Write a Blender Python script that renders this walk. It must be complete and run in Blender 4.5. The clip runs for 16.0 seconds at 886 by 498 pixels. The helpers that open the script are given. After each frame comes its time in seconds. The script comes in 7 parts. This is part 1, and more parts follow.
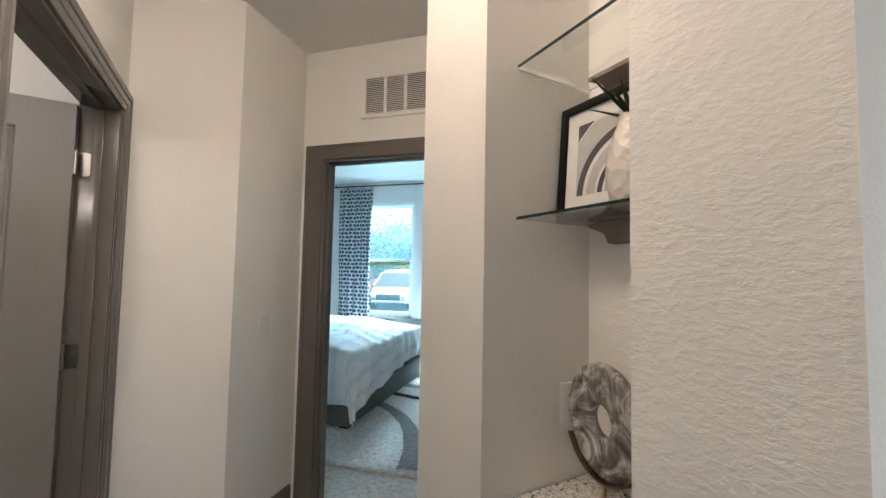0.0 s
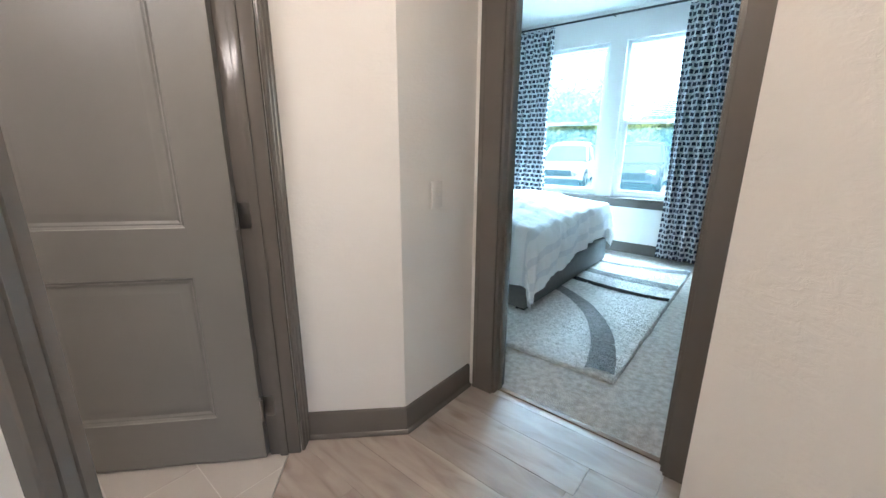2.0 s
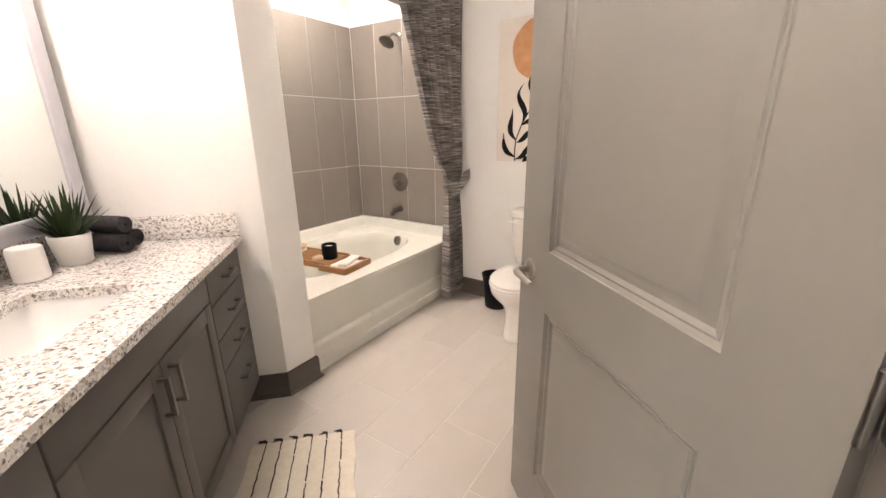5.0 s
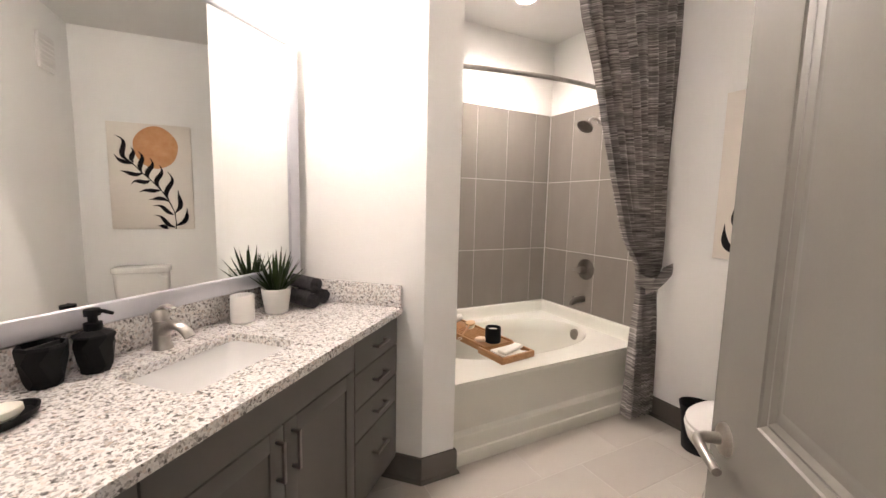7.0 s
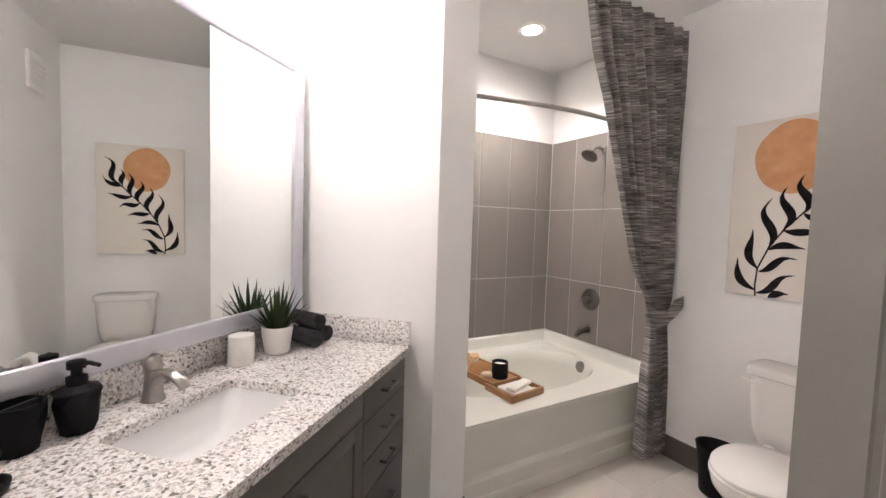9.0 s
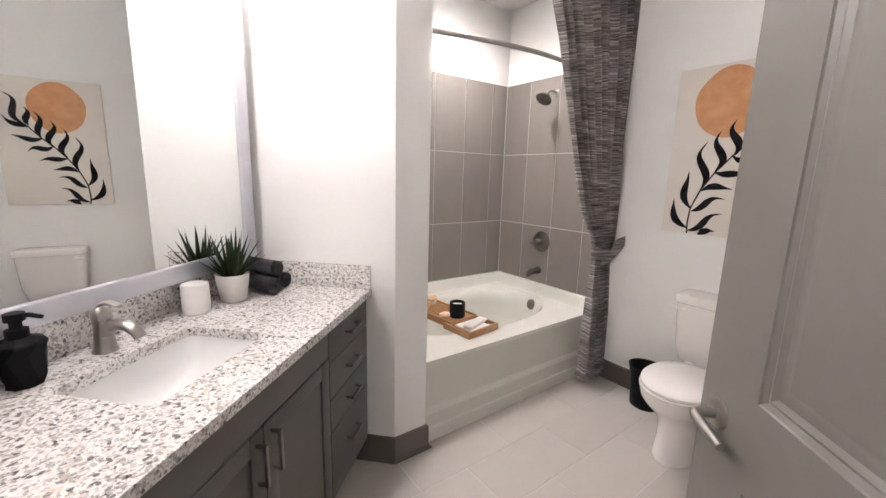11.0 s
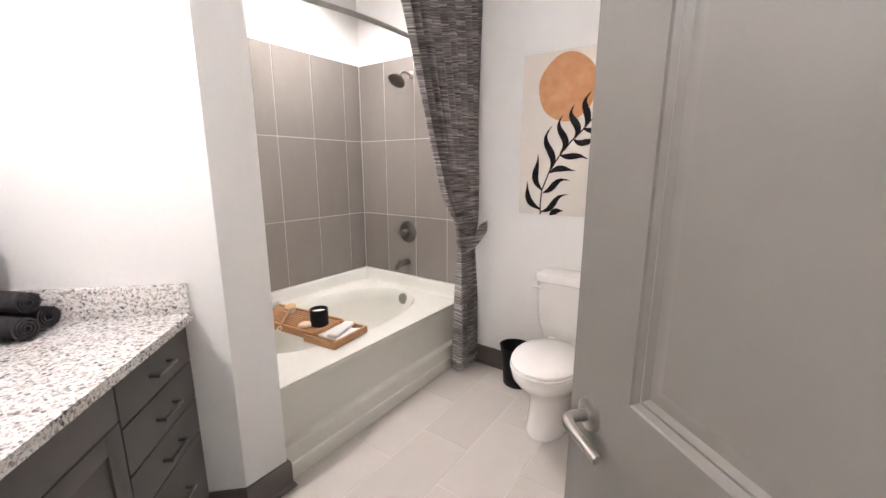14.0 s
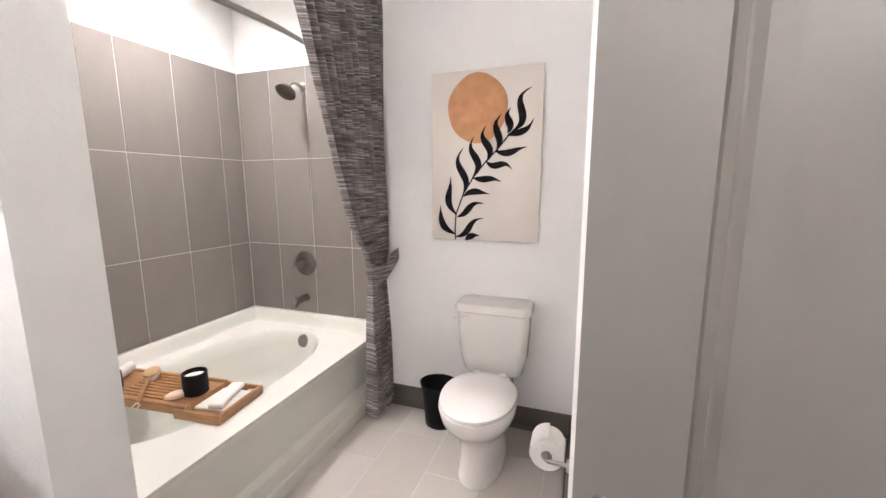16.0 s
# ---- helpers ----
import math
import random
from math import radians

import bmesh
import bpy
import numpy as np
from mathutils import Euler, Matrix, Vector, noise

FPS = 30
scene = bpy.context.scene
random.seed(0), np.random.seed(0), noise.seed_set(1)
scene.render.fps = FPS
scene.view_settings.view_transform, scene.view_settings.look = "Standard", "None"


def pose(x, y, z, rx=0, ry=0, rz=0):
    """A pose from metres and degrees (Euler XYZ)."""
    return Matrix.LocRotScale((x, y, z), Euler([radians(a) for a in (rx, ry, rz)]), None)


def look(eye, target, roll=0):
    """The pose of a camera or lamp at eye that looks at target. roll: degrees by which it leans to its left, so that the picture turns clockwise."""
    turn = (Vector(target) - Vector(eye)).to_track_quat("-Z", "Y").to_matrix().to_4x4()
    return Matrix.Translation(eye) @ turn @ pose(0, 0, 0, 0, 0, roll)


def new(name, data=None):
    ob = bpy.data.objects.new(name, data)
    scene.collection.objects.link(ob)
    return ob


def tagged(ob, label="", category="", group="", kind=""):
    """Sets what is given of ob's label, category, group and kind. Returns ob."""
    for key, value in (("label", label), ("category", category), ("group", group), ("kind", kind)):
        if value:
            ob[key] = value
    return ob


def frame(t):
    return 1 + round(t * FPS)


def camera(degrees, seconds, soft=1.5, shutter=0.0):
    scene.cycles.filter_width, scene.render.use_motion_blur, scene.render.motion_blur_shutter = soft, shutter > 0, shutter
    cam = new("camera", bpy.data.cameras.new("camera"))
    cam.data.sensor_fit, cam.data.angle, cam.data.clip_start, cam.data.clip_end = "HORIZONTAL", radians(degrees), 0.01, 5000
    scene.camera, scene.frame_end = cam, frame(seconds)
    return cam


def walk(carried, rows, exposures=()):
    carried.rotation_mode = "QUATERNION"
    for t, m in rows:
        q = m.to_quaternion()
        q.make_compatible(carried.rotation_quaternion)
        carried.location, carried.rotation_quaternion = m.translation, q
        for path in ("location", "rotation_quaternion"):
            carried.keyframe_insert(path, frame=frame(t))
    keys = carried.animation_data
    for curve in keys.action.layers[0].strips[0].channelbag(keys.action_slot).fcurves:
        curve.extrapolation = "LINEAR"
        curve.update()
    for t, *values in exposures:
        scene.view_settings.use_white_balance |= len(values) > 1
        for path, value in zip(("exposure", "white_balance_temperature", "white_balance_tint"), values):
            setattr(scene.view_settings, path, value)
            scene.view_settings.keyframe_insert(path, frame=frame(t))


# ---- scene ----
cam = camera(96.9, 16.0)
PATH = [
    (0, (0.523, 0.196, 1.467), (-0.051, 2.109, 1.572), 1.1),
    (0.5, (0.503, 0.278, 1.447), (-0.297, 2.111, 1.432), 1.2),
    (1, (0.366, 0.394, 1.421), (-0.59, 2.139, 1.225), 1.0),
    (1.5, (0.226, 0.526, 1.371), (-0.852, 2.163, 0.973), 0.7),
    (2, (0.092, 0.689, 1.344), (-1.144, 2.174, 0.825), 0.2),
    (2.5, (-0.09, 0.841, 1.36), (-1.503, 2.127, 0.768), 0.2),
    (3, (-0.305, 0.92, 1.347), (-1.892, 1.945, 0.691), 0.5),
    (3.5, (-0.446, 1.05, 1.345), (-2.235, 1.565, 0.613), 0.8),
    (4, (-0.546, 1.152, 1.328), (-2.425, 1.067, 0.65), 1.7),
    (4.2, (-0.616, 1.149, 1.337), (-2.466, 0.84, 0.641), 0.0),
    (4.5, (-0.695, 1.135, 1.357), (-2.493, 0.539, 0.713), 0.4),
    (5, (-0.84, 1.1, 1.387), (-2.434, 0.046, 0.798), -0.7),
    (5.2, (-0.919, 1.103, 1.387), (-2.401, -0.123, 0.839), -0.8),
    (7.3, (-1.107, 1.067, 1.436), (-2.021, -0.7, 1.232), 1.3),
    (7.5, (-1.085, 1.045, 1.462), (-2.012, -0.717, 1.276), 1.5),
    (8, (-1.069, 1.004, 1.483), (-2.002, -0.76, 1.353), 2.0),
    (8.2, (-1.064, 0.988, 1.467), (-1.996, -0.779, 1.374), 1.9),
    (10.3, (-1.039, 0.931, 1.482), (-2.159, -0.707, 1.230), 1.1),
    (10.5, (-1.030, 0.935, 1.469), (-2.170, -0.684, 1.185), 1.1),
    (11, (-1.024, 0.951, 1.448), (-2.186, -0.635, 1.082), 1.5),
    (11.5, (-1.025, 0.966, 1.430), (-2.223, -0.575, 0.995), 1.8),
    (12, (-1.045, 0.961, 1.415), (-2.326, -0.500, 0.943), 2.0),
    (12.5, (-1.071, 0.927, 1.416), (-2.470, -0.421, 0.941), 1.9),
    (13, (-1.087, 0.889, 1.422), (-2.594, -0.343, 0.964), 1.3),
    (13.5, (-1.132, 0.859, 1.427), (-2.703, -0.301, 0.992), 0.7),
    (14, (-1.242, 0.851, 1.432), (-2.836, -0.288, 1.027), -0.0),
    (14.5, (-1.316, 0.824, 1.438), (-2.955, -0.261, 1.062), -0.3),
    (15, (-1.358, 0.743, 1.460), (-3.075, -0.222, 1.116), -0.3),
    (15.5, (-1.374, 0.665, 1.454), (-3.173, -0.153, 1.145), -0.4),
    (16, (-1.395, 0.628, 1.458), (-3.254, -0.039, 1.143), -0.2),
]
EXPOSURES = [(0, 2.0, 6700, 14), (0.7, 2.2, 6600, 14), (1.5, 2.55, 6400, 15), (2.5, 2.58, 6750, 17), (3.0, 2.72, 7300, 21),
             (3.5, 2.97, 8000, 25), (4.0, 3.12, 7800, 22), (5.0, 3.38, 7050, 18), (7.5, 2.97, 6800, 17), (8.2, 2.88, 6550, 17), (10.5, 3.0, 6200, 16),
             (12.5, 3.24, 6150, 16), (14.0, 3.32, 6150, 16), (16, 3.36, 6100, 16)]
walk(cam, [(t, look(eye, target, roll)) for t, eye, target, roll in PATH], EXPOSURES)

# == world and light ==
world = bpy.data.worlds.new("sky")
scene.world = world
world.use_nodes = True
wn = world.node_tree.nodes
sky = wn.new("ShaderNodeTexSky")
sky.sky_type = "NISHITA"
sky.sun_disc = False
sky.sun_elevation, sky.sun_rotation = radians(42), radians(120)
wn["Background"].inputs["Strength"].default_value = 0.09
world.node_tree.links.new(sky.outputs["Color"], wn["Background"].inputs["Color"])

sun_data = bpy.data.lights.new("sun", "SUN")
sun_data.energy, sun_data.angle, sun_data.color = 2.2, radians(0.5), (1.0, 0.95, 0.88)
sun_lamp = new("sun", sun_data)
sun_lamp.matrix_world = look((0, 0, 30), (-15, 10, 0))


def lamp_area(name, m, w, h, watts, colour, shape="RECTANGLE"):
    d = bpy.data.lights.new(name, "AREA")
    d.shape, d.size, d.size_y, d.energy, d.color = shape, w, h, watts, colour
    o = new(name, d)
    o.matrix_world = m
    return o


WARM, SOFT = (1.0, 0.85, 0.70), (1.0, 0.93, 0.87)
# tub downlight, and the sky's light through the bedroom windows
tub_lamp = lamp_area("tub_downlight", look((-2.93, -1.235, 2.845), (-2.93, -1.235, 0)), 0.12, 0.12, 2.7, SOFT, "DISK")
tub_lamp.data.spread = radians(135)      # sunk in its can
lamp_area("window_daylight", look((-1.55, 7.2, 3.7), (-1.55, 3.6, 0.4)), 3.2, 1.6, 540, (0.44, 0.77, 1.0))
lamp_area("living_room_daylight", Matrix.Translation((2.3 * math.sqrt(0.5) + 2.62 * math.sqrt(0.5), 2.3 * math.sqrt(0.5) - 2.62 * math.sqrt(0.5), 1.5)) @ pose(0, 0, 0, 90, 0, 45), 1.8, 1.5, 4.5, (0.62, 0.84, 1.0))

# == plan ==
D = math.sqrt(0.5)
CEIL = 2.86


def pq(p, q, z=None):
    """A place in the frame of the diagonal hall: p across it, q along it."""
    x, y = (p + q) * D, (p - q) * D
    return (x, y) if z is None else (x, y, z)


def pqm(p, q, z=0.0, turn=0.0):
    """A pose in that frame: local x along q, local y along p."""
    return Matrix.Translation(pq(p, q, z)) @ pose(0, 0, 0, 0, 0, -45 + turn)


# == materials ==
def material(name, base=(0.8, 0.8, 0.8), rough=0.5, metal=0.0, spec=0.5):
    m = bpy.data.materials.new(name)
    m.use_nodes = True
    b = m.node_tree.nodes["Principled BSDF"]
    b.inputs["Base Color"].default_value = (*base, 1)
    b.inputs["Roughness"].default_value = rough
    b.inputs["Metallic"].default_value = metal
    b.inputs["Specular IOR Level"].default_value = spec
    return m, m.node_tree.nodes, m.node_tree.links, b


def noise_tex(n, l, scale, detail=4, rough=0.6, stretch=(1, 1, 1), coord="Object", dist=0.0):
    tc = n.new("ShaderNodeTexCoord")
    mp = n.new("ShaderNodeMapping")
    mp.inputs["Scale"].default_value = stretch
    t = n.new("ShaderNodeTexNoise")
    t.inputs["Scale"].default_value, t.inputs["Detail"].default_value = scale, detail
    t.inputs["Roughness"].default_value, t.inputs["Distortion"].default_value = rough, dist
    l.new(tc.outputs[coord], mp.inputs["Vector"])
    l.new(mp.outputs["Vector"], t.inputs["Vector"])
    return t


def ramp(n, l, src, stops, mode="LINEAR"):
    r = n.new("ShaderNodeValToRGB")
    r.color_ramp.interpolation = mode
    e = r.color_ramp.elements
    while len(e) < len(stops):
        e.new(0.5)
    for k, (at, c) in zip(e, stops):
        k.position, k.color = at, (*c, 1)
    l.new(src, r.inputs["Fac"])
    return r


def bump(n, l, b, src, strength, distance=0.002):
    k = n.new("ShaderNodeBump")
    k.inputs["Strength"].default_value, k.inputs["Distance"].default_value = strength, distance
    l.new(src, k.inputs["Height"])
    l.new(k.outputs["Normal"], b.inputs["Normal"])
    return k


def mottled(name, a, c, scale, rough=0.5, metal=0.0, relief=0.0, stretch=(1, 1, 1), fine=None, spec=0.5, distance=0.002, detail=4):
    """A surface whose colour wanders between a and c, with relief of its own grain."""
    m, n, l, b = material(name, a, rough, metal, spec)
    t = noise_tex(n, l, scale, detail, 0.6, stretch)
    r = ramp(n, l, t.outputs["Fac"], [(0.3, a), (0.7, c)])
    l.new(r.outputs["Color"], b.inputs["Base Color"])
    if relief:
        f = noise_tex(n, l, fine or scale * 6, 3, 0.55, stretch)
        bump(n, l, b, f.outputs["Fac"], relief, distance)
    return m


def plaster(name, a, c, relief, scale=55, distance=0.0025, stretch=(1, 1, 1), low=0.42, high=0.62, swirl=0.6):
    """Painted drywall with a skip-trowel orange-peel skin."""
    m, n, l, b = material(name, a, 0.62, 0, 0.35)
    big = noise_tex(n, l, 1.3, 3)
    r = ramp(n, l, big.outputs["Fac"], [(0.3, a), (0.7, c)])
    l.new(r.outputs["Color"], b.inputs["Base Color"])
    f = noise_tex(n, l, scale, 5, 0.62, stretch, dist=swirl)
    e = ramp(n, l, f.outputs["Fac"], [(low, (0, 0, 0)), (high, (1, 1, 1))])
    bump(n, l, b, e.outputs["Color"], relief, distance)
    return m


M = {}
M["wall"] = plaster("wall_paint", (0.78, 0.755, 0.72), (0.81, 0.785, 0.75), 0.2, 50, 0.003, (0.7, 0.7, 1.3))
M["wall_rough"] = plaster("rough_wall_paint", (0.76, 0.735, 0.70), (0.80, 0.775, 0.74), 0.34, 60, 0.003, (0.7, 0.7, 1.25), 0.42, 0.64, 0.2)
M["wall_bath"] = plaster("bath_wall_paint", (0.835, 0.825, 0.805), (0.865, 0.855, 0.835), 0.14, 48)
M["ceiling"] = plaster("ceiling_paint", (0.74, 0.73, 0.71), (0.77, 0.76, 0.74), 0.35, 70)
M["trim"] = mottled("taupe_trim_paint", (0.122, 0.108, 0.095), (0.136, 0.120, 0.106), 3, 0.17, relief=0.02, fine=120)
M["door"] = mottled("taupe_door_paint", (0.190, 0.179, 0.163), (0.206, 0.194, 0.177), 2, 0.34, relief=0.06, fine=160)
M["cabinet"] = mottled("taupe_cabinet_paint", (0.112, 0.105, 0.096), (0.126, 0.118, 0.108), 2, 0.42, relief=0.03, fine=120)
M["nickel"] = mottled("brushed_nickel", (0.42, 0.40, 0.37), (0.50, 0.47, 0.44), 30, 0.28, 1.0)
M["pull"] = mottled("satin_pull_nickel", (0.25, 0.235, 0.215), (0.31, 0.29, 0.27), 30, 0.3, 1.0)
M["bronze"] = mottled("dark_nickel", (0.16, 0.145, 0.13), (0.2, 0.18, 0.165), 30, 0.3, 1.0)
M["porcelain"] = mottled("white_porcelain", (0.80, 0.775, 0.74), (0.82, 0.79, 0.76), 1.5, 0.12)
M["acrylic"] = mottled("white_acrylic", (0.70, 0.69, 0.625), (0.725, 0.715, 0.65), 1.5, 0.16)
M["black"] = mottled("black_plastic", (0.006, 0.006, 0.007), (0.010, 0.010, 0.011), 8, 0.5, spec=0.13)
M["black_metal"] = mottled("black_metal", (0.015, 0.015, 0.016), (0.025, 0.025, 0.026), 8, 0.45)
M["white_plastic"] = mottled("white_plastic", (0.78, 0.76, 0.73), (0.8, 0.78, 0.75), 4, 0.35)
M["mirror"], *_ = material("mirror_glass", (0.86, 0.88, 0.87), 0.01, 1.0)


# == builders ==
def link(name, bm, mat, parent=None, label="", smooth=False, angle=None):
    """Link a bmesh as one mesh object."""
    me = bpy.data.meshes.new(name)
    bmesh.ops.recalc_face_normals(bm, faces=bm.faces)
    bm.to_mesh(me)
    bm.free()
    for m in mat if isinstance(mat, (list, tuple)) else [mat]:
        me.materials.append(m)
    if smooth or angle:
        me.shade_smooth()
        if angle:
            me.set_sharp_from_angle(angle=radians(angle))
    ob = new(name, me)
    if parent is not None:
        ob.parent = parent
    if label:
        ob["label"] = label
    return ob


def part(name, bm, material_, parent, label="", angle=40):
    return link(name, bm, material_, parent, label, angle=angle)


def thing(name, m, label, category, group=""):
    ob = new(name)
    ob.empty_display_size = 0.1
    ob.matrix_world = m
    return tagged(ob, label, category, group)


def setting(name, bm, mat, label="", angle=None):
    return tagged(link(name, bm, mat, angle=angle), label, kind="structure")


def box(bm, lo, hi, bevel=0.0, segs=2, m=None, mi=0):
    """A box from corner lo to corner hi, with rounded edges."""
    lo, hi = Vector(lo), Vector(hi)
    c, s = (lo + hi) / 2, hi - lo
    r = bmesh.ops.create_cube(bm, size=1.0, matrix=Matrix.Translation(c) @ Matrix.Diagonal((*s, 1)))
    vs = r["verts"]
    fs = {f for v in vs for f in v.link_faces}
    for f in fs:
        f.material_index = mi
    if bevel > 0:
        es = list({e for v in vs for e in v.link_edges})
        g = bmesh.ops.bevel(bm, geom=es, offset=min(bevel, min(s) * 0.45), segments=segs, affect="EDGES", profile=0.5)
        vs = list({v for f in g["faces"] for v in f.verts} | {v for v in vs if v.is_valid})
    if m is not None:
        bmesh.ops.transform(bm, matrix=m, verts=[v for v in vs if v.is_valid])
    return vs


def prism(bm, pts, z0, z1, mi=0):
    """An upright prism over a footprint."""
    lo = [bm.verts.new((x, y, z0)) for x, y in pts]
    hi = [bm.verts.new((x, y, z1)) for x, y in pts]
    fs = [bm.faces.new(lo[::-1]), bm.faces.new(hi)]
    k = len(pts)
    for i in range(k):
        fs.append(bm.faces.new((lo[i], lo[(i + 1) % k], hi[(i + 1) % k], hi[i])))
    for f in fs:
        f.material_index = mi
    return fs


def tube(bm, pts, r, segs=12, caps=True, mi=0):
    """A round tube along points; r may be one radius or one for each point."""
    pts = [Vector(p) for p in pts]
    rs = r if isinstance(r, (list, tuple)) else [r] * len(pts)
    rings, up = [], None
    for i, p in enumerate(pts):
        d = (pts[min(i + 1, len(pts) - 1)] - pts[max(i - 1, 0)]).normalized()
        if up is None:
            up = d.orthogonal().normalized()
        up = (up - d * up.dot(d)).normalized()
        side = d.cross(up)
        rings.append([bm.verts.new(p + (up * math.cos(a) + side * math.sin(a)) * rs[i]) for a in (2 * math.pi * k / segs for k in range(segs))])
    for a, b in zip(rings, rings[1:]):
        for k in range(segs):
            bm.faces.new((a[k], a[(k + 1) % segs], b[(k + 1) % segs], b[k])).material_index = mi
    if caps:
        bm.faces.new(rings[0][::-1]).material_index = mi
        bm.faces.new(rings[-1]).material_index = mi
    return rings


def lathe(bm, profile, segs=32, m=None, mi=0, sx=1.0, sy=1.0):
    """A turned shape from (radius, height) pairs about local z."""
    rings = []
    for r, z in profile:
        if r < 1e-5:
            rings.append([bm.verts.new((0, 0, z))])
        else:
            rings.append([bm.verts.new((sx * r * math.cos(a), sy * r * math.sin(a), z)) for a in (2 * math.pi * k / segs for k in range(segs))])
    for a, b in zip(rings, rings[1:]):
        for k in range(segs):
            j = (k + 1) % segs
            if len(a) == 1 and len(b) == 1:
                continue
            if len(a) == 1:
                f = bm.faces.new((a[0], b[j], b[k]))
            elif len(b) == 1:
                f = bm.faces.new((a[k], a[j], b[0]))
            else:
                f = bm.faces.new((a[k], a[j], b[j], b[k]))
            f.material_index = mi
    if m is not None:
        bmesh.ops.transform(bm, matrix=m, verts=[v for ring in rings for v in ring])
    return rings


def loft(bm, rings, caps=True, mi=0):
    """A skin through closed rings of as many points each."""
    vs = [[bm.verts.new(p) for p in ring] for ring in rings]
    k = len(vs[0])
    for a, b in zip(vs, vs[1:]):
        for i in range(k):
            bm.faces.new((a[i], a[(i + 1) % k], b[(i + 1) % k], b[i])).material_index = mi
    if caps:
        bm.faces.new(vs[0][::-1]).material_index = mi
        bm.faces.new(vs[-1]).material_index = mi
    return vs


def egg(cx, cy, z, front, back, half, n=36, power=2.0):
    """A rounded outline, longer to the front (+y) than to the back."""
    out = []
    for k in range(n):
        a = 2 * math.pi * k / n
        c, s = math.cos(a), math.sin(a)
        e = 2.0 / power
        x = half * math.copysign(abs(c) ** e, c)
        y = (front if s > 0 else back) * math.copysign(abs(s) ** e, s)
        out.append((cx + x, cy + y, z))
    return out


# == structure ==
WALL_AB, DOOR_OUT, DOOR_IN = -2.04, 0.055, -0.078      # hall end wall, door wall faces
JAMB_R, JAMB_L, HEAD = -1.957, -0.96, 2.152
MIRROR_WALL, WING = -0.15, -1.785
TUB_BACK, WEST, PAINT_WALL, NORTH = -1.725, -3.655, -3.635, 0.625
WINDOW_WALL = 5.93

bm = bmesh.new()      # bathroom door wall, with the opening cut through
prism(bm, [pq(DOOR_IN, JAMB_R), pq(DOOR_OUT, JAMB_R), pq(DOOR_OUT, WALL_AB), pq(DOOR_IN, WALL_AB)], 0, CEIL)
prism(bm, [pq(DOOR_IN, 2.6), pq(DOOR_OUT, 2.6), pq(DOOR_OUT, JAMB_L), pq(DOOR_IN, JAMB_L)], 0, CEIL)
prism(bm, [pq(DOOR_IN, JAMB_L), pq(DOOR_OUT, JAMB_L), pq(DOOR_OUT, JAMB_R), pq(DOOR_IN, JAMB_R)], HEAD, CEIL)
setting("wall_bath_door", bm, M["wall"], "cream textured wall with a door opening")

B_X = -1.072
HALL_END = 2.333
b_corner = (B_X, B_X - WALL_AB / D)
bm = bmesh.new()      # hall end wall and its turn towards the bedroom
prism(bm, [pq(DOOR_IN, WALL_AB), b_corner, (B_X, HALL_END), (B_X - 0.12, HALL_END), (B_X - 0.12, b_corner[1] + 0.06), pq(DOOR_IN, WALL_AB - 0.12)], 0, CEIL)
setting("wall_hall_end", bm, M["wall"], "cream textured wall turning a corner")

bm = bmesh.new()      # mirror wall
prism(bm, [pq(DOOR_IN, MIRROR_WALL), pq(DOOR_IN, MIRROR_WALL + 0.12), pq(-2.2, MIRROR_WALL + 0.12), pq(-2.2, MIRROR_WALL)], 0, CEIL)
setting("wall_mirror", bm, M["wall_bath"], "white painted wall behind the vanity")

WING_Y, WING_X = -0.622, -2.088
bm = bmesh.new()      # wing wall between vanity and tub
prism(bm, [(WING / D - WING_Y, WING_Y), (WING_X, WING_Y), (WING_X, TUB_BACK - 0.02), (-1.2, TUB_BACK - 0.02), pq(WING, MIRROR_WALL + 0.02)], 0, CEIL)
setting("wall_wing", bm, M["wall_bath"], "white painted end wall beside the tub")

bm = bmesh.new()
prism(bm, [(-1.1, TUB_BACK - 0.01), (-1.1, TUB_BACK - 0.14), (WEST - 0.14, TUB_BACK - 0.14), (WEST - 0.14, TUB_BACK - 0.01)], 0, CEIL)
setting("wall_tub_back", bm, M["wall_bath"], "white painted wall above grey tile")
bm = bmesh.new()
prism(bm, [(WEST - 0.01, TUB_BACK - 0.01), (WEST - 0.01, -0.60), (PAINT_WALL, -0.60), (PAINT_WALL, NORTH + 0.12), (WEST - 0.14, NORTH + 0.12), (WEST - 0.14, TUB_BACK - 0.01)], 0, CEIL)
setting("wall_west", bm, M["wall_bath"], "white painted wall behind the toilet")
bm = bmesh.new()      # wall behind the open door and its return
prism(bm, [(PAINT_WALL, NORTH), pq(NORTH / D + WALL_AB, WALL_AB), pq(DOOR_IN, WALL_AB), pq(DOOR_IN, WALL_AB - 0.118), pq(NORTH / D + WALL_AB - 0.05, WALL_AB - 0.118), (PAINT_WALL, NORTH + 0.12)], 0, CEIL)
setting("wall_north", bm, M["wall_bath"], "white painted wall behind the open door")

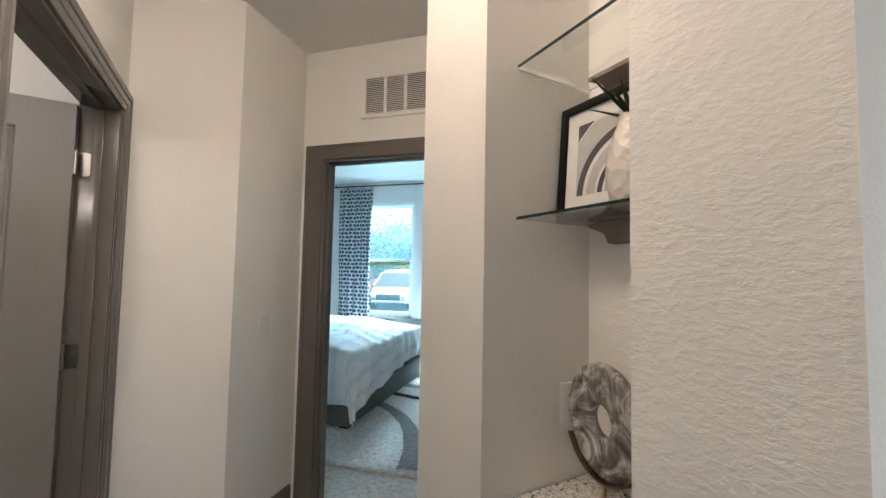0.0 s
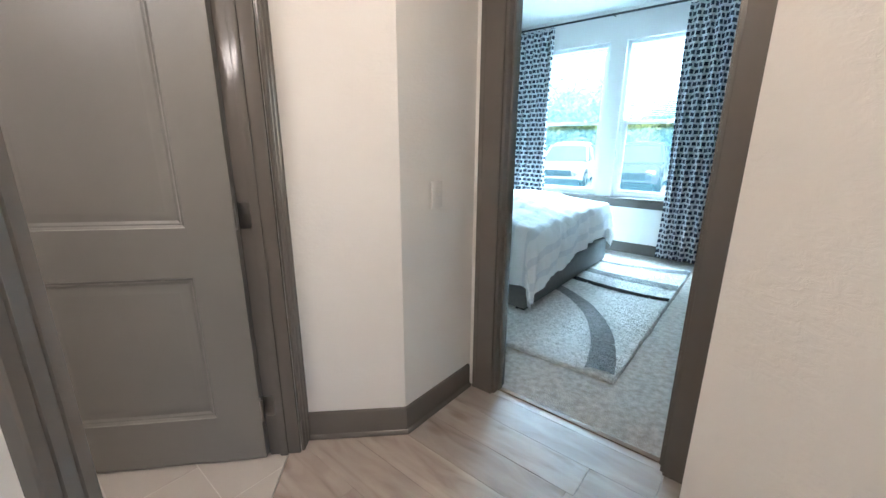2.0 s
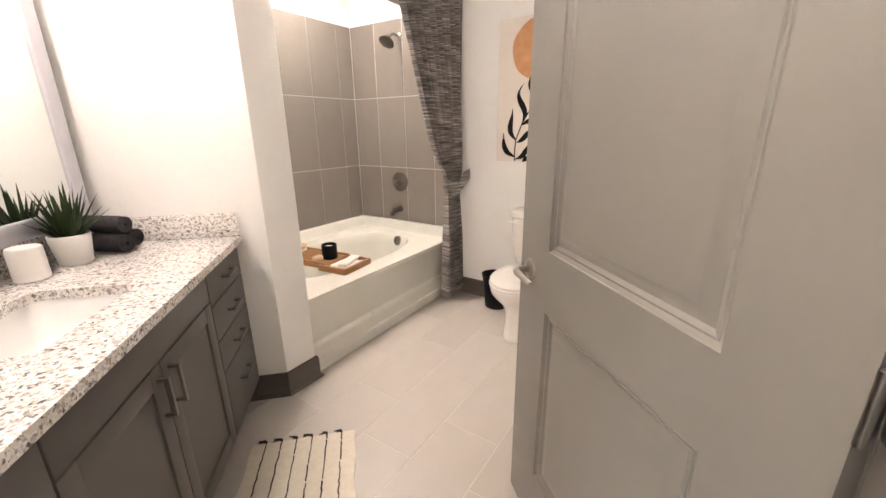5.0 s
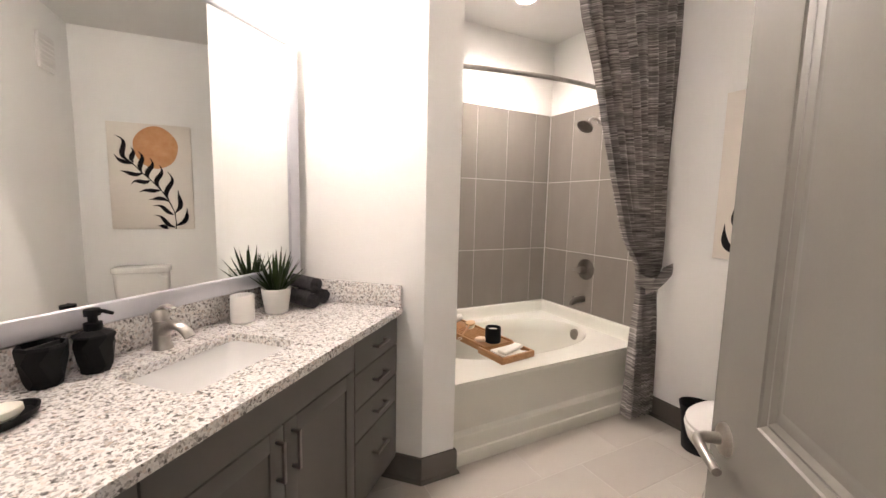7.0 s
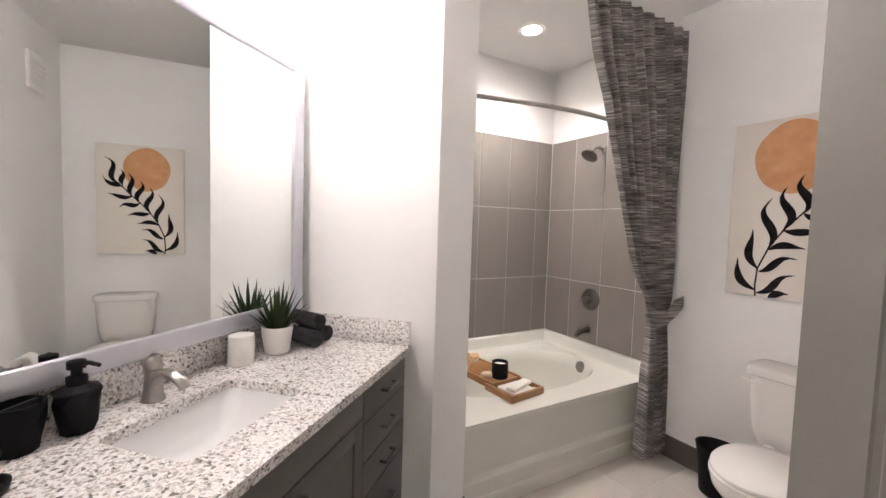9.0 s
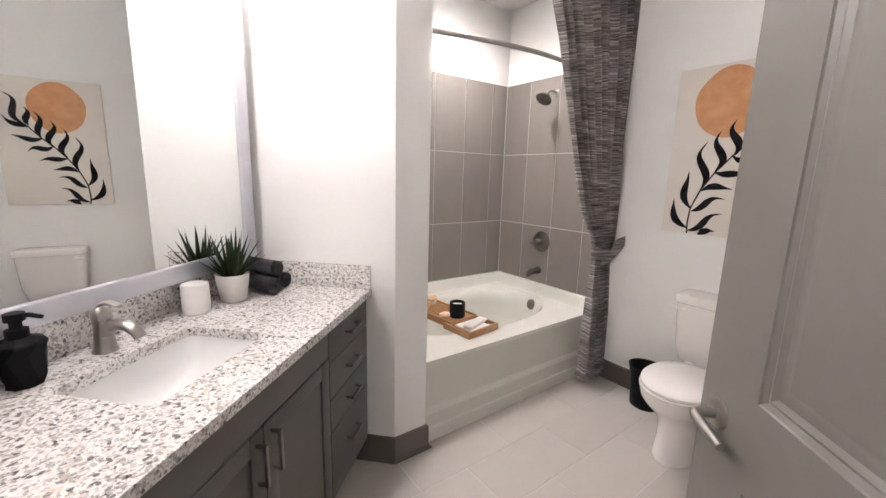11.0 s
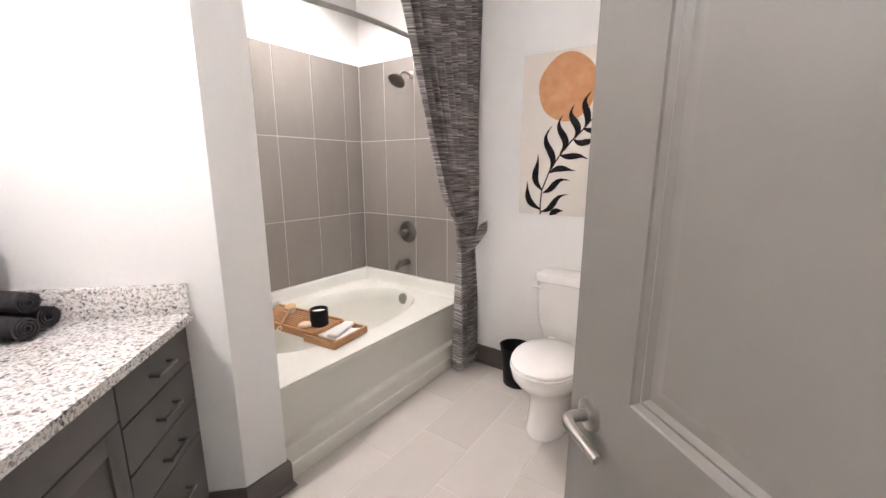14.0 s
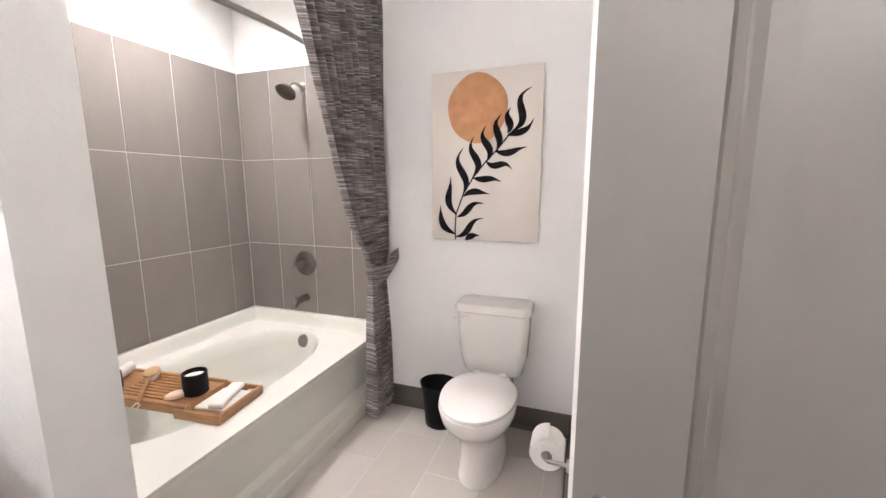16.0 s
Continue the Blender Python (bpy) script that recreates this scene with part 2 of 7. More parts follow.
NICHE_P, NICHE_BACK, NICHE_L, NICHE_R = 1.105, 1.506, -0.645, -0.205
S_X = 0.052
bm = bmesh.new()      # hall side wall with the shelf niche let into it
prism(bm, [(S_X, HALL_END), (S_X, NICHE_P / D - S_X), pq(NICHE_P, NICHE_L), pq(NICHE_BACK, NICHE_L), pq(NICHE_BACK, NICHE_R), pq(NICHE_P, NICHE_R),
           pq(NICHE_P, 0.075), pq(NICHE_P + 1.6, 0.075), (2.6, HALL_END)], 0, CEIL)
for f in bm.faces:      # the heavier trowel marks are on the stretch past the niche
    c = f.calc_center_median()
    f.material_index = 1 if (c.x - c.y) * D > NICHE_R + 0.01 and abs(f.normal.z) < 0.5 else 0
setting("wall_niche", bm, [M["wall"], M["wall_rough"]], "cream textured wall with a shelf niche")

BD_L, BD_R = -0.925, -0.055
bm = bmesh.new()      # bedroom wall with the door opening
for a, b, z in ((-4.3, BD_L, 0), (BD_R, 2.6, 0), (BD_L, BD_R, HEAD)):
    prism(bm, [(a, HALL_END), (b, HALL_END), (b, HALL_END + 0.115), (a, HALL_END + 0.115)], z, CEIL)
setting("wall_bedroom", bm, M["wall"], "cream wall with the bedroom doorway")

WIN = ((-2.62, -1.67), (-1.49, -0.54))
SILL, TOP = 0.70, 2.52
bm = bmesh.new()      # window wall, two openings
for a, b, z0, z1 in ((-4.3, WIN[0][0], 0, CEIL), (WIN[0][1], WIN[1][0], 0, CEIL), (WIN[1][1], 2.6, 0, CEIL)) + tuple((a, b, 0, SILL) for a, b in WIN) + tuple((a, b, TOP, CEIL) for a, b in WIN):
    prism(bm, [(a, WINDOW_WALL), (b, WINDOW_WALL), (b, WINDOW_WALL + 0.16), (a, WINDOW_WALL + 0.16)], z0, z1)
setting("wall_window", bm, M["wall"], "pale bedroom wall with two windows")
bm = bmesh.new()
prism(bm, [(-4.3, HALL_END), (-4.3, WINDOW_WALL + 0.16), (-4.42, WINDOW_WALL + 0.16), (-4.42, HALL_END)], 0, CEIL)
setting("wall_bedroom_west", bm, M["wall"], "cream bedroom wall")
bm = bmesh.new()
prism(bm, [(0.92, HALL_END + 0.115), (0.92, WINDOW_WALL), (1.04, WINDOW_WALL), (1.04, HALL_END + 0.115)], 0, CEIL)
setting("wall_bedroom_east", bm, M["wall"], "cream bedroom wall")
bm = bmesh.new()      # plain walls that close the rest of the flat
for a, b, z0, z1 in ((DOOR_IN, 1.4, 0, CEIL), (3.2, 3.6, 0, CEIL), (1.4, 3.2, 0, 0.75), (1.4, 3.2, 2.25, CEIL)):
    prism(bm, [pq(a, 2.6), pq(b, 2.6), pq(b, 2.72), pq(a, 2.72)], z0, z1)
setting("wall_hall_start", bm, M["wall"], "plain cream wall with a window opening")
bm = bmesh.new()
prism(bm, [pq(2.7, 0.075), pq(3.6, 0.075), pq(3.6, 2.6), pq(3.48, 2.6), pq(3.48, 0.195), pq(2.7, 0.195)], 0, CEIL)
setting("wall_living", bm, M["wall"], "plain cream wall")

bm = bmesh.new()      # ceiling
prism(bm, [(-4.5, -2.6), (4.8, -2.6), (4.8, WINDOW_WALL + 0.16), (-4.5, WINDOW_WALL + 0.16)], CEIL, CEIL + 0.12)
setting("ceiling", bm, M["ceiling"], "white textured ceiling")
bm = bmesh.new()      # slab under the floors
prism(bm, [(-4.5, -2.6), (4.8, -2.6), (4.8, WINDOW_WALL + 0.16), (-4.5, WINDOW_WALL + 0.16)], -0.25, -0.014)
setting("floor_slab", bm, mottled("grout", (0.52, 0.48, 0.43), (0.57, 0.53, 0.48), 6, 0.8, relief=0.2), "pale grout bed")


# == more materials ==
def speckled(name):
    """White granite with grey, dark and tan grains, as at a polished counter."""
    m, n, l, b = material(name, (0.7, 0.68, 0.66), 0.16)
    tc = n.new("ShaderNodeTexCoord")
    def cells(scale, seed):
        mp = n.new("ShaderNodeMapping")
        mp.inputs["Location"].default_value = (seed, seed * 0.7, seed * 0.3)
        v = n.new("ShaderNodeTexVoronoi")
        v.inputs["Scale"].default_value, v.inputs["Randomness"].default_value = scale, 1.0
        wob = n.new("ShaderNodeTexNoise")
        wob.inputs["Scale"].default_value, wob.inputs["Detail"].default_value = scale * 0.9, 3
        mix = n.new("ShaderNodeVectorMath")
        mix.operation = "MULTIPLY_ADD"
        mix.inputs[1].default_value = (0.006,) * 3
        l.new(tc.outputs["Object"], mp.inputs["Vector"])
        l.new(mp.outputs["Vector"], wob.inputs["Vector"])
        l.new(wob.outputs["Color"], mix.inputs[0])
        l.new(mp.outputs["Vector"], mix.inputs[2])
        l.new(mix.outputs["Vector"], v.inputs["Vector"])
        s = n.new("ShaderNodeSeparateColor")
        l.new(v.outputs["Color"], s.inputs["Color"])
        return s.outputs["Red"]
    base = ramp(n, l, cells(150, 0), [(0.0, (0.84, 0.82, 0.80)), (0.48, (0.76, 0.73, 0.71)), (0.68, (0.62, 0.59, 0.57)), (0.78, (0.75, 0.67, 0.62)), (0.87, (0.48, 0.46, 0.45))], "CONSTANT")
    dark = ramp(n, l, cells(122, 4.1), [(0.0, (1, 1, 1)), (0.80, (0.62, 0.61, 0.60)), (0.90, (0.29, 0.28, 0.275)), (0.95, (0.68, 0.63, 0.59))], "CONSTANT")
    fine = ramp(n, l, cells(280, 9.2), [(0.0, (1, 1, 1)), (0.89, (0.70, 0.69, 0.68)), (0.96, (0.48, 0.47, 0.46))], "CONSTANT")
    def times(a, c):
        k = n.new("ShaderNodeMix")
        k.data_type, k.blend_type = "RGBA", "MULTIPLY"
        k.inputs[0].default_value = 1.0
        l.new(a, k.inputs[6])
        l.new(c, k.inputs[7])
        return k.outputs[2]
    l.new(times(times(base.outputs["Color"], dark.outputs["Color"]), fine.outputs["Color"]), b.inputs["Base Color"])
    return m


def per_piece(name, a, c, rough, grain=(1, 1, 1), scale=6, relief=0.05, amount=0.5):
    """Pieces that differ a little from one another, with a grain of their own."""
    m, n, l, b = material(name, a, rough)
    info = n.new("ShaderNodeObjectInfo")
    t = noise_tex(n, l, scale, 5, 0.6, grain)
    mixf = n.new("ShaderNodeMath")
    mixf.operation = "MULTIPLY_ADD"
    mixf.inputs[1].default_value = amount
    l.new(info.outputs["Random"], mixf.inputs[0])
    half = n.new("ShaderNodeMath")
    half.operation = "MULTIPLY"
    half.inputs[1].default_value = 1.0 - amount
    l.new(t.outputs["Fac"], half.inputs[0])
    l.new(half.outputs[0], mixf.inputs[2])
    r = ramp(n, l, mixf.outputs[0], [(0.2, a), (0.8, c)])
    l.new(r.outputs["Color"], b.inputs["Base Color"])
    bump(n, l, b, t.outputs["Fac"], relief, 0.001)
    return m


M["granite"] = speckled("speckled_granite")
M["wall_tile"] = per_piece("grey_wall_tile", (0.215, 0.193, 0.172), (0.262, 0.237, 0.212), 0.36, (1, 1, 0.25), 9, 0.04, 0.4)
M["floor_tile"] = per_piece("greige_floor_tile", (0.475, 0.437, 0.395), (0.53, 0.49, 0.447), 0.34, (0.5, 1, 1), 7, 0.05, 0.4)
M["grout"] = mottled("light_grout", (0.62, 0.59, 0.55), (0.66, 0.63, 0.59), 20, 0.85, relief=0.2)
M["bamboo"] = mottled("oiled_bamboo", (0.30, 0.145, 0.055), (0.44, 0.235, 0.10), 5, 0.4, relief=0.15, stretch=(14, 1.2, 14))
M["frame_silver"] = mottled("pale_silver_frame", (0.58, 0.58, 0.63), (0.65, 0.65, 0.70), 4, 0.3, 0.5, relief=0.03, fine=200)
M["leaf"] = mottled("succulent_leaf", (0.010, 0.024, 0.005), (0.028, 0.050, 0.010), 14, 0.55, relief=0.1, spec=0.25)
M["towel_dark"] = mottled("charcoal_terry", (0.034, 0.032, 0.036), (0.066, 0.062, 0.068), 60, 0.95, relief=0.9, fine=320, distance=0.004)
M["towel_white"] = mottled("white_terry", (0.74, 0.71, 0.67), (0.8, 0.78, 0.74), 60, 0.95, relief=0.8, fine=300, distance=0.003)
M["ceramic_white"] = mottled("matt_white_ceramic", (0.78, 0.76, 0.73), (0.81, 0.79, 0.76), 6, 0.4)
M["wax"] = mottled("candle_wax", (0.80, 0.76, 0.68), (0.83, 0.79, 0.71), 8, 0.55)
M["lens"], lens_n, lens_l, lens_b = material("lit_lens", (0.9, 0.9, 0.9), 0.4)
lens_b.inputs["Emission Color"].default_value = (1.0, 0.94, 0.85, 1)
lens_b.inputs["Emission Strength"].default_value = 14.0
M["shade"], shade_n, shade_l, shade_b = material("lit_opal_glass", (0.9, 0.9, 0.9), 0.4)
shade_b.inputs["Emission Color"].default_value = (*SOFT, 1)
shade_b.inputs["Emission Strength"].default_value = 7.4
M["dome"], dome_n, dome_l, dome_b = material("lit_warm_dome", (0.9, 0.88, 0.84), 0.4)
dome_b.inputs["Emission Color"].default_value = (*WARM, 1)
dome_b.inputs["Emission Strength"].default_value = 9.0
# near-black standing in for shade in the toe recess and outlet slots
M["recess_shade"] = mottled("painted_recess_shade", (0.02, 0.018, 0.016), (0.03, 0.027, 0.025), 5, 0.7)


# == bathroom: vanity ==
CAB_F, CTR_F = -0.765, -0.792        # cabinet face and counter edge
CTR_B = MIRROR_WALL


def qbox(bm, q0, q1, p0, p1, z0, z1, bevel=0.0, o=(0, 0, 0), segs=2, mi=0):
    """A box in the hall's diagonal frame, relative to o = (q, p, z)."""
    return box(bm, (min(q0, q1) - o[0], min(p0, p1) - o[1], z0 - o[2]), (max(q0, q1) - o[0], max(p0, p1) - o[1], z1 - o[2]), bevel, segs, mi=mi)


def pull(parent, q, p, z, length, upright, o):
    """A squared bar pull on two posts, standing off a cabinet front towards -q."""
    bm = bmesh.new()
    h = length / 2
    for s in (-1, 1):
        if upright:
            qbox(bm, q, q - 0.028, p - 0.005, p + 0.005, z + s * (h - 0.006) - 0.005, z + s * (h - 0.006) + 0.005, 0.002, o)
        else:
            qbox(bm, q, q - 0.028, p + s * (h - 0.006) - 0.005, p + s * (h - 0.006) + 0.005, z - 0.005, z + 0.005, 0.002, o)
    if upright:
        qbox(bm, q - 0.024, q - 0.034, p - 0.006, p + 0.006, z - h, z + h, 0.003, o)
    else:
        qbox(bm, q - 0.024, q - 0.034, p - h, p + h, z - 0.006, z + 0.006, 0.003, o)
    return part("handle", bm, M["pull"], parent, "brushed nickel bar handle")


def shaker(bm, q, p0, p1, z0, z1, o, rail=0.058):
    """A framed front with a set-back panel, its face at q."""
    qbox(bm, q + 0.019, q, p0, p0 + rail, z0, z1, 0.0015, o)
    qbox(bm, q + 0.019, q, p1 - rail, p1, z0, z1, 0.0015, o)
    qbox(bm, q + 0.019, q, p0 + rail, p1 - rail, z0, z0 + rail, 0.0015, o)
    qbox(bm, q + 0.019, q, p0 + rail, p1 - rail, z1 - rail, z1, 0.0015, o)
    qbox(bm, q + 0.016, q + 0.008, p0 + rail - 0.004, p1 - rail + 0.004, z0 + rail - 0.004, z1 - rail + 0.004, 0, o)


def cabinet_unit(p0, p1, drawers, label):
    o = (CAB_F, (p0 + p1) / 2, 0.0)
    unit = thing("vanity_cabinet", pqm(o[1], o[0]), label, "cabinet", "vanity units")
    bm = bmesh.new()
    back = MIRROR_WALL - 0.004
    qbox(bm, CAB_F + 0.021, back, p0, p0 + 0.018, 0.10, 0.878, 0, o)
    qbox(bm, CAB_F + 0.021, back, p1 - 0.018, p1, 0.10, 0.878, 0, o)
    qbox(bm, CAB_F + 0.021, back, p0 + 0.018, p1 - 0.018, 0.10, 0.118, 0, o)
    qbox(bm, CAB_F + 0.021, CAB_F + 0.04, p0 + 0.018, p1 - 0.018, 0.118, 0.878, 0, o)
    part("body", bm, M["cabinet"], unit)
    # kick board coloured near-black as the shade under the cabinet
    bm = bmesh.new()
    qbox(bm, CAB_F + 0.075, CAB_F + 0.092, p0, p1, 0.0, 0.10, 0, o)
    part("toe_kick", bm, M["recess_shade"], unit, "recessed toe kick with its shade painted near-black")
    g = 0.002
    if drawers:
        for z0, z1 in ((0.122, 0.425), (0.430, 0.567), (0.572, 0.722), (0.727, 0.872)):
            bm = bmesh.new()
            qbox(bm, CAB_F + 0.019, CAB_F, p0 + g, p1 - g, z0, z1, 0.002, o)
            d = part("drawer", bm, M["cabinet"], unit)
            pull(d, CAB_F, (p0 + p1) / 2, (z0 + z1) / 2 + (0.03 if z1 < 0.5 else 0.0), 0.115, False, o)
    else:
        bm = bmesh.new()
        qbox(bm, CAB_F + 0.019, CAB_F, p0 + g, p1 - g, 0.756, 0.872, 0.002, o)
        part("false_front", bm, M["cabinet"], unit)
        mid = (p0 + p1) / 2
        for a, b, hp in ((p0 + g, mid - g, mid - 0.035), (mid + g, p1 - g, mid + 0.035)):
            bm = bmesh.new()
            shaker(bm, CAB_F, a, b, 0.122, 0.751, o)
            d = part("door", bm, M["cabinet"], unit)
            pull(d, CAB_F, hp, 0.655, 0.13, True, o)
    return unit


cabinet_unit(WING + 0.004, -1.366, True, "taupe drawer cabinet with nickel pulls under granite")
cabinet_unit(-1.364, -0.532, False, "taupe sink cabinet with two shaker doors")
cabinet_unit(-0.530, DOOR_IN - 0.006, True, "taupe drawer cabinet beside the doorway")

SK = (-0.632, -0.335, -1.192, -0.755)     # sink cut-out: q0, q1, p0, p1


def rounded_rect(x0, x1, y0, y1, r, z, n=6):
    pts = []
    for cx, cy, a0 in ((x1 - r, y1 - r, 0), (x0 + r, y1 - r, 90), (x0 + r, y0 + r, 180), (x1 - r, y0 + r, 270)):
        for k in range(n + 1):
            a = radians(a0 + 90 * k / n)
            pts.append((cx + r * math.cos(a), cy + r * math.sin(a), z))
    return pts


top = thing("granite_countertop", pqm(-0.93, -0.48, 0.88), "polished white granite counter speckled grey and black", "countertop")
o = (-0.48, -0.93, 0.88)
bm = bmesh.new()
hole = rounded_rect(SK[0] - o[0], SK[1] - o[0], SK[2] - o[1], SK[3] - o[1], 0.035, 0)
outer = [(CTR_F - o[0], WING + 0.002 - o[1]), (CTR_F - o[0], DOOR_IN - 0.003 - o[1]), (CTR_B - 0.002 - o[0], DOOR_IN - 0.003 - o[1]), (CTR_B - 0.002 - o[0], WING + 0.002 - o[1])]


def plate_with_hole(bm, outer, hole, z0, z1, edge=0.003):
    """A slab with a hole, its rims walled."""
    for z, flip in ((z1, False), (z0, True)):
        vo = [bm.verts.new((x, y, z)) for x, y in outer]
        vh = [bm.verts.new((x, y, z)) for x, y, _ in hole]
        es = [bm.edges.new((a, b)) for ring in (vo, vh) for a, b in zip(ring, ring[1:] + ring[:1])]
        bmesh.ops.triangle_fill(bm, edges=es, use_beauty=True)
        if flip:
            for ring, top_ring in ((vo, keep_o), (vh, keep_h)):
                for i in range(len(ring)):
                    j = (i + 1) % len(ring)
                    bm.faces.new((ring[i], ring[j], top_ring[j], top_ring[i]))
        keep_o, keep_h = vo, vh


plate_with_hole(bm, outer, hole, 0.0, 0.032)
part("slab", bm, M["granite"], top)
bm = bmesh.new()
qbox(bm, CTR_B - 0.022, CTR_B - 0.002, WING + 0.002, DOOR_IN - 0.003, 0.9125, 1.022, 0.0025, o)
part("backsplash", bm, M["granite"], top)
bm = bmesh.new()
qbox(bm, CTR_F + 0.004, CTR_B - 0.0225, WING + 0.002, WING + 0.022, 0.9125, 1.022, 0.0025, o)
part("side_splash", bm, M["granite"], top)

sink = thing("undermount_sink", pqm((SK[2] + SK[3]) / 2, (SK[0] + SK[1]) / 2, 0.74), "white rectangular undermount ceramic sink basin", "sink")
bm = bmesh.new()
hq, hp = (SK[1] - SK[0]) / 2, (SK[3] - SK[2]) / 2
rings = []
for grow, z in ((0.022, 0.1385), (0.022, 0.126), (-0.012, 0.03), (-0.03, 0.008), (-0.06, 0.0)):      # outside
    rings.append(rounded_rect(-hq - grow, hq + grow, -hp - grow, hp + grow, 0.04, z))
rings = rings[::-1]
for grow, z in ((0.003, 0.1385), (0.0, 0.125), (-0.012, 0.07), (-0.028, 0.035), (-0.055, 0.018), (-0.10, 0.012)):   # inside
    rings.append(rounded_rect(-hq - grow, hq + grow, -hp - grow * 1.6, hp + grow * 1.6, 0.045, z))
loft(bm, rings)
part("basin", bm, mottled("bright_white_ceramic", (0.86, 0.855, 0.85), (0.88, 0.875, 0.87), 1.5, 0.1), sink, angle=60)
bm = bmesh.new()
lathe(bm, [(0, 0.016), (0.014, 0.016), (0.022, 0.0135), (0.022, 0.011), (0, 0.011)], 24)
part("drain", bm, M["nickel"], sink, "nickel drain")

faucet = thing("sink_faucet", pqm(-0.975, -0.248, 0.912), "brushed nickel single-lever faucet behind the sink", "faucet")
bm = bmesh.new()
loft(bm, [[(cx + r * 1.12 * math.cos(a), r * math.sin(a), z) for a in (2 * math.pi * k / 28 for k in range(28))] for cx, r, z in ((0, 0.031, 0.0), (0, 0.031, 0.006), (0, 0.0275, 0.012), (-0.001, 0.0245, 0.04), (-0.002, 0.023, 0.075), (-0.001, 0.0235, 0.098))])
part("body", bm, M["nickel"], faucet, angle=50)
bm = bmesh.new()
path = [(-0.004, 0.050), (-0.028, 0.078), (-0.058, 0.090), (-0.090, 0.086), (-0.116, 0.070), (-0.127, 0.054)]
rows = []
for k, (x, z) in enumerate(path):
    (x1, z1), (x2, z2) = path[max(k - 1, 0)], path[min(k + 1, len(path) - 1)]
    d = Vector((x2 - x1, z2 - z1)).normalized()
    wide, tall = 0.0225 - 0.0008 * k, 0.0205 - 0.0018 * k
    rows.append([(x - d.y * tall * math.sin(a), wide * math.cos(a), z + d.x * tall * math.sin(a)) for a in (2 * math.pi * i / 22 for i in range(22))])
loft(bm, rows)
part("spout", bm, M["nickel"], faucet, angle=50)
bm = bmesh.new()
lathe(bm, [(0.0235, 0.099), (0.0255, 0.102), (0.0255, 0.116), (0.021, 0.130), (0.011, 0.138), (0, 0.140)], 28)
part("cap", bm, M["nickel"], faucet)
bm = bmesh.new()
rows = []
for k, (x, z) in enumerate(((0.008, 0.128), (-0.006, 0.144), (-0.026, 0.152), (-0.048, 0.150), (-0.066, 0.144))):
    w, h = 0.0135 - 0.001 * k, 0.009 - 0.0013 * k
    rows.append([(x - 0.3 * h * math.sin(a), w * math.cos(a), z + h * math.sin(a)) for a in (2 * math.pi * i / 16 for i in range(16))])
loft(bm, rows)
part("lever", bm, M["nickel"], faucet, angle=50)

# mirror, a touch out of square with its wall
mir = thing("framed_mirror", Matrix.Translation(pq(-0.955, -0.194, 1.63)) @ pose(0, 0, 0, 0, 0, -47.4), "large mirror in a pale silver frame over the vanity", "mirror")
MW, MH, FW = 0.78, 0.60, 0.068
for nm, lo, hi in (("frame_side", (-0.012, -MW, -MH), (0.022, -MW + FW, MH)), ("frame_side", (-0.012, MW - FW, -MH), (0.022, MW, MH)),
                   ("frame_rail", (-0.0118, -MW + FW, MH - FW), (0.022, MW - FW, MH)), ("frame_rail", (-0.0118, -MW + FW, -MH), (0.022, MW - FW, -MH + FW))):
    bm = bmesh.new()
    box(bm, lo, hi, 0.006, 3)
    part(nm, bm, M["frame_silver"], mir)
bm = bmesh.new()
box(bm, (-0.002, -MW + FW - 0.004, -MH + FW - 0.004), (0.004, MW - FW + 0.004, MH - FW + 0.004))
part("glass", bm, M["mirror"], mir, "clear mirror glass")

# vanity light above the mirror
vl = thing("vanity_light", pqm(-0.98, MIRROR_WALL - 0.002, 2.42), "nickel wall light bar with white glass shades", "wall lamp")
bm = bmesh.new()
box(bm, (-0.022, -0.34, -0.03), (0.0, 0.34, 0.03), 0.006)
part("backplate", bm, M["nickel"], vl)
for k in range(4):
    y = -0.39 + 0.26 * k
    bm = bmesh.new()
    tube(bm, [(-0.02, y * 0.85, 0.0), (-0.06, y, 0.01), (-0.085, y, -0.012)], 0.008, 10)
    part("arm", bm, M["nickel"], vl)
    bm = bmesh.new()
    lathe(bm, [(0, 0.0), (0.05, -0.004), (0.056, -0.012), (0.056, -0.115), (0.052, -0.12), (0, -0.12)], 24, Matrix.Translation((-0.085, y, -0.01)))
    part("shade", bm, M["shade"], vl, "lit white glass shade")

# == bathroom: things on the counter ==
CT = 0.9125


def turned(name, p, q, z, profile, mat, label, category, segs=32, sx=1, sy=1, turn=0):
    ob = thing(name, pqm(p, q, z, turn), label, category)
    bm = bmesh.new()
    lathe(bm, profile, segs, None, 0, sx, sy)
    part("body", bm, mat, ob, angle=45 if segs > 12 else 20)
    return ob


turned("white_candle_jar", -1.318, -0.258, CT, [(0, 0), (0.042, 0), (0.047, 0.004), (0.048, 0.02), (0.047, 0.108), (0.044, 0.114), (0, 0.115)], M["ceramic_white"], "plain white ceramic jar on the counter", "jar")
pot = turned("succulent_plant", -1.482, -0.292, CT, [(0, 0), (0.042, 0), (0.05, 0.006), (0.062, 0.09), (0.0635, 0.112), (0.0625, 0.115), (0.057, 0.115), (0.055, 0.098), (0, 0.096)], M["ceramic_white"], "green spiky succulent in a white ceramic pot", "plant")
pot.children[0].name = "pot"
rng = random.Random(5)


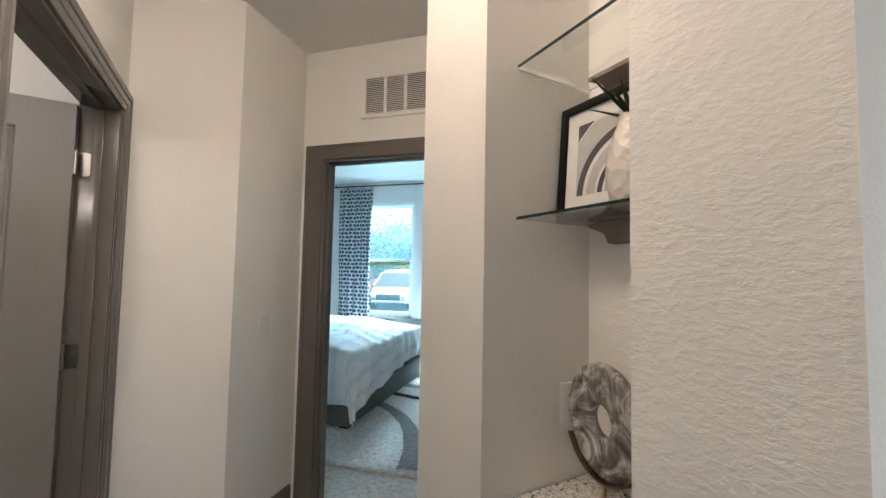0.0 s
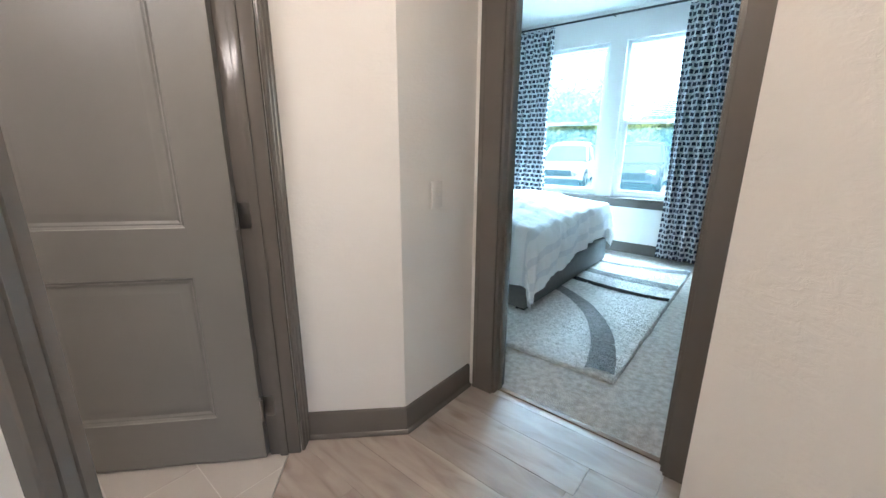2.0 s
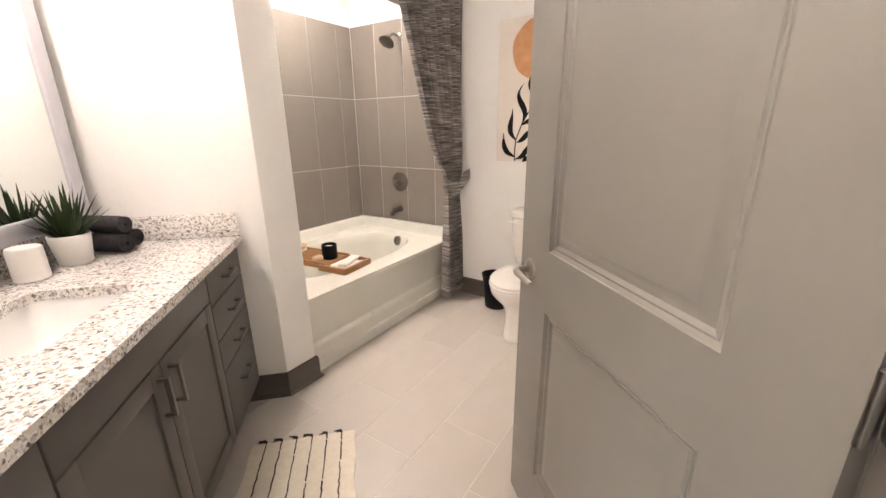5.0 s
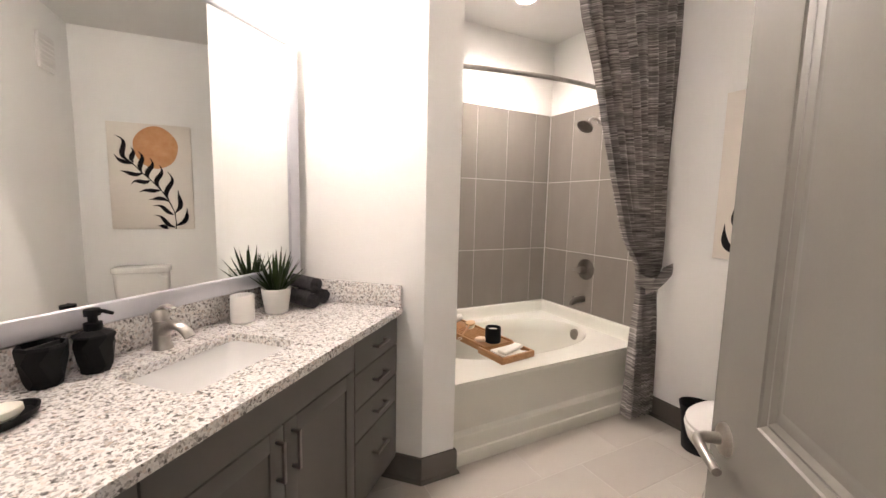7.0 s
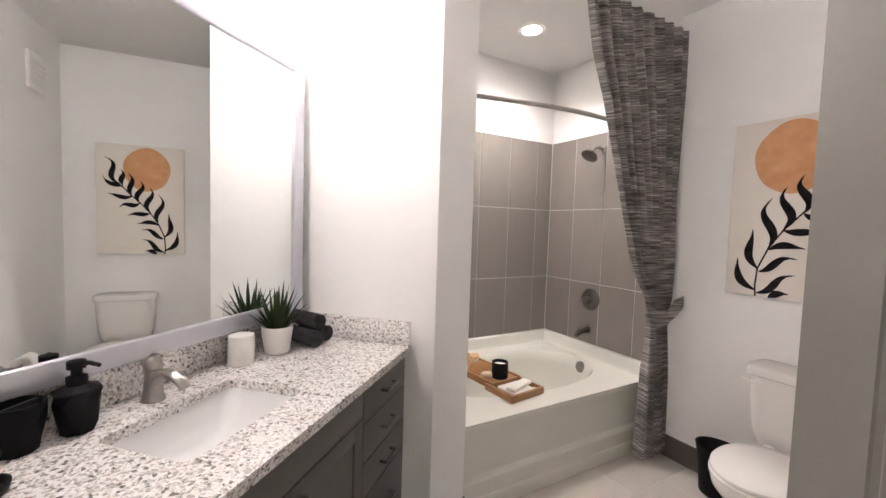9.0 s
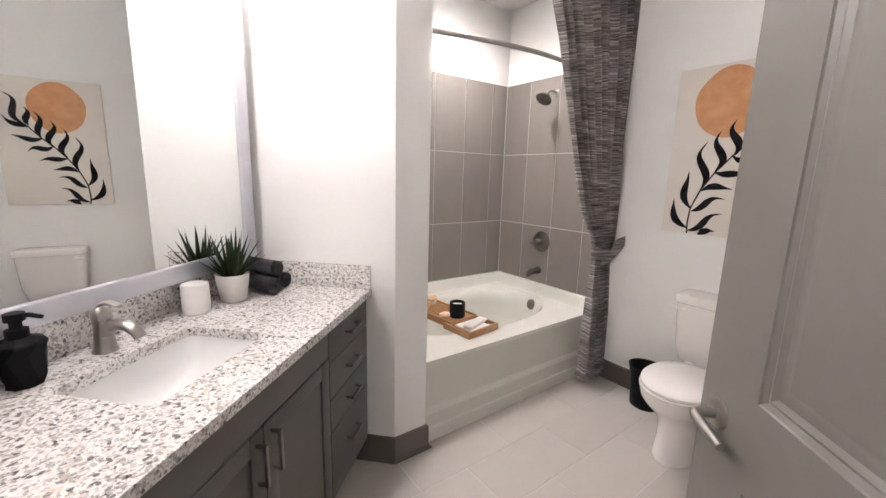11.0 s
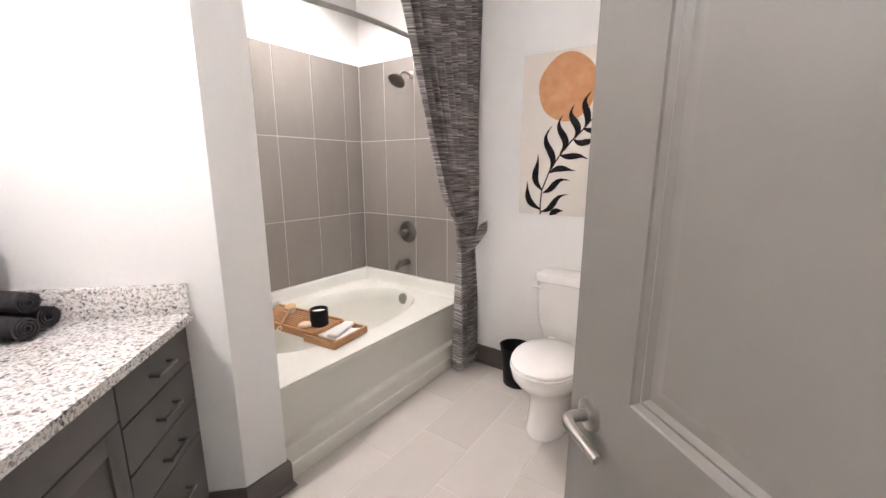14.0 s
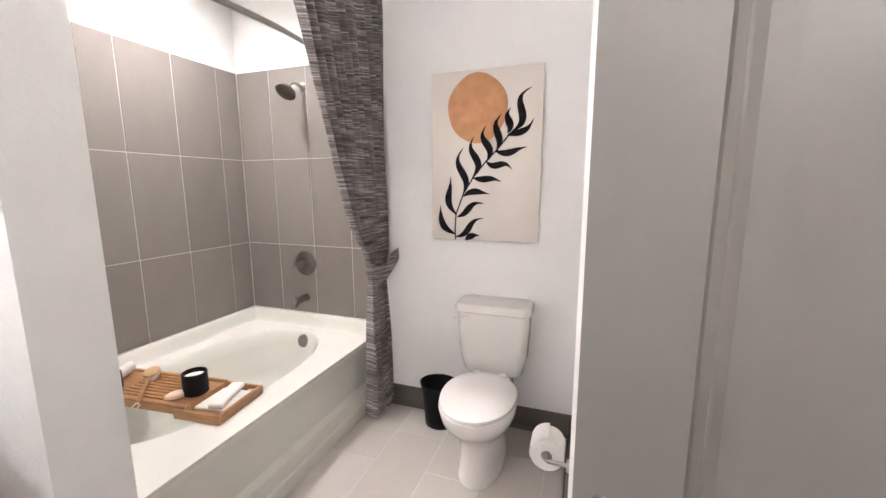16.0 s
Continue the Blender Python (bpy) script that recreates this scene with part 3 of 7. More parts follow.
def blade(bm, base, way, length, width, curl, thick=0.004, n=6):
    """A pointed fleshy leaf that curves as it rises."""
    way = Vector(way).normalized()
    side = way.cross(Vector((0, 0, 1)))
    side = side.normalized() if side.length > 1e-3 else Vector((1, 0, 0))
    out = Vector((way.x, way.y, 0))
    rows = []
    for i in range(n + 1):
        t = i / n
        c = Vector(base) + way * length * t + out * curl * t * t
        w = width * (0.62 + 0.75 * t - 1.37 * t * t) if t < 1 else 0.0004
        nrm = side.cross(way).normalized()
        rows.append([c + side * w, c + nrm * thick * (1 - t), c - side * w, c - nrm * thick * 1.6 * (1 - t)])
    vs = [[bm.verts.new(p) for p in r] for r in rows]
    for a, b in zip(vs, vs[1:]):
        for k in range(4):
            bm.faces.new((a[k], a[(k + 1) % 4], b[(k + 1) % 4], b[k]))
    bm.faces.new(vs[0])
    bm.faces.new(vs[-1])


for ring_n, tilt, ln in ((5, 0.10, 0.195), (8, 0.28, 0.20), (10, 0.50, 0.185), (9, 0.80, 0.14)):
    for k in range(ring_n):
        a = 2 * math.pi * (k + 0.37 * ring_n) / ring_n + rng.uniform(-0.15, 0.15)
        t = tilt + rng.uniform(-0.06, 0.06)
        bm = bmesh.new()
        blade(bm, (0.018 * math.cos(a), 0.018 * math.sin(a), 0.095), (math.sin(t) * math.cos(a), math.sin(t) * math.sin(a), math.cos(t)), ln * rng.uniform(0.85, 1.1), 0.0125, 0.026, 0.005)
        part("leaf", bm, M["leaf"], pot)


def rolled_towel(name, m, r, length, mat, label, category="towel", turns=3.2):
    """A towel rolled up, its spiral showing at the ends; axis along local x."""
    ob = thing(name, m, label, category, "rolled towels")
    bm = bmesh.new()
    n, th = 56, r / turns * 0.7
    path = []
    for i in range(n + 1):
        t = i / n
        a = t * turns * 2 * math.pi
        rad = 0.006 + (r - 0.006 - th * 0.5) * t
        path.append((rad * math.cos(a), rad * math.sin(a) + r))
    rows = []
    for i, (y, z) in enumerate(path):
        y2, z2 = path[min(i + 1, n)]
        y1, z1 = path[max(i - 1, 0)]
        d = Vector((y2 - y1, z2 - z1)).normalized()
        nx, nz = -d.y * th * 0.37, d.x * th * 0.37
        rows.append([(-length / 2, y + nx, z + nz), (length / 2, y + nx, z + nz), (length / 2, y - nx, z - nz), (-length / 2, y - nx, z - nz)])
    loft(bm, rows)
    part("cloth", bm, mat, ob, angle=50)
    return ob


rolled_towel("rolled_towel", pqm(-1.612, -0.345, CT, -20), 0.043, 0.16, M["towel_dark"], "charcoal grey rolled hand towel in a stack")
rolled_towel("rolled_towel", pqm(-1.708, -0.33, CT, -14), 0.043, 0.16, M["towel_dark"], "charcoal grey rolled hand towel in a stack")
rolled_towel("rolled_towel", pqm(-1.655, -0.325, CT + 0.072, -18), 0.040, 0.17, M["towel_dark"], "charcoal grey rolled hand towel lying on two others")


def faceted(name, p, q, z, tiers, mat, label, category, turn):
    ob = thing(name, pqm(p, q, z, turn), label, category)
    bm = bmesh.new()
    rings = []
    for r, h, tw in tiers:
        rings.append([(r * math.cos(a), r * math.sin(a), h) for a in (2 * math.pi * (k + tw) / 8 for k in range(8))])
    loft(bm, rings)
    part("body", bm, mat, ob, angle=10)
    return ob


tumbler = faceted("toothbrush_tumbler", -0.668, -0.225, CT, [(0.037, 0, 0), (0.043, 0.022, 0.5), (0.052, 0.075, 0), (0.055, 0.108, 0.5), (0.053, 0.116, 0.5), (0.048, 0.116, 0.5), (0.046, 0.07, 0), (0.036, 0.02, 0.5)], M["black"], "black faceted toothbrush tumbler on the counter", "tumbler", 10)
bm = bmesh.new()
box(bm, (-0.003, -0.044, 0.045), (0.003, 0.044, 0.113), 0.001, 1)
part("divider", bm, M["black_metal"], tumbler, "dark divider across the mouth")
disp = faceted("soap_dispenser", -0.778, -0.245, CT, [(0.036, 0, 0), (0.041, 0.02, 0.5), (0.049, 0.082, 0), (0.052, 0.108, 0.5), (0.050, 0.113, 0.5), (0.024, 0.124, 0.5)], M["black"], "black faceted soap dispenser with a pump", "dispenser", 25)
bm = bmesh.new()
lathe(bm, [(0, 0.12), (0.022, 0.12), (0.022, 0.145), (0.012, 0.148), (0.012, 0.165), (0.02, 0.166), (0.02, 0.185), (0, 0.188)], 20)
tube(bm, [(0, 0, 0.178), (-0.03, 0, 0.179), (-0.055, 0, 0.172)], [0.006, 0.006, 0.005], 10)
part("pump", bm, M["black"], disp)
dish = thing("soap_dish", pqm(-0.515, -0.37, CT, 20), "black soap dish holding a white soap", "soap dish")
bm = bmesh.new()
lathe(bm, [(0, 0), (0.05, 0), (0.062, 0.01), (0.066, 0.024), (0.062, 0.024), (0.055, 0.012), (0, 0.009)], 28, None, 0, 0.8, 1.15)
part("tray", bm, M["black"], dish)
bm = bmesh.new()
lathe(bm, [(0, 0.010), (0.03, 0.010), (0.04, 0.02), (0.038, 0.034), (0.02, 0.042), (0, 0.043)], 24, None, 0, 0.75, 1.1)
part("soap", bm, M["wax"], dish, "white soap bar")


# == bathroom: tub ==
RIM, TUB_F = 0.462, -0.668
tub = thing("bathtub", pose((WING_X + WEST) / 2, (TUB_F + TUB_BACK) / 2, 0), "white acrylic alcove bathtub with an oval basin", "bathtub")
tx, ty = (WING_X + WEST) / 2, (TUB_F + TUB_BACK) / 2
hx, hy = (WING_X - WEST) / 2 - 0.002, (TUB_F - TUB_BACK) / 2 - 0.002
bm = bmesh.new()
ox, oy, ax, ay = -0.005, -0.01, 0.655, 0.375


def oval(a, b, z, n=48, dx=0.0, dy=0.0, power=2.35):
    e = 2.0 / power
    out = []
    for k in range(n):
        t = 2 * math.pi * k / n
        c, s = math.cos(t), math.sin(t)
        out.append((ox + dx + a * math.copysign(abs(c) ** e, c), oy + dy + b * math.copysign(abs(s) ** e, s), z))
    return out


plate_with_hole(bm, [(-hx, hy), (hx, hy), (hx, -hy), (-hx, -hy)], oval(ax, ay, 0), RIM - 0.02, RIM)
part("deck", bm, M["acrylic"], tub)
bm = bmesh.new()
loft(bm, [oval(ax + 0.001, ay + 0.001, RIM - 0.001), oval(ax - 0.012, ay - 0.012, RIM - 0.012), oval(ax - 0.03, ay - 0.035, RIM - 0.09), oval(ax - 0.07, ay - 0.06, 0.2, dx=-0.02), oval(ax - 0.13, ay - 0.1, 0.11, dx=-0.03), oval(ax - 0.2, ay - 0.16, 0.085, dx=-0.03)], caps=False)
bm.faces.new([bm.verts.new(p) for p in oval(ax - 0.2, ay - 0.16, 0.085, dx=-0.03)])
bmesh.ops.remove_doubles(bm, verts=bm.verts, dist=0.0005)
part("basin", bm, M["acrylic"], tub, "smooth white oval basin", angle=70)
bm = bmesh.new()      # apron: rolled lip, sloped face, stepped plinth
face = [(hy + 0.003, RIM - 0.014), (hy + 0.004, RIM - 0.03), (hy - 0.004, RIM - 0.05), (hy - 0.016, 0.192), (hy - 0.014, 0.180), (hy - 0.008, 0.175), (hy + 0.016, 0.170), (hy + 0.021, 0.163), (hy + 0.019, 0.082), (hy + 0.028, 0.077), (hy + 0.030, 0.070), (hy + 0.026, 0.0), (hy - 0.05, 0.0), (hy - 0.05, RIM - 0.022)]
loft(bm, [[(s * hx, y, z) for y, z in face] for s in (-1, 1)])
part("apron", bm, M["acrylic"], tub, angle=35)
lip = [(0.0, RIM - 0.004), (0.062, RIM - 0.004), (0.050, RIM + 0.004), (0.040, RIM + 0.02), (0.026, RIM + 0.075), (0.021, 0.552), (0.015, 0.556), (0.0, 0.556)]
bm = bmesh.new()      # raised lip where the deck meets the tile
loft(bm, [[(s * hx, -hy + t, z) for t, z in lip] for s in (-1, 1)])
part("back_lip", bm, M["acrylic"], tub, angle=40)
bm = bmesh.new()
loft(bm, [[(-hx + t, y, z) for t, z in lip] for y in (-hy + 0.012, hy - 0.012)])
part("end_lip", bm, M["acrylic"], tub, angle=40)
bm = bmesh.new()
lathe(bm, [(0, 0.012), (0.030, 0.012), (0.043, 0.008), (0.045, 0.0), (0, 0)], 28, Matrix.Translation((-3.506 - tx, -1.159 - ty, 0.404)) @ pose(0, 0, 0, 0, 78, 0))
part("overflow_plate", bm, mottled("satin_nickel", (0.30, 0.28, 0.26), (0.36, 0.34, 0.31), 30, 0.32, 1.0), tub, "round nickel overflow plate")

# tiles round the tub: three rows of upright tiles on two walls
back_tiles = tagged(new("tile_wall_back"), "stacked grey upright wall tiles with pale grout", kind="structure")
west_tiles = tagged(new("tile_wall_end"), "stacked grey upright wall tiles with pale grout", kind="structure")
ROWS_Z = (0.557, 1.049, 1.648, 2.245)
GJ = 0.0022


def tile_mesh(w, h, t, bevel=0.0012):
    bm = bmesh.new()
    box(bm, (-w / 2, 0, -h / 2), (w / 2, t, h / 2), bevel, 1)
    me = bpy.data.meshes.new("tile")
    bmesh.ops.recalc_face_normals(bm, faces=bm.faces)
    bm.to_mesh(me)
    bm.free()
    me.materials.append(M["wall_tile"])
    return me


shared = {}


def lay(parent, name, w, h, t, m, maker=tile_mesh):
    key = (name, round(w, 3), round(h, 3))
    if key not in shared:
        shared[key] = maker(w, h, t)
    ob = new(name, shared[key])
    ob.parent = parent
    ob.matrix_local = m
    return ob


xs = [WEST + 0.002, -3.486] + [-3.486 + 0.3055 * k for k in range(1, 5)] + [WING_X - 0.001]
for a, b in zip(xs, xs[1:]):
    for z0, z1 in zip(ROWS_Z, ROWS_Z[1:]):
        lay(back_tiles, "tile", b - a - 2 * GJ, z1 - z0 - 2 * GJ, 0.0095, pose((a + b) / 2, TUB_BACK - 0.0097, (z0 + z1) / 2))
ys = [TUB_BACK, -1.448, -1.142, -0.837, -0.662]
for a, b in zip(ys, ys[1:]):
    for z0, z1 in zip(ROWS_Z, ROWS_Z[1:]):
        lay(west_tiles, "tile", b - a - 2 * GJ, z1 - z0 - 2 * GJ, 0.0095, pose(WEST - 0.0097, (a + b) / 2, (z0 + z1) / 2, 0, 0, -90))
for parent, lo, hi in ((back_tiles, (WEST, TUB_BACK - 0.0099, 0.5), (WING_X - 0.001, TUB_BACK - 0.003, ROWS_Z[-1] - 0.002)), (west_tiles, (WEST - 0.0099, TUB_BACK - 0.003, 0.5), (WEST - 0.003, -0.664, ROWS_Z[-1] - 0.002))):
    bm = bmesh.new()
    box(bm, lo, hi)
    part("grout_bed", bm, M["grout"], parent, "pale grout")


def chrome(name, m, label, category):
    return thing(name, m, label, category)


sh = chrome("wall_shower", pose(WEST, -1.17, 2.11), "dark nickel shower head on a bent arm", "shower")
bm = bmesh.new()
lathe(bm, [(0, 0.0), (0.028, 0.0), (0.026, 0.008), (0.014, 0.014), (0, 0.015)], 24, pose(0, 0, 0, 0, 90, 0))
part("flange", bm, M["nickel"], sh)
bm = bmesh.new()
tube(bm, [(0.005, 0, 0), (0.06, 0, 0.012), (0.10, 0, 0.002), (0.135, 0, -0.035)], 0.0095, 14)
part("arm", bm, M["nickel"], sh)
bm = bmesh.new()
lathe(bm, [(0, 0.045), (0.012, 0.045), (0.018, 0.03), (0.045, 0.012), (0.062, 0.004), (0.064, -0.006), (0.056, -0.012), (0, -0.01)], 32, Matrix.Translation((0.158, 0, -0.062)) @ pose(0, 0, 0, 0, -38, 0))
part("head", bm, M["bronze"], sh, "round dark head with nozzles")
vt = chrome("shower_valve", pose(WEST, -1.222, 0.92), "round dark nickel shower valve with a lever", "tap")
bm = bmesh.new()
lathe(bm, [(0, 0.02), (0.03, 0.02), (0.07, 0.012), (0.088, 0.004), (0.088, 0.0), (0, 0)], 40, pose(0, 0, 0, 0, 90, 0))
part("escutcheon", bm, M["bronze"], vt)
bm = bmesh.new()
lathe(bm, [(0, 0.075), (0.02, 0.074), (0.026, 0.06), (0.024, 0.018), (0, 0.018)], 28, pose(0, 0, 0, 0, 90, 0))
tube(bm, [(0.058, 0, 0), (0.062, -0.04, -0.006), (0.062, -0.085, -0.012)], [0.011, 0.009, 0.007], 12)
part("lever", bm, M["pull"], vt)
sp = chrome("tub_spout", pose(WEST, -1.235, 0.668), "dark nickel tub spout on the tile", "tap")
bm = bmesh.new()
tube(bm, [(0.0, 0, 0), (0.02, 0, 0.0), (0.06, 0, -0.001), (0.105, 0, -0.008), (0.128, 0, -0.026), (0.13, 0, -0.04)], [0.03, 0.029, 0.026, 0.024, 0.021, 0.019], 20)
part("spout", bm, M["bronze"], sp)
bm = bmesh.new()
tube(bm, [(0.108, 0, 0.012), (0.108, 0, 0.035)], [0.005, 0.007], 10)
part("diverter", bm, M["bronze"], sp)

rod = thing("shower_rod", pose(WING_X, -0.80, 2.145), "curved brushed nickel shower rod", "curtain rod")
span = WEST - WING_X
bm = bmesh.new()
tube(bm, [(span * k / 24, 0.13 * math.sin(math.pi * k / 24), 0) for k in range(25)], 0.0125, 14)
part("bar", bm, M["nickel"], rod)
for x, s in ((0.0, -1), (span, 1)):
    bm = bmesh.new()
    lathe(bm, [(0, 0.02), (0.018, 0.02), (0.034, 0.006), (0.034, 0.0), (0, 0)], 24, Matrix.Translation((x, 0, 0)) @ pose(0, 0, 0, 0, 90 * s, 0))
    part("flange", bm, M["nickel"], rod)
CR_Y, CR_Z = -0.585, 2.735
crod = thing("curtain_rod", pose(PAINT_WALL, CR_Y, CR_Z), "thin black curtain rod near the ceiling", "curtain rod")
bm = bmesh.new()
tube(bm, [(0.0, 0, 0), (1.57, 0, 0)], 0.011, 14)
part("bar", bm, M["black_metal"], crod)
for x in (0.0, 1.555):
    bm = bmesh.new()
    tube(bm, [(x, 0, 0), (x + 0.02, 0, 0)], 0.02, 16)
    part("end_cap", bm, M["black_metal"], crod)


def heather(name):
    """Woven charcoal cloth with pale broken weft streaks."""
    m, n, l, b = material(name, (0.09, 0.085, 0.085), 0.9, 0, 0.2)
    t = noise_tex(n, l, 1.0, 3, 0.55, (5.5, 1.2, 125))
    r = ramp(n, l, t.outputs["Fac"], [(0.30, (0.07, 0.064, 0.062)), (0.44, (0.175, 0.162, 0.156)), (0.56, (0.32, 0.298, 0.286)), (0.68, (0.58, 0.545, 0.52))])
    slub = noise_tex(n, l, 1.0, 2, 0.5, (2.5, 0.6, 14))      # broad bands of lighter and darker yarn
    sr = ramp(n, l, slub.outputs["Fac"], [(0.35, (0.72, 0.71, 0.71)), (0.65, (1.2, 1.19, 1.18))])
    both = n.new("ShaderNodeMix")
    both.data_type, both.blend_type = "RGBA", "MULTIPLY"
    both.inputs[0].default_value = 1.0
    l.new(r.outputs["Color"], both.inputs[6])
    l.new(sr.outputs["Color"], both.inputs[7])
    l.new(both.outputs[2], b.inputs["Base Color"])
    f = noise_tex(n, l, 1.0, 2, 0.5, (25, 25, 320))
    bump(n, l, b, f.outputs["Fac"], 0.5, 0.002)
    return m


M["curtain"] = heather("heather_charcoal_cloth")


def along(pairs, z):
    """A value between listed (z, value) pairs, smoothed."""
    for (z1, a), (z0, b) in zip(pairs, pairs[1:]):
        if z >= z0:
            t = (z - z0) / (z1 - z0)
            return b + (a - b) * t
    return pairs[-1][1]


def drape(bm, left, right, y0, zs, folds, depth, thick=0.003, cols=110, gather=None, sway=0.0):
    """A hanging cloth between two edges, pleated, with thickness."""
    front = []
    for i, z in enumerate(zs):
        row = []
        a, b = along(left, z), along(right, z)
        d = along(depth, z)
        for k in range(cols + 1):
            u = k / cols
            wob = 0.35 * math.sin(1.7 * z + 9 * u) + 0.2 * math.sin(4.1 * z + 3.3 * u)
            y = y0 + d * math.sin(2 * math.pi * folds * u + wob) + 0.3 * d * math.sin(2 * math.pi * folds * 2.3 * u + 1.7 * z) + sway * (2.7 - z)
            row.append(bm.verts.new((a + (b - a) * u, y, z)))
        front.append(row)
    back = [[bm.verts.new(v.co + Vector((0, -thick, 0))) for v in row] for row in front]
    for g, flip in ((front, False), (back, True)):
        for r0, r1 in zip(g, g[1:]):
            for k in range(cols):
                q = (r0[k], r0[k + 1], r1[k + 1], r1[k])
                bm.faces.new(q[::-1] if flip else q)
    for k in range(cols):
        bm.faces.new((front[0][k], back[0][k], back[0][k + 1], front[0][k + 1]))
        bm.faces.new((front[-1][k], front[-1][k + 1], back[-1][k + 1], back[-1][k]))
    for i in range(len(zs) - 1):
        bm.faces.new((front[i][0], front[i + 1][0], back[i + 1][0], back[i][0]))
        bm.faces.new((front[i][-1], back[i][-1], back[i + 1][-1], front[i + 1][-1]))


cur = thing("shower_curtain", pose(PAINT_WALL, CR_Y, 0), "charcoal heather shower curtain tied back on a black rod", "curtain")
bm = bmesh.new()
L = [(2.76, 0.925), (2.45, 0.85), (2.2, 0.75), (1.93, 0.67), (1.6, 0.56), (1.25, 0.42), (1.06, 0.262), (0.95, 0.228), (0.85, 0.226), (0.6, 0.245), (0.035, 0.268)]
R = [(2.76, 0.006), (1.2, 0.006), (1.05, 0.018), (0.93, 0.06), (0.85, 0.055), (0.5, 0.03), (0.035, 0.015)]
Dp = [(2.76, 0.012), (2.4, 0.022), (1.3, 0.026), (0.93, 0.018), (0.6, 0.03), (0.035, 0.04)]
drape(bm, L, R, 0.028, [2.757 - 2.722 * i / 70 for i in range(71)], 9, Dp)
part("cloth", bm, M["curtain"], cur, angle=75)
bm = bmesh.new()
ring = []
for i in range(7):
    t = i / 6
    ring.append([(0.145 + 0.10 * math.cos(a), 0.028 + (0.052) * math.sin(a), 0.90 + 0.075 * t + 0.03 * math.cos(a) + 0.004 * math.sin(5 * a)) for a in (2 * math.pi * k / 40 for k in range(40))])
loft(bm, ring, caps=False)
part("tie_band", bm, M["curtain"], cur, "band of the same cloth")
bm = bmesh.new()
rows = []
for i in range(13):      # the band's loose end: it sweeps up to a square-cut corner
    t = i / 12
    c = Vector((0.205 - 0.175 * t, 0.062 + 0.05 * t, 0.90 + 0.03 * t + 0.15 * t * t))
    d = Vector((-0.175, 0.05, 0.03 + 0.30 * t)).normalized()
    up = (Vector((0, 0, 1)) - d * d.z).normalized()
    w = (0.022 + 0.026 * t) * (1.0 if t < 0.85 else (1.0 - t) / 0.15 + 0.02)
    out = d.cross(up)
    rows.append([c + up * w * math.cos(a) - up * 0.010 * t + out * 0.006 * math.sin(a) for a in (2 * math.pi * k / 18 for k in range(18))])
loft(bm, rows)
part("tie_fold", bm, M["curtain"], cur, "loose folded corner at the tie")

# == bathroom: toilet ==
toilet = thing("toilet", pose(PAINT_WALL, 0.178, 0, 0, 0, -90), "white porcelain toilet with its lid down", "toilet")
# local: +y points from the wall into the room
bm = bmesh.new()
rings = []
for z, cy, f, bk, h in ((0.0, 0.36, 0.235, 0.26, 0.115), (0.012, 0.36, 0.238, 0.262, 0.118), (0.03, 0.36, 0.230, 0.257, 0.113), (0.12, 0.362, 0.214, 0.252, 0.107), (0.2, 0.372, 0.208, 0.26, 0.110), (0.25, 0.392, 0.213, 0.275, 0.128), (0.31, 0.43, 0.24, 0.30, 0.165), (0.35, 0.45, 0.255, 0.30, 0.18), (0.385, 0.455, 0.26, 0.29, 0.186), (0.398, 0.455, 0.258, 0.288, 0.184), (0.40, 0.455, 0.24, 0.27, 0.165)):
    rings.append(egg(0, cy, z, f, bk, h, 40, 2.15))
loft(bm, rings)
part("bowl", bm, M["porcelain"], toilet, angle=70)
bm = bmesh.new()
box(bm, (-0.11, 0.06, 0.30), (0.11, 0.32, 0.405), 0.03, 4)
part("shelf", bm, M["porcelain"], toilet, angle=60)
bm = bmesh.new()
loft(bm, [egg(0, 0.46, z, f, bk, h, 44, 2.1) for z, f, bk, h in ((0.403, 0.262, 0.225, 0.186), (0.406, 0.268, 0.23, 0.19), (0.417, 0.268, 0.23, 0.19), (0.421, 0.262, 0.225, 0.185))])
part("seat", bm, M["porcelain"], toilet, "white toilet seat", angle=50)
bm = bmesh.new()
loft(bm, [egg(0, 0.458, z, f, bk, h, 44, 2.1) for z, f, bk, h in ((0.423, 0.262, 0.222, 0.185), (0.427, 0.267, 0.226, 0.188), (0.438, 0.264, 0.224, 0.186), (0.446, 0.245, 0.21, 0.17), (0.449, 0.18, 0.16, 0.12))])
part("lid", bm, M["porcelain"], toilet, "closed white lid", angle=50)
for s in (-1, 1):
    bm = bmesh.new()
    box(bm, (s * 0.075 - 0.02, 0.215, 0.405), (s * 0.075 + 0.02, 0.245, 0.44), 0.006)
    part("seat_hinge", bm, M["porcelain"], toilet)
bm = bmesh.new()
rings = []
for z, hw, y0, y1, r in ((0.395, 0.15, 0.03, 0.17, 0.04), (0.41, 0.165, 0.025, 0.185, 0.045), (0.5, 0.188, 0.02, 0.20, 0.05), (0.65, 0.198, 0.016, 0.208, 0.05), (0.765, 0.202, 0.015, 0.21, 0.05)):
    rings.append(rounded_rect(-hw, hw, y0, y1, r, z, 5))
loft(bm, rings)
part("tank", bm, M["porcelain"], toilet, angle=50)
bm = bmesh.new()
loft(bm, [rounded_rect(-hw, hw, y0, y1, r, z, 5) for z, hw, y0, y1, r in ((0.763, 0.205, 0.01, 0.216, 0.05), (0.768, 0.213, 0.006, 0.224, 0.052), (0.798, 0.214, 0.005, 0.225, 0.052), (0.812, 0.208, 0.01, 0.219, 0.05), (0.816, 0.19, 0.03, 0.2, 0.045))])
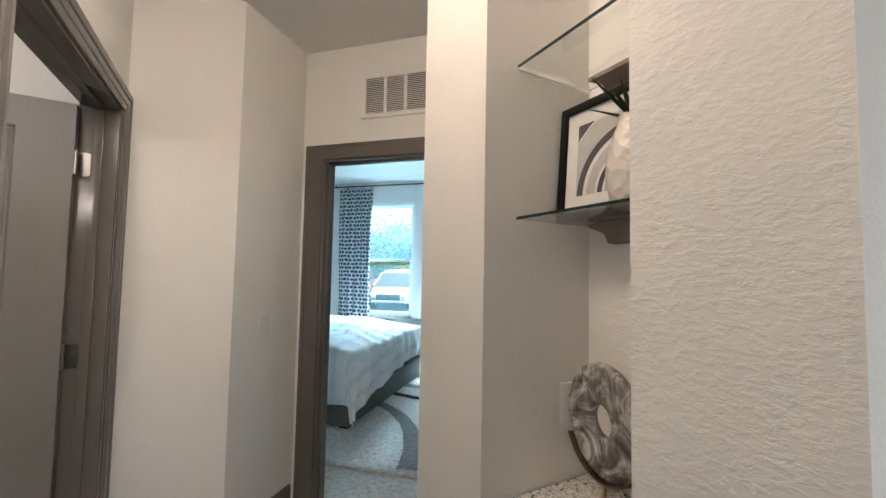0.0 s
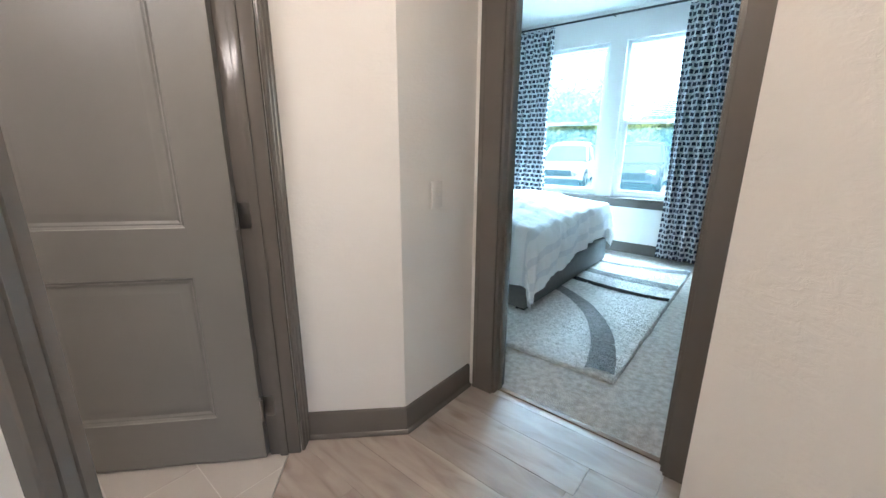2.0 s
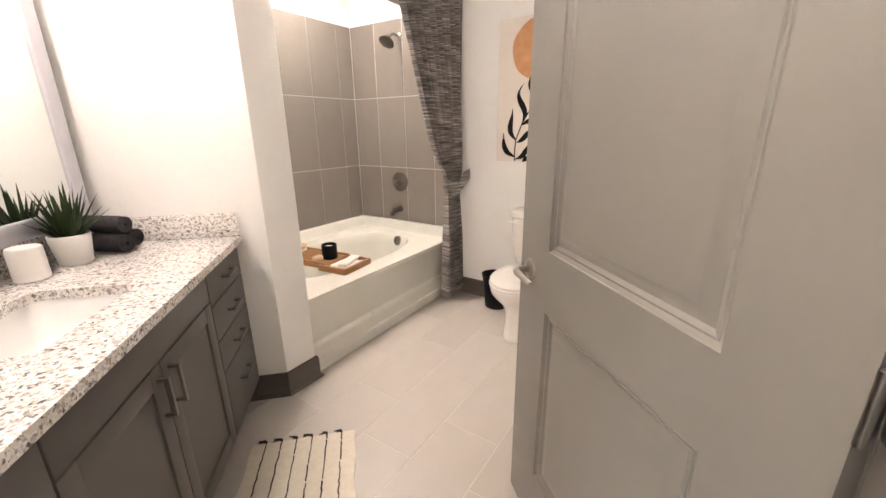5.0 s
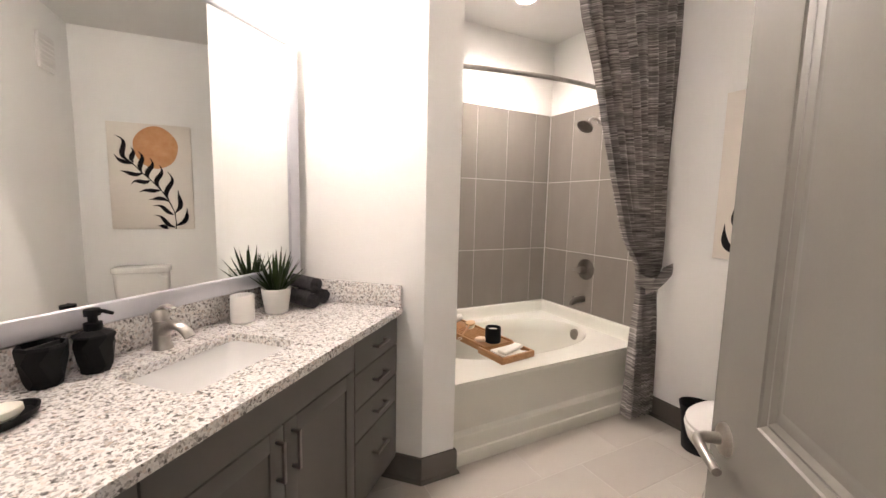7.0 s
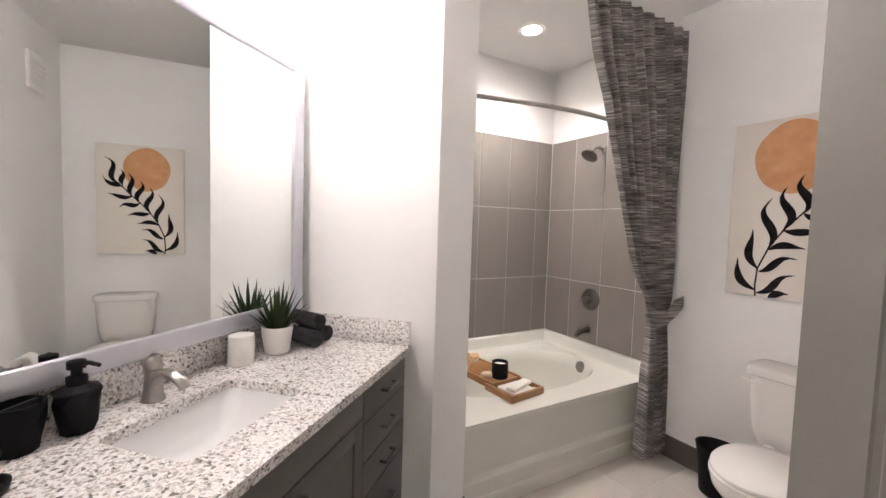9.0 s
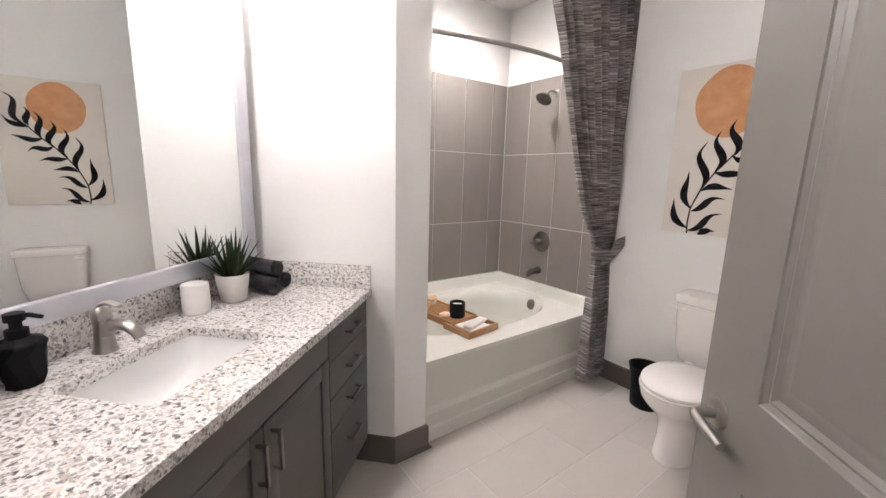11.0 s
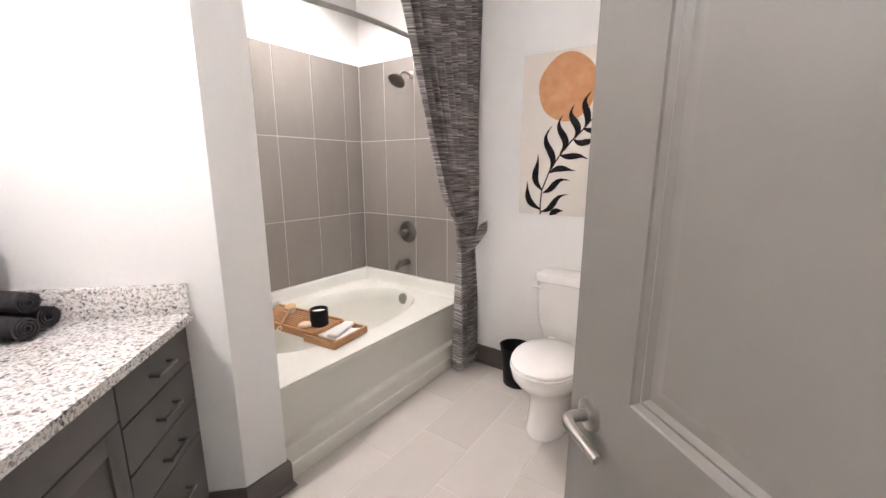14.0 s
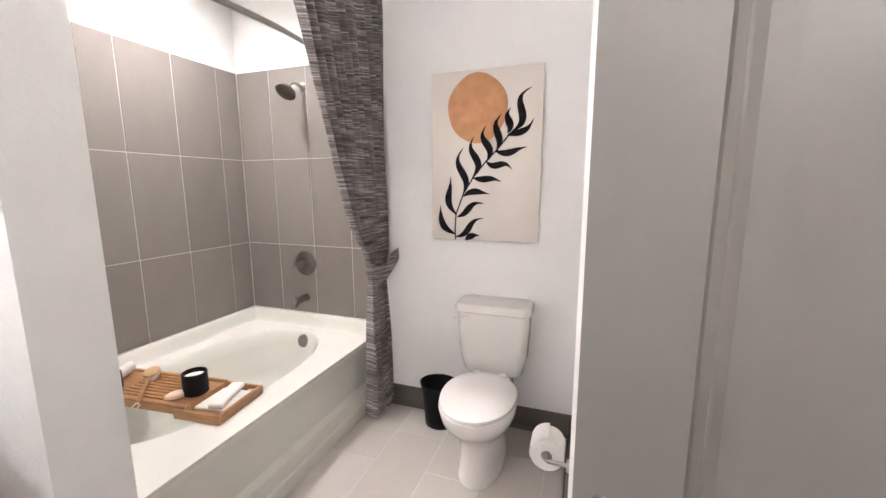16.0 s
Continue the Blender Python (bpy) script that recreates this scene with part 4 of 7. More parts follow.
part("tank_lid", bm, M["porcelain"], toilet, angle=50)
bm = bmesh.new()
lathe(bm, [(0, 0.014), (0.012, 0.012), (0.014, 0), (0, 0)], 16, Matrix.Translation((0.15, 0.208, 0.735)) @ pose(0, 0, 0, -90, 0, 0))
tube(bm, [(0.15, 0.222, 0.735), (0.18, 0.228, 0.733), (0.212, 0.228, 0.731)], [0.007, 0.0065, 0.006], 10)
part("flush_lever", bm, M["white_plastic"], toilet, "white flush lever")

bin_ = thing("waste_bin", pose(PAINT_WALL + 0.135, -0.155, 0), "black plastic waste bin beside the toilet", "waste bin")
bm = bmesh.new()
lathe(bm, [(0, 0), (0.082, 0), (0.088, 0.006), (0.092, 0.06), (0.104, 0.2), (0.118, 0.272), (0.120, 0.276), (0.116, 0.278), (0.112, 0.272), (0.098, 0.2), (0.084, 0.02), (0, 0.014)], 44, None, 0, 0.86, 1.0)
part("bin", bm, M["black"], bin_, angle=50)

tp = thing("toilet_paper_holder", pose(-2.815, NORTH, 0.48), "nickel holder with a white paper roll", "paper holder")
bm = bmesh.new()
lathe(bm, [(0, 0.012), (0.02, 0.012), (0.024, 0.0), (0, 0)], 20, Matrix.Translation((0.095, 0, 0)) @ pose(0, 0, 0, 90, 0, 0))
tube(bm, [(0.095, -0.008, 0), (0.095, -0.075, 0), (0.088, -0.083, 0), (-0.065, -0.083, 0)], 0.0075, 12)
part("bracket", bm, M["nickel"], tp)
bm = bmesh.new()
prof = [(0.02, -0.052), (0.06, -0.052), (0.0615, -0.05), (0.0615, 0.05), (0.06, 0.052), (0.02, 0.052)]
rings = lathe(bm, prof + [prof[0]], 36, Matrix.Translation((0, -0.083, -0.011)) @ pose(0, 0, 0, 0, 90, 0))
part("roll", bm, M["towel_white"], tp, "white paper roll", angle=40)
bm = bmesh.new()
rows = []
for k in range(9):
    a = radians(20 + 9 * k) if k < 6 else radians(74)
    r = 0.063 + 0.001 * k
    y, z = -0.083 - r * math.cos(radians(-20 + 14 * k)), -0.011 + r * math.sin(radians(-20 + 14 * k))
    rows.append([(-0.05, y, z), (0.05, y, z), (0.05, y, z + 0.001), (-0.05, y, z + 0.001)])
loft(bm, rows)
part("loose_sheet", bm, M["towel_white"], tp, "loose end of paper")

ev = thing("wall_vent_cover", pose(-3.235, NORTH, 2.49), "white louvred vent cover high on the wall", "vent")
bm = bmesh.new()
box(bm, (-0.115, -0.022, -0.13), (0.115, 0, 0.13), 0.008, 3)
part("cover", bm, M["white_plastic"], ev)
for k in range(6):
    bm = bmesh.new()
    box(bm, (-0.095, -0.026, -0.1 + 0.035 * k), (0.095, -0.021, -0.09 + 0.035 * k), 0.001, 1)
    part("slat", bm, M["white_plastic"], ev)

# == bathroom: canvas print ==
PW, PH = 0.628, 0.944
art = thing("canvas_print", pose(PAINT_WALL, 0.084, 1.146, 0, 0, 90), "cream canvas with an orange disc and black frond", "painting")
# local: x runs to the right of the viewer, -y towards the viewer
M["canvas"] = mottled("cream_canvas", (0.76, 0.70, 0.635), (0.79, 0.73, 0.665), 3, 0.85, relief=0.25, fine=420, distance=0.001)
M["ink"] = mottled("black_ink", (0.008, 0.007, 0.008), (0.024, 0.02, 0.022), 22, 0.8, detail=2, spec=0.12)
M["orange"] = mottled("burnt_orange_paint", (0.56, 0.25, 0.10), (0.68, 0.37, 0.19), 11, 0.75, detail=6)
bm = bmesh.new()
box(bm, (-PW / 2, -0.036, 0), (PW / 2, -0.001, PH), 0.003)
part("canvas", bm, M["canvas"], art)


def flat_shape(bm, pts, y0, y1):
    a = [bm.verts.new((x, y0, z)) for x, z in pts]
    b = [bm.verts.new((x, y1, z)) for x, z in pts]
    bm.faces.new(a)
    bm.faces.new(b[::-1])
    for i in range(len(pts)):
        j = (i + 1) % len(pts)
        bm.faces.new((a[i], b[i], b[j], a[j]))


def uv(u, v):
    return Vector(((u - 0.5) * PW, v * PH))


bm = bmesh.new()
c = uv(0.433, 0.783)
flat_shape(bm, [(c.x + (0.170 + 0.003 * math.sin(5 * a)) * math.cos(a), c.y + (0.187 + 0.003 * math.sin(4 * a + 1)) * math.sin(a)) for a in (2 * math.pi * k / 64 for k in range(64))], -0.0362, -0.0368)
part("painted_disc", bm, M["orange"], art, "burnt orange disc")
STEM = [(0.236, 0.0), (0.229, 0.063), (0.239, 0.16), (0.309, 0.284), (0.402, 0.384), (0.523, 0.481), (0.611, 0.537), (0.71, 0.616), (0.762, 0.651)]
bm = bmesh.new()
tube(bm, [(uv(*s).x, -0.0372, uv(*s).y) for s in STEM], 0.0042, 6)
part("painted_stem", bm, M["ink"], art)


def frond(base, tip, width, bend, curl):
    """One painted leaf: a pointed blade that swings one way and then the other."""
    a, b = uv(*base), uv(*tip)
    d = b - a
    nrm = Vector((-d.y, d.x)).normalized()
    mid = [a + d * t + nrm * (bend * math.sin(math.pi * t) + curl * math.sin(2 * math.pi * t)) for t in (i / 20 for i in range(21))]
    left, right = [], []
    for i, c in enumerate(mid):
        t = i / 20
        e = (mid[min(i + 1, 20)] - mid[max(i - 1, 0)]).normalized()
        w = width * (0.16 + 0.84 * math.sin(math.pi * min(1.0, t / 0.9)) ** 1.1) * (1.12 - 0.4 * t) if t < 0.88 else width * 0.25 * (1 - t) / 0.12
        w = max(w, 0.0007)
        left.append(c + Vector((-e.y, e.x)) * w)
        right.append(c - Vector((-e.y, e.x)) * w)
    bm = bmesh.new()
    flat_shape(bm, [(p.x, p.y) for p in left + right[::-1]], -0.0363, -0.0373)
    part("painted_leaf", bm, M["ink"], art)


UPPER = (((0.229, 0.035), (0.084, 0.216), 0.040, 0.004), ((0.239, 0.16), (0.185, 0.388), 0.030, 0.010), ((0.309, 0.284), (0.311, 0.563), 0.014, -0.026), ((0.402, 0.39), (0.407, 0.623), -0.006, -0.024),
         ((0.529, 0.48), (0.512, 0.681), 0.002, -0.020), ((0.615, 0.543), (0.652, 0.743), 0.012, -0.016), ((0.709, 0.634), (0.731, 0.774), 0.004, -0.012), ((0.753, 0.646), (0.905, 0.877), 0.006, -0.030))
for base, tip, bend, curl in UPPER:
    frond(base, tip, 0.0215, bend, curl)
LOWER = (((0.33, 0.0), (0.467, 0.031), 0.012, 0.0), ((0.243, 0.019), (0.502, 0.138), 0.004, -0.014), ((0.252, 0.143), (0.51, 0.225), 0.018, -0.012), ((0.309, 0.27), (0.555, 0.285), 0.020, 0.004),
         ((0.402, 0.381), (0.664, 0.354), 0.006, -0.006), ((0.523, 0.474), (0.753, 0.425), 0.006, -0.014), ((0.601, 0.537), (0.877, 0.553), -0.018, -0.006), ((0.706, 0.622), (0.928, 0.707), -0.026, 0.004))
for base, tip, bend, curl in LOWER:
    frond(base, tip, 0.0195, bend, curl)

# == bathroom: mat ==
mat_ = thing("bath_mat", pqm(-1.03, -1.03, 0.0), "cream woven mat with black broken stripes and tassels", "bath mat")
M["mat"] = mottled("cream_weave", (0.66, 0.60, 0.50), (0.74, 0.68, 0.58), 40, 0.95, relief=0.9, fine=260, distance=0.003)
M["yarn"] = mottled("black_yarn", (0.012, 0.011, 0.011), (0.03, 0.028, 0.027), 60, 0.95, relief=0.6)
bm = bmesh.new()
nx, ny = 14, 24
grid = [[bm.verts.new((-0.228 + 0.456 * i / nx + 0.004 * math.sin(j * 0.9), -0.385 + 0.77 * j / ny, 0.011 + 0.0015 * math.sin(i * 2.1 + j))) for j in range(ny + 1)] for i in range(nx + 1)]
low = [[bm.verts.new((v.co.x, v.co.y, 0.001)) for v in r] for r in grid]
for i in range(nx):
    for j in range(ny):
        bm.faces.new((grid[i][j], grid[i + 1][j], grid[i + 1][j + 1], grid[i][j + 1]))
for i in range(nx):
    bm.faces.new((low[i][0], low[i + 1][0], grid[i + 1][0], grid[i][0]))
    bm.faces.new((grid[i][ny], grid[i + 1][ny], low[i + 1][ny], low[i][ny]))
for j in range(ny):
    bm.faces.new((grid[0][j], grid[0][j + 1], low[0][j + 1], low[0][j]))
    bm.faces.new((low[nx][j], low[nx][j + 1], grid[nx][j + 1], grid[nx][j]))
part("weave", bm, M["mat"], mat_, angle=60)
rng = random.Random(9)
for k in range(6):
    x = -0.165 + 0.067 * k
    bm = bmesh.new()
    y = -0.383
    while y < 0.375:
        ln = rng.uniform(0.025, 0.075)
        pts = [(x + rng.uniform(-0.0022, 0.0022), min(y + ln * i / 3, 0.383), 0.0125 + 0.001 * math.sin(i)) for i in range(4)]
        tube(bm, pts, rng.uniform(0.0022, 0.0036), 6)
        y += ln + rng.choice((0.001, 0.004, 0.012))
    part("stripe", bm, M["yarn"], mat_, "black stitched stripe")
    for y0, s in ((-0.385, -1), (0.385, 1)):
        bm = bmesh.new()
        for i in range(9):
            w = rng.uniform(0.1, 1.0)
            tube(bm, [(x, y0, 0.009), (x + 0.018 * w, y0 + s * 0.012, 0.012), (x + 0.045 * w, y0 + s * rng.uniform(0.008, 0.03), 0.004)], [0.0048, 0.0042, 0.0024], 5)
        part("tassel", bm, M["yarn"], mat_, "black yarn tassel")

# == bathroom: bath tray ==
tray = thing("bath_tray", pose(-2.592, -1.221, RIM + 0.002, 0, 0, 6.3), "brown bamboo bath tray across the tub rim", "bath tray")
def slat(lo, hi, name="slat", bevel=0.003):
    bm = bmesh.new()
    box(bm, lo, hi, bevel, 2)
    part(name, bm, M["bamboo"], tray)
# long rails, end rails, slatted floor
for s in (-1, 1):
    slat((s * 0.118 - 0.009, -0.36, 0.012), (s * 0.118 + 0.009, 0.25, 0.055), "rail")
    slat((s * 0.131 - 0.008, 0.20, 0.0), (s * 0.131 + 0.008, 0.435, 0.042), "sliding_rail")
slat((-0.139, 0.418, 0.0), (0.139, 0.436, 0.042), "end_rail")
slat((-0.123, 0.25, 0.006), (0.123, 0.417, 0.014), "tray_floor")
slat((-0.108, 0.085, 0.036), (0.108, 0.2335, 0.046), "board")
slat((-0.108, -0.341, 0.036), (0.108, -0.175, 0.046), "board")
slat((-0.109, 0.234, 0.012), (0.109, 0.25, 0.05), "cross_rail")
slat((-0.109, -0.36, 0.012), (0.109, -0.342, 0.05), "cross_rail")
slat((-0.139, -0.44, 0.0), (0.139, -0.422, 0.042), "end_rail")
for s in (-1, 1):
    slat((s * 0.131 - 0.008, -0.43, 0.0), (s * 0.131 + 0.008, -0.2, 0.042), "sliding_rail")
for k in range(9):
    slat((-0.107 + 0.0243 * k, -0.1745, 0.036), (-0.0915 + 0.0243 * k, 0.0845, 0.046), "slat", 0.002)
TZ = RIM + 0.05
cj = thing("candle", pose(-2.612, -1.035, TZ) @ Matrix.Scale(1.15, 4), "white candle in a black tumbler on the tray", "candle")
bm = bmesh.new()
lathe(bm, [(0, 0), (0.042, 0), (0.046, 0.004), (0.046, 0.088), (0.043, 0.09), (0.041, 0.088), (0.041, 0.01), (0, 0.008)], 36)
part("jar", bm, M["black"], cj)
bm = bmesh.new()
lathe(bm, [(0, 0.07), (0.0405, 0.071), (0.0405, 0.06), (0, 0.06)], 30)
part("wax", bm, M["wax"], cj, "white wax")
soap = thing("pumice_soap", pose(-2.545, -1.075, TZ, 0, 0, 60), "small blush pink oval soap on the tray", "soap")
bm = bmesh.new()
lathe(bm, [(0, 0), (0.03, 0.001), (0.042, 0.01), (0.04, 0.022), (0.025, 0.03), (0, 0.032)], 26, None, 0, 0.62, 1.05)
part("bar", bm, mottled("blush_soap", (0.74, 0.58, 0.47), (0.78, 0.63, 0.52), 9, 0.5), soap)
brush = thing("bath_brush", pose(-2.565, -1.30, TZ, 0, 0, 225), "wooden bath brush with an oval head", "brush")
bm = bmesh.new()
tube(bm, [(-0.17, 0, 0.012), (-0.10, 0, 0.013), (0.0, 0, 0.018), (0.06, 0, 0.022)], [0.009, 0.0085, 0.008, 0.010], 12)
part("handle", bm, M["bamboo"], brush)
bm = bmesh.new()
lathe(bm, [(0, 0.03), (0.028, 0.03), (0.036, 0.036), (0.034, 0.046), (0, 0.05)], 28, Matrix.Translation((0.115, 0, -0.012)), 0, 1.75, 1.0)
part("head", bm, mottled("pale_wood", (0.42, 0.27, 0.13), (0.5, 0.33, 0.17), 8, 0.55), brush, "pale wooden oval head")
bm = bmesh.new()
lathe(bm, [(0, 0.0), (0.03, 0.0), (0.032, 0.03), (0, 0.03)], 26, Matrix.Translation((0.115, 0, -0.012)), 0, 1.7, 1.0)
part("bristles", bm, M["wax"], brush, "cream bristles")
bm = bmesh.new()
tube(bm, [(-0.168, 0, 0.012), (-0.19, 0.015, 0.004), (-0.2, 0.0, -0.004), (-0.185, -0.012, 0.004), (-0.168, 0, 0.012)], 0.002, 6)
part("cord", bm, M["towel_white"], brush, "white hanging cord")
wash = thing("folded_washcloth", pose(-2.622, -0.927, RIM + 0.017, 0, 0, 6.3), "folded white washcloth in the tray", "washcloth")
bm = bmesh.new()
box(bm, (-0.105, -0.06, 0), (0.075, 0.115, 0.014), 0.006, 3)
box(bm, (-0.115, -0.034, 0.0), (0.095, 0.034, 0.026), 0.011, 4, Matrix.Translation((-0.012, 0.045, 0.0145)) @ pose(0, 0, 0, 0, 0, 14))
for v in bm.verts:
    v.co.z += 0.003 * noise.noise(v.co * 22) if v.co.z > 0.005 else 0
part("cloth", bm, M["towel_white"], wash, angle=60)
bm = bmesh.new()
for k in range(7):
    tube(bm, [(-0.09, 0.09, 0.016), (-0.112 - 0.003 * k, 0.10 + 0.006 * (k - 3), 0.012), (-0.118 - 0.002 * k, 0.105 + 0.009 * (k - 3), 0.003)], 0.0015, 5)
part("fringe", bm, M["towel_white"], wash, "white fringe")
# black bottle and a rolled cloth at the far end of the tray
bt = thing("black_bottle", pose(-2.51, -1.43, TZ), "small black bottle on the tray", "bottle")
bm = bmesh.new()
lathe(bm, [(0, 0), (0.026, 0), (0.029, 0.004), (0.029, 0.08), (0.02, 0.095), (0.012, 0.1), (0.012, 0.12), (0, 0.122)], 28)
part("body", bm, M["black"], bt)
rolled_towel("rolled_washcloth", pose(-2.575, -1.51, TZ, 0, 0, 25), 0.034, 0.15, M["towel_white"], "white rolled washcloth on the tray")

# == bathroom: ceiling light over the tub ==
dl = thing("recessed_ceiling_light", pose(-2.93, -1.235, CEIL), "round white recessed light, switched on", "ceiling light")
bm = bmesh.new()
lathe(bm, [(0.062, -0.002), (0.07, -0.009), (0.09, -0.006), (0.094, 0.0), (0.062, 0.0)], 40)
part("trim_ring", bm, M["white_plastic"], dl)
bm = bmesh.new()
lathe(bm, [(0, -0.004), (0.061, -0.004), (0.061, -0.001), (0, -0.001)], 32)
part("lens", bm, M["lens"], dl, "lit lens")


# == doors and trim ==
CW = 0.092       # casing width


MOULD = [(0.0, 0.0), (0.0, 0.0095), (0.05, 0.0115), (0.27, 0.0130), (0.29, 0.0085), (0.33, 0.0085), (0.36, 0.0150), (0.62, 0.0165), (0.64, 0.0115), (0.68, 0.0115), (0.71, 0.0190), (0.96, 0.0215), (1.0, 0.0185), (1.0, 0.0)]


FLAT = [(0.0, 0.0), (0.0, 0.013), (0.02, 0.0145), (0.78, 0.0155), (0.80, 0.018), (0.98, 0.0185), (1.0, 0.016), (1.0, 0.0)]


def casing(parent, left, right, head, face, clip_right=None, clip_left=None, extra=0.0, mould=MOULD):
    """Casing round an opening, mitred at the corners; local x runs along the wall and y out of it."""
    a = left - CW - extra if clip_left is None else max(left - CW - extra, clip_left)
    b = right + CW if clip_right is None else min(right + CW, clip_right)
    wl, wr = left - a, b - right
    for x, w, s in ((left, wl, -1), (right, wr, 1)):
        bm = bmesh.new()
        loft(bm, [[(x + s * u * w, face * t, 0.0) for u, t in mould], [(x + s * u * w, face * t, head + u * CW) for u, t in mould]])
        part("casing_leg", bm, M["trim"], parent, angle=25)
    bm = bmesh.new()
    loft(bm, [[(left - u * wl, face * t, head + u * CW) for u, t in mould], [(right + u * wr, face * t, head + u * CW) for u, t in mould]])
    part("casing_head", bm, M["trim"], parent, angle=25)


def jambs(parent, left, right, head, y0, y1, stop_y):
    """Lining of the opening with its stop; y0 to y1 is the wall's thickness."""
    t = 0.018
    for nm, lo, hi in (("jamb", (left - 0.0, y0, 0), (left + t, y1, head)), ("jamb", (right - t, y0, 0), (right, y1, head)), ("head_jamb", (left + t, y0, head - t), (right - t, y1, head))):
        bm = bmesh.new()
        box(bm, lo, hi, 0.0015)
        part(nm, bm, M["trim"], parent)
    for nm, lo, hi in (("stop", (left + t, stop_y, 0), (left + t + 0.011, stop_y + 0.034, head - t)), ("stop", (right - t - 0.011, stop_y, 0), (right - t, stop_y + 0.034, head - t)), ("stop_head", (left + t + 0.011, stop_y, head - t - 0.011), (right - t - 0.011, stop_y + 0.034, head - t))):
        bm = bmesh.new()
        box(bm, lo, hi, 0.002)
        part(nm, bm, M["trim"], parent)


# bathroom door frame; local x along q, local y along p
f1 = tagged(new("door_frame_bath"), "taupe painted door frame with moulded casing", kind="structure")
f1.matrix_world = pqm(0, 0)
hall_side = new("hall_casing")
hall_side.parent = f1
hall_side.location = (0, DOOR_OUT, 0)
casing(hall_side, JAMB_R + 0.005, JAMB_L - 0.005, HEAD - 0.005, 1, clip_left=WALL_AB + 0.002)
bath_side = new("bath_casing")
bath_side.parent = f1
bath_side.location = (0, DOOR_IN, 0)
casing(bath_side, JAMB_R + 0.005, JAMB_L - 0.005, HEAD - 0.005, -1, clip_left=WALL_AB + 0.002)
jambs(f1, JAMB_R, JAMB_L, HEAD, DOOR_IN + 0.002, DOOR_OUT - 0.002, DOOR_IN + 0.046)

# the bathroom door, swung open
DW, DH, DT = 0.899, 2.115, 0.044
door = tagged(new("bathroom_door"), "taupe two-panel door standing open into the bathroom", "door")
door.matrix_world = pqm(DOOR_IN - 0.006, -1.912, 0.012, -90 + 2.2)
# local: x from hinge to free edge, y = 0 the face towards the hall side
ST, RB, RL0, RL1, RT = 0.175, 0.218, 0.838, 1.030, 1.992


def leaf_face(bm, x0, x1, z0, z1, y, s):
    """A sunk panel with a sloped mould and raised field; s is the way into the door."""
    steps = ((0.0, 0.0), (0.0025, 0.004), (0.012, 0.0095), (0.0145, 0.0085), (0.017, 0.0088), (0.027, 0.0142), (0.031, 0.0142), (0.058, 0.0045), (0.061, 0.004))
    prev = None
    for ins, dep in steps:
        ringv = [bm.verts.new((x, y + s * dep, z)) for x, z in ((x0 + ins, z0 + ins), (x1 - ins, z0 + ins), (x1 - ins, z1 - ins), (x0 + ins, z1 - ins))]
        if prev:
            for i in range(4):
                j = (i + 1) % 4
                bm.faces.new((prev[i], prev[j], ringv[j], ringv[i]))
        prev = ringv
    bm.faces.new(prev)


bm = bmesh.new()
PAN = ((ST, DW - ST, RB, RL0), (ST, DW - ST, RL1, RT))
for y, s in ((0.0, -1), (-DT, 1)):
    for x0, x1, z0, z1 in PAN:
        leaf_face(bm, x0, x1, z0, z1, y, s)
    cuts_x, cuts_z = (0, ST, DW - ST, DW), (0, RB, RL0, RL1, RT, DH)
    for i in range(3):
        for j in range(5):
            if i == 1 and j in (1, 3):
                continue
            bm.faces.new([bm.verts.new((x, y, z)) for x, z in ((cuts_x[i], cuts_z[j]), (cuts_x[i + 1], cuts_z[j]), (cuts_x[i + 1], cuts_z[j + 1]), (cuts_x[i], cuts_z[j + 1]))])
for a, b in (((0, 0), (DW, 0)), ((DW, 0), (DW, DH)), ((DW, DH), (0, DH)), ((0, DH), (0, 0))):
    bm.faces.new([bm.verts.new(v) for v in ((a[0], 0, a[1]), (b[0], 0, b[1]), (b[0], -DT, b[1]), (a[0], -DT, a[1]))])
bmesh.ops.remove_doubles(bm, verts=bm.verts, dist=0.0002)
part("leaf", bm, M["door"], door, angle=20)


def lever_set(parent, x, z, y, s):
    """A round rose and a lever that points back to the hinges; s is the outward sign."""
    bm = bmesh.new()
    lathe(bm, [(0, 0.012), (0.024, 0.012), (0.031, 0.008), (0.033, 0.0), (0, 0)], 32, Matrix.Translation((x, y, z)) @ pose(0, 0, 0, -90 * s, 0, 0))
    part("rose", bm, M["nickel"], parent, "round nickel rose")
    bm = bmesh.new()
    tube(bm, [(x, y + s * 0.01, z), (x, y + s * 0.04, z), (x - 0.006, y + s * 0.052, z), (x - 0.02, y + s * 0.057, z), (x - 0.06, y + s * 0.058, z - 0.002), (x - 0.112, y + s * 0.056, z - 0.006)], [0.0125, 0.0115, 0.011, 0.011, 0.0095, 0.0085], 16)
    part("lever", bm, M["nickel"], parent, "nickel lever")


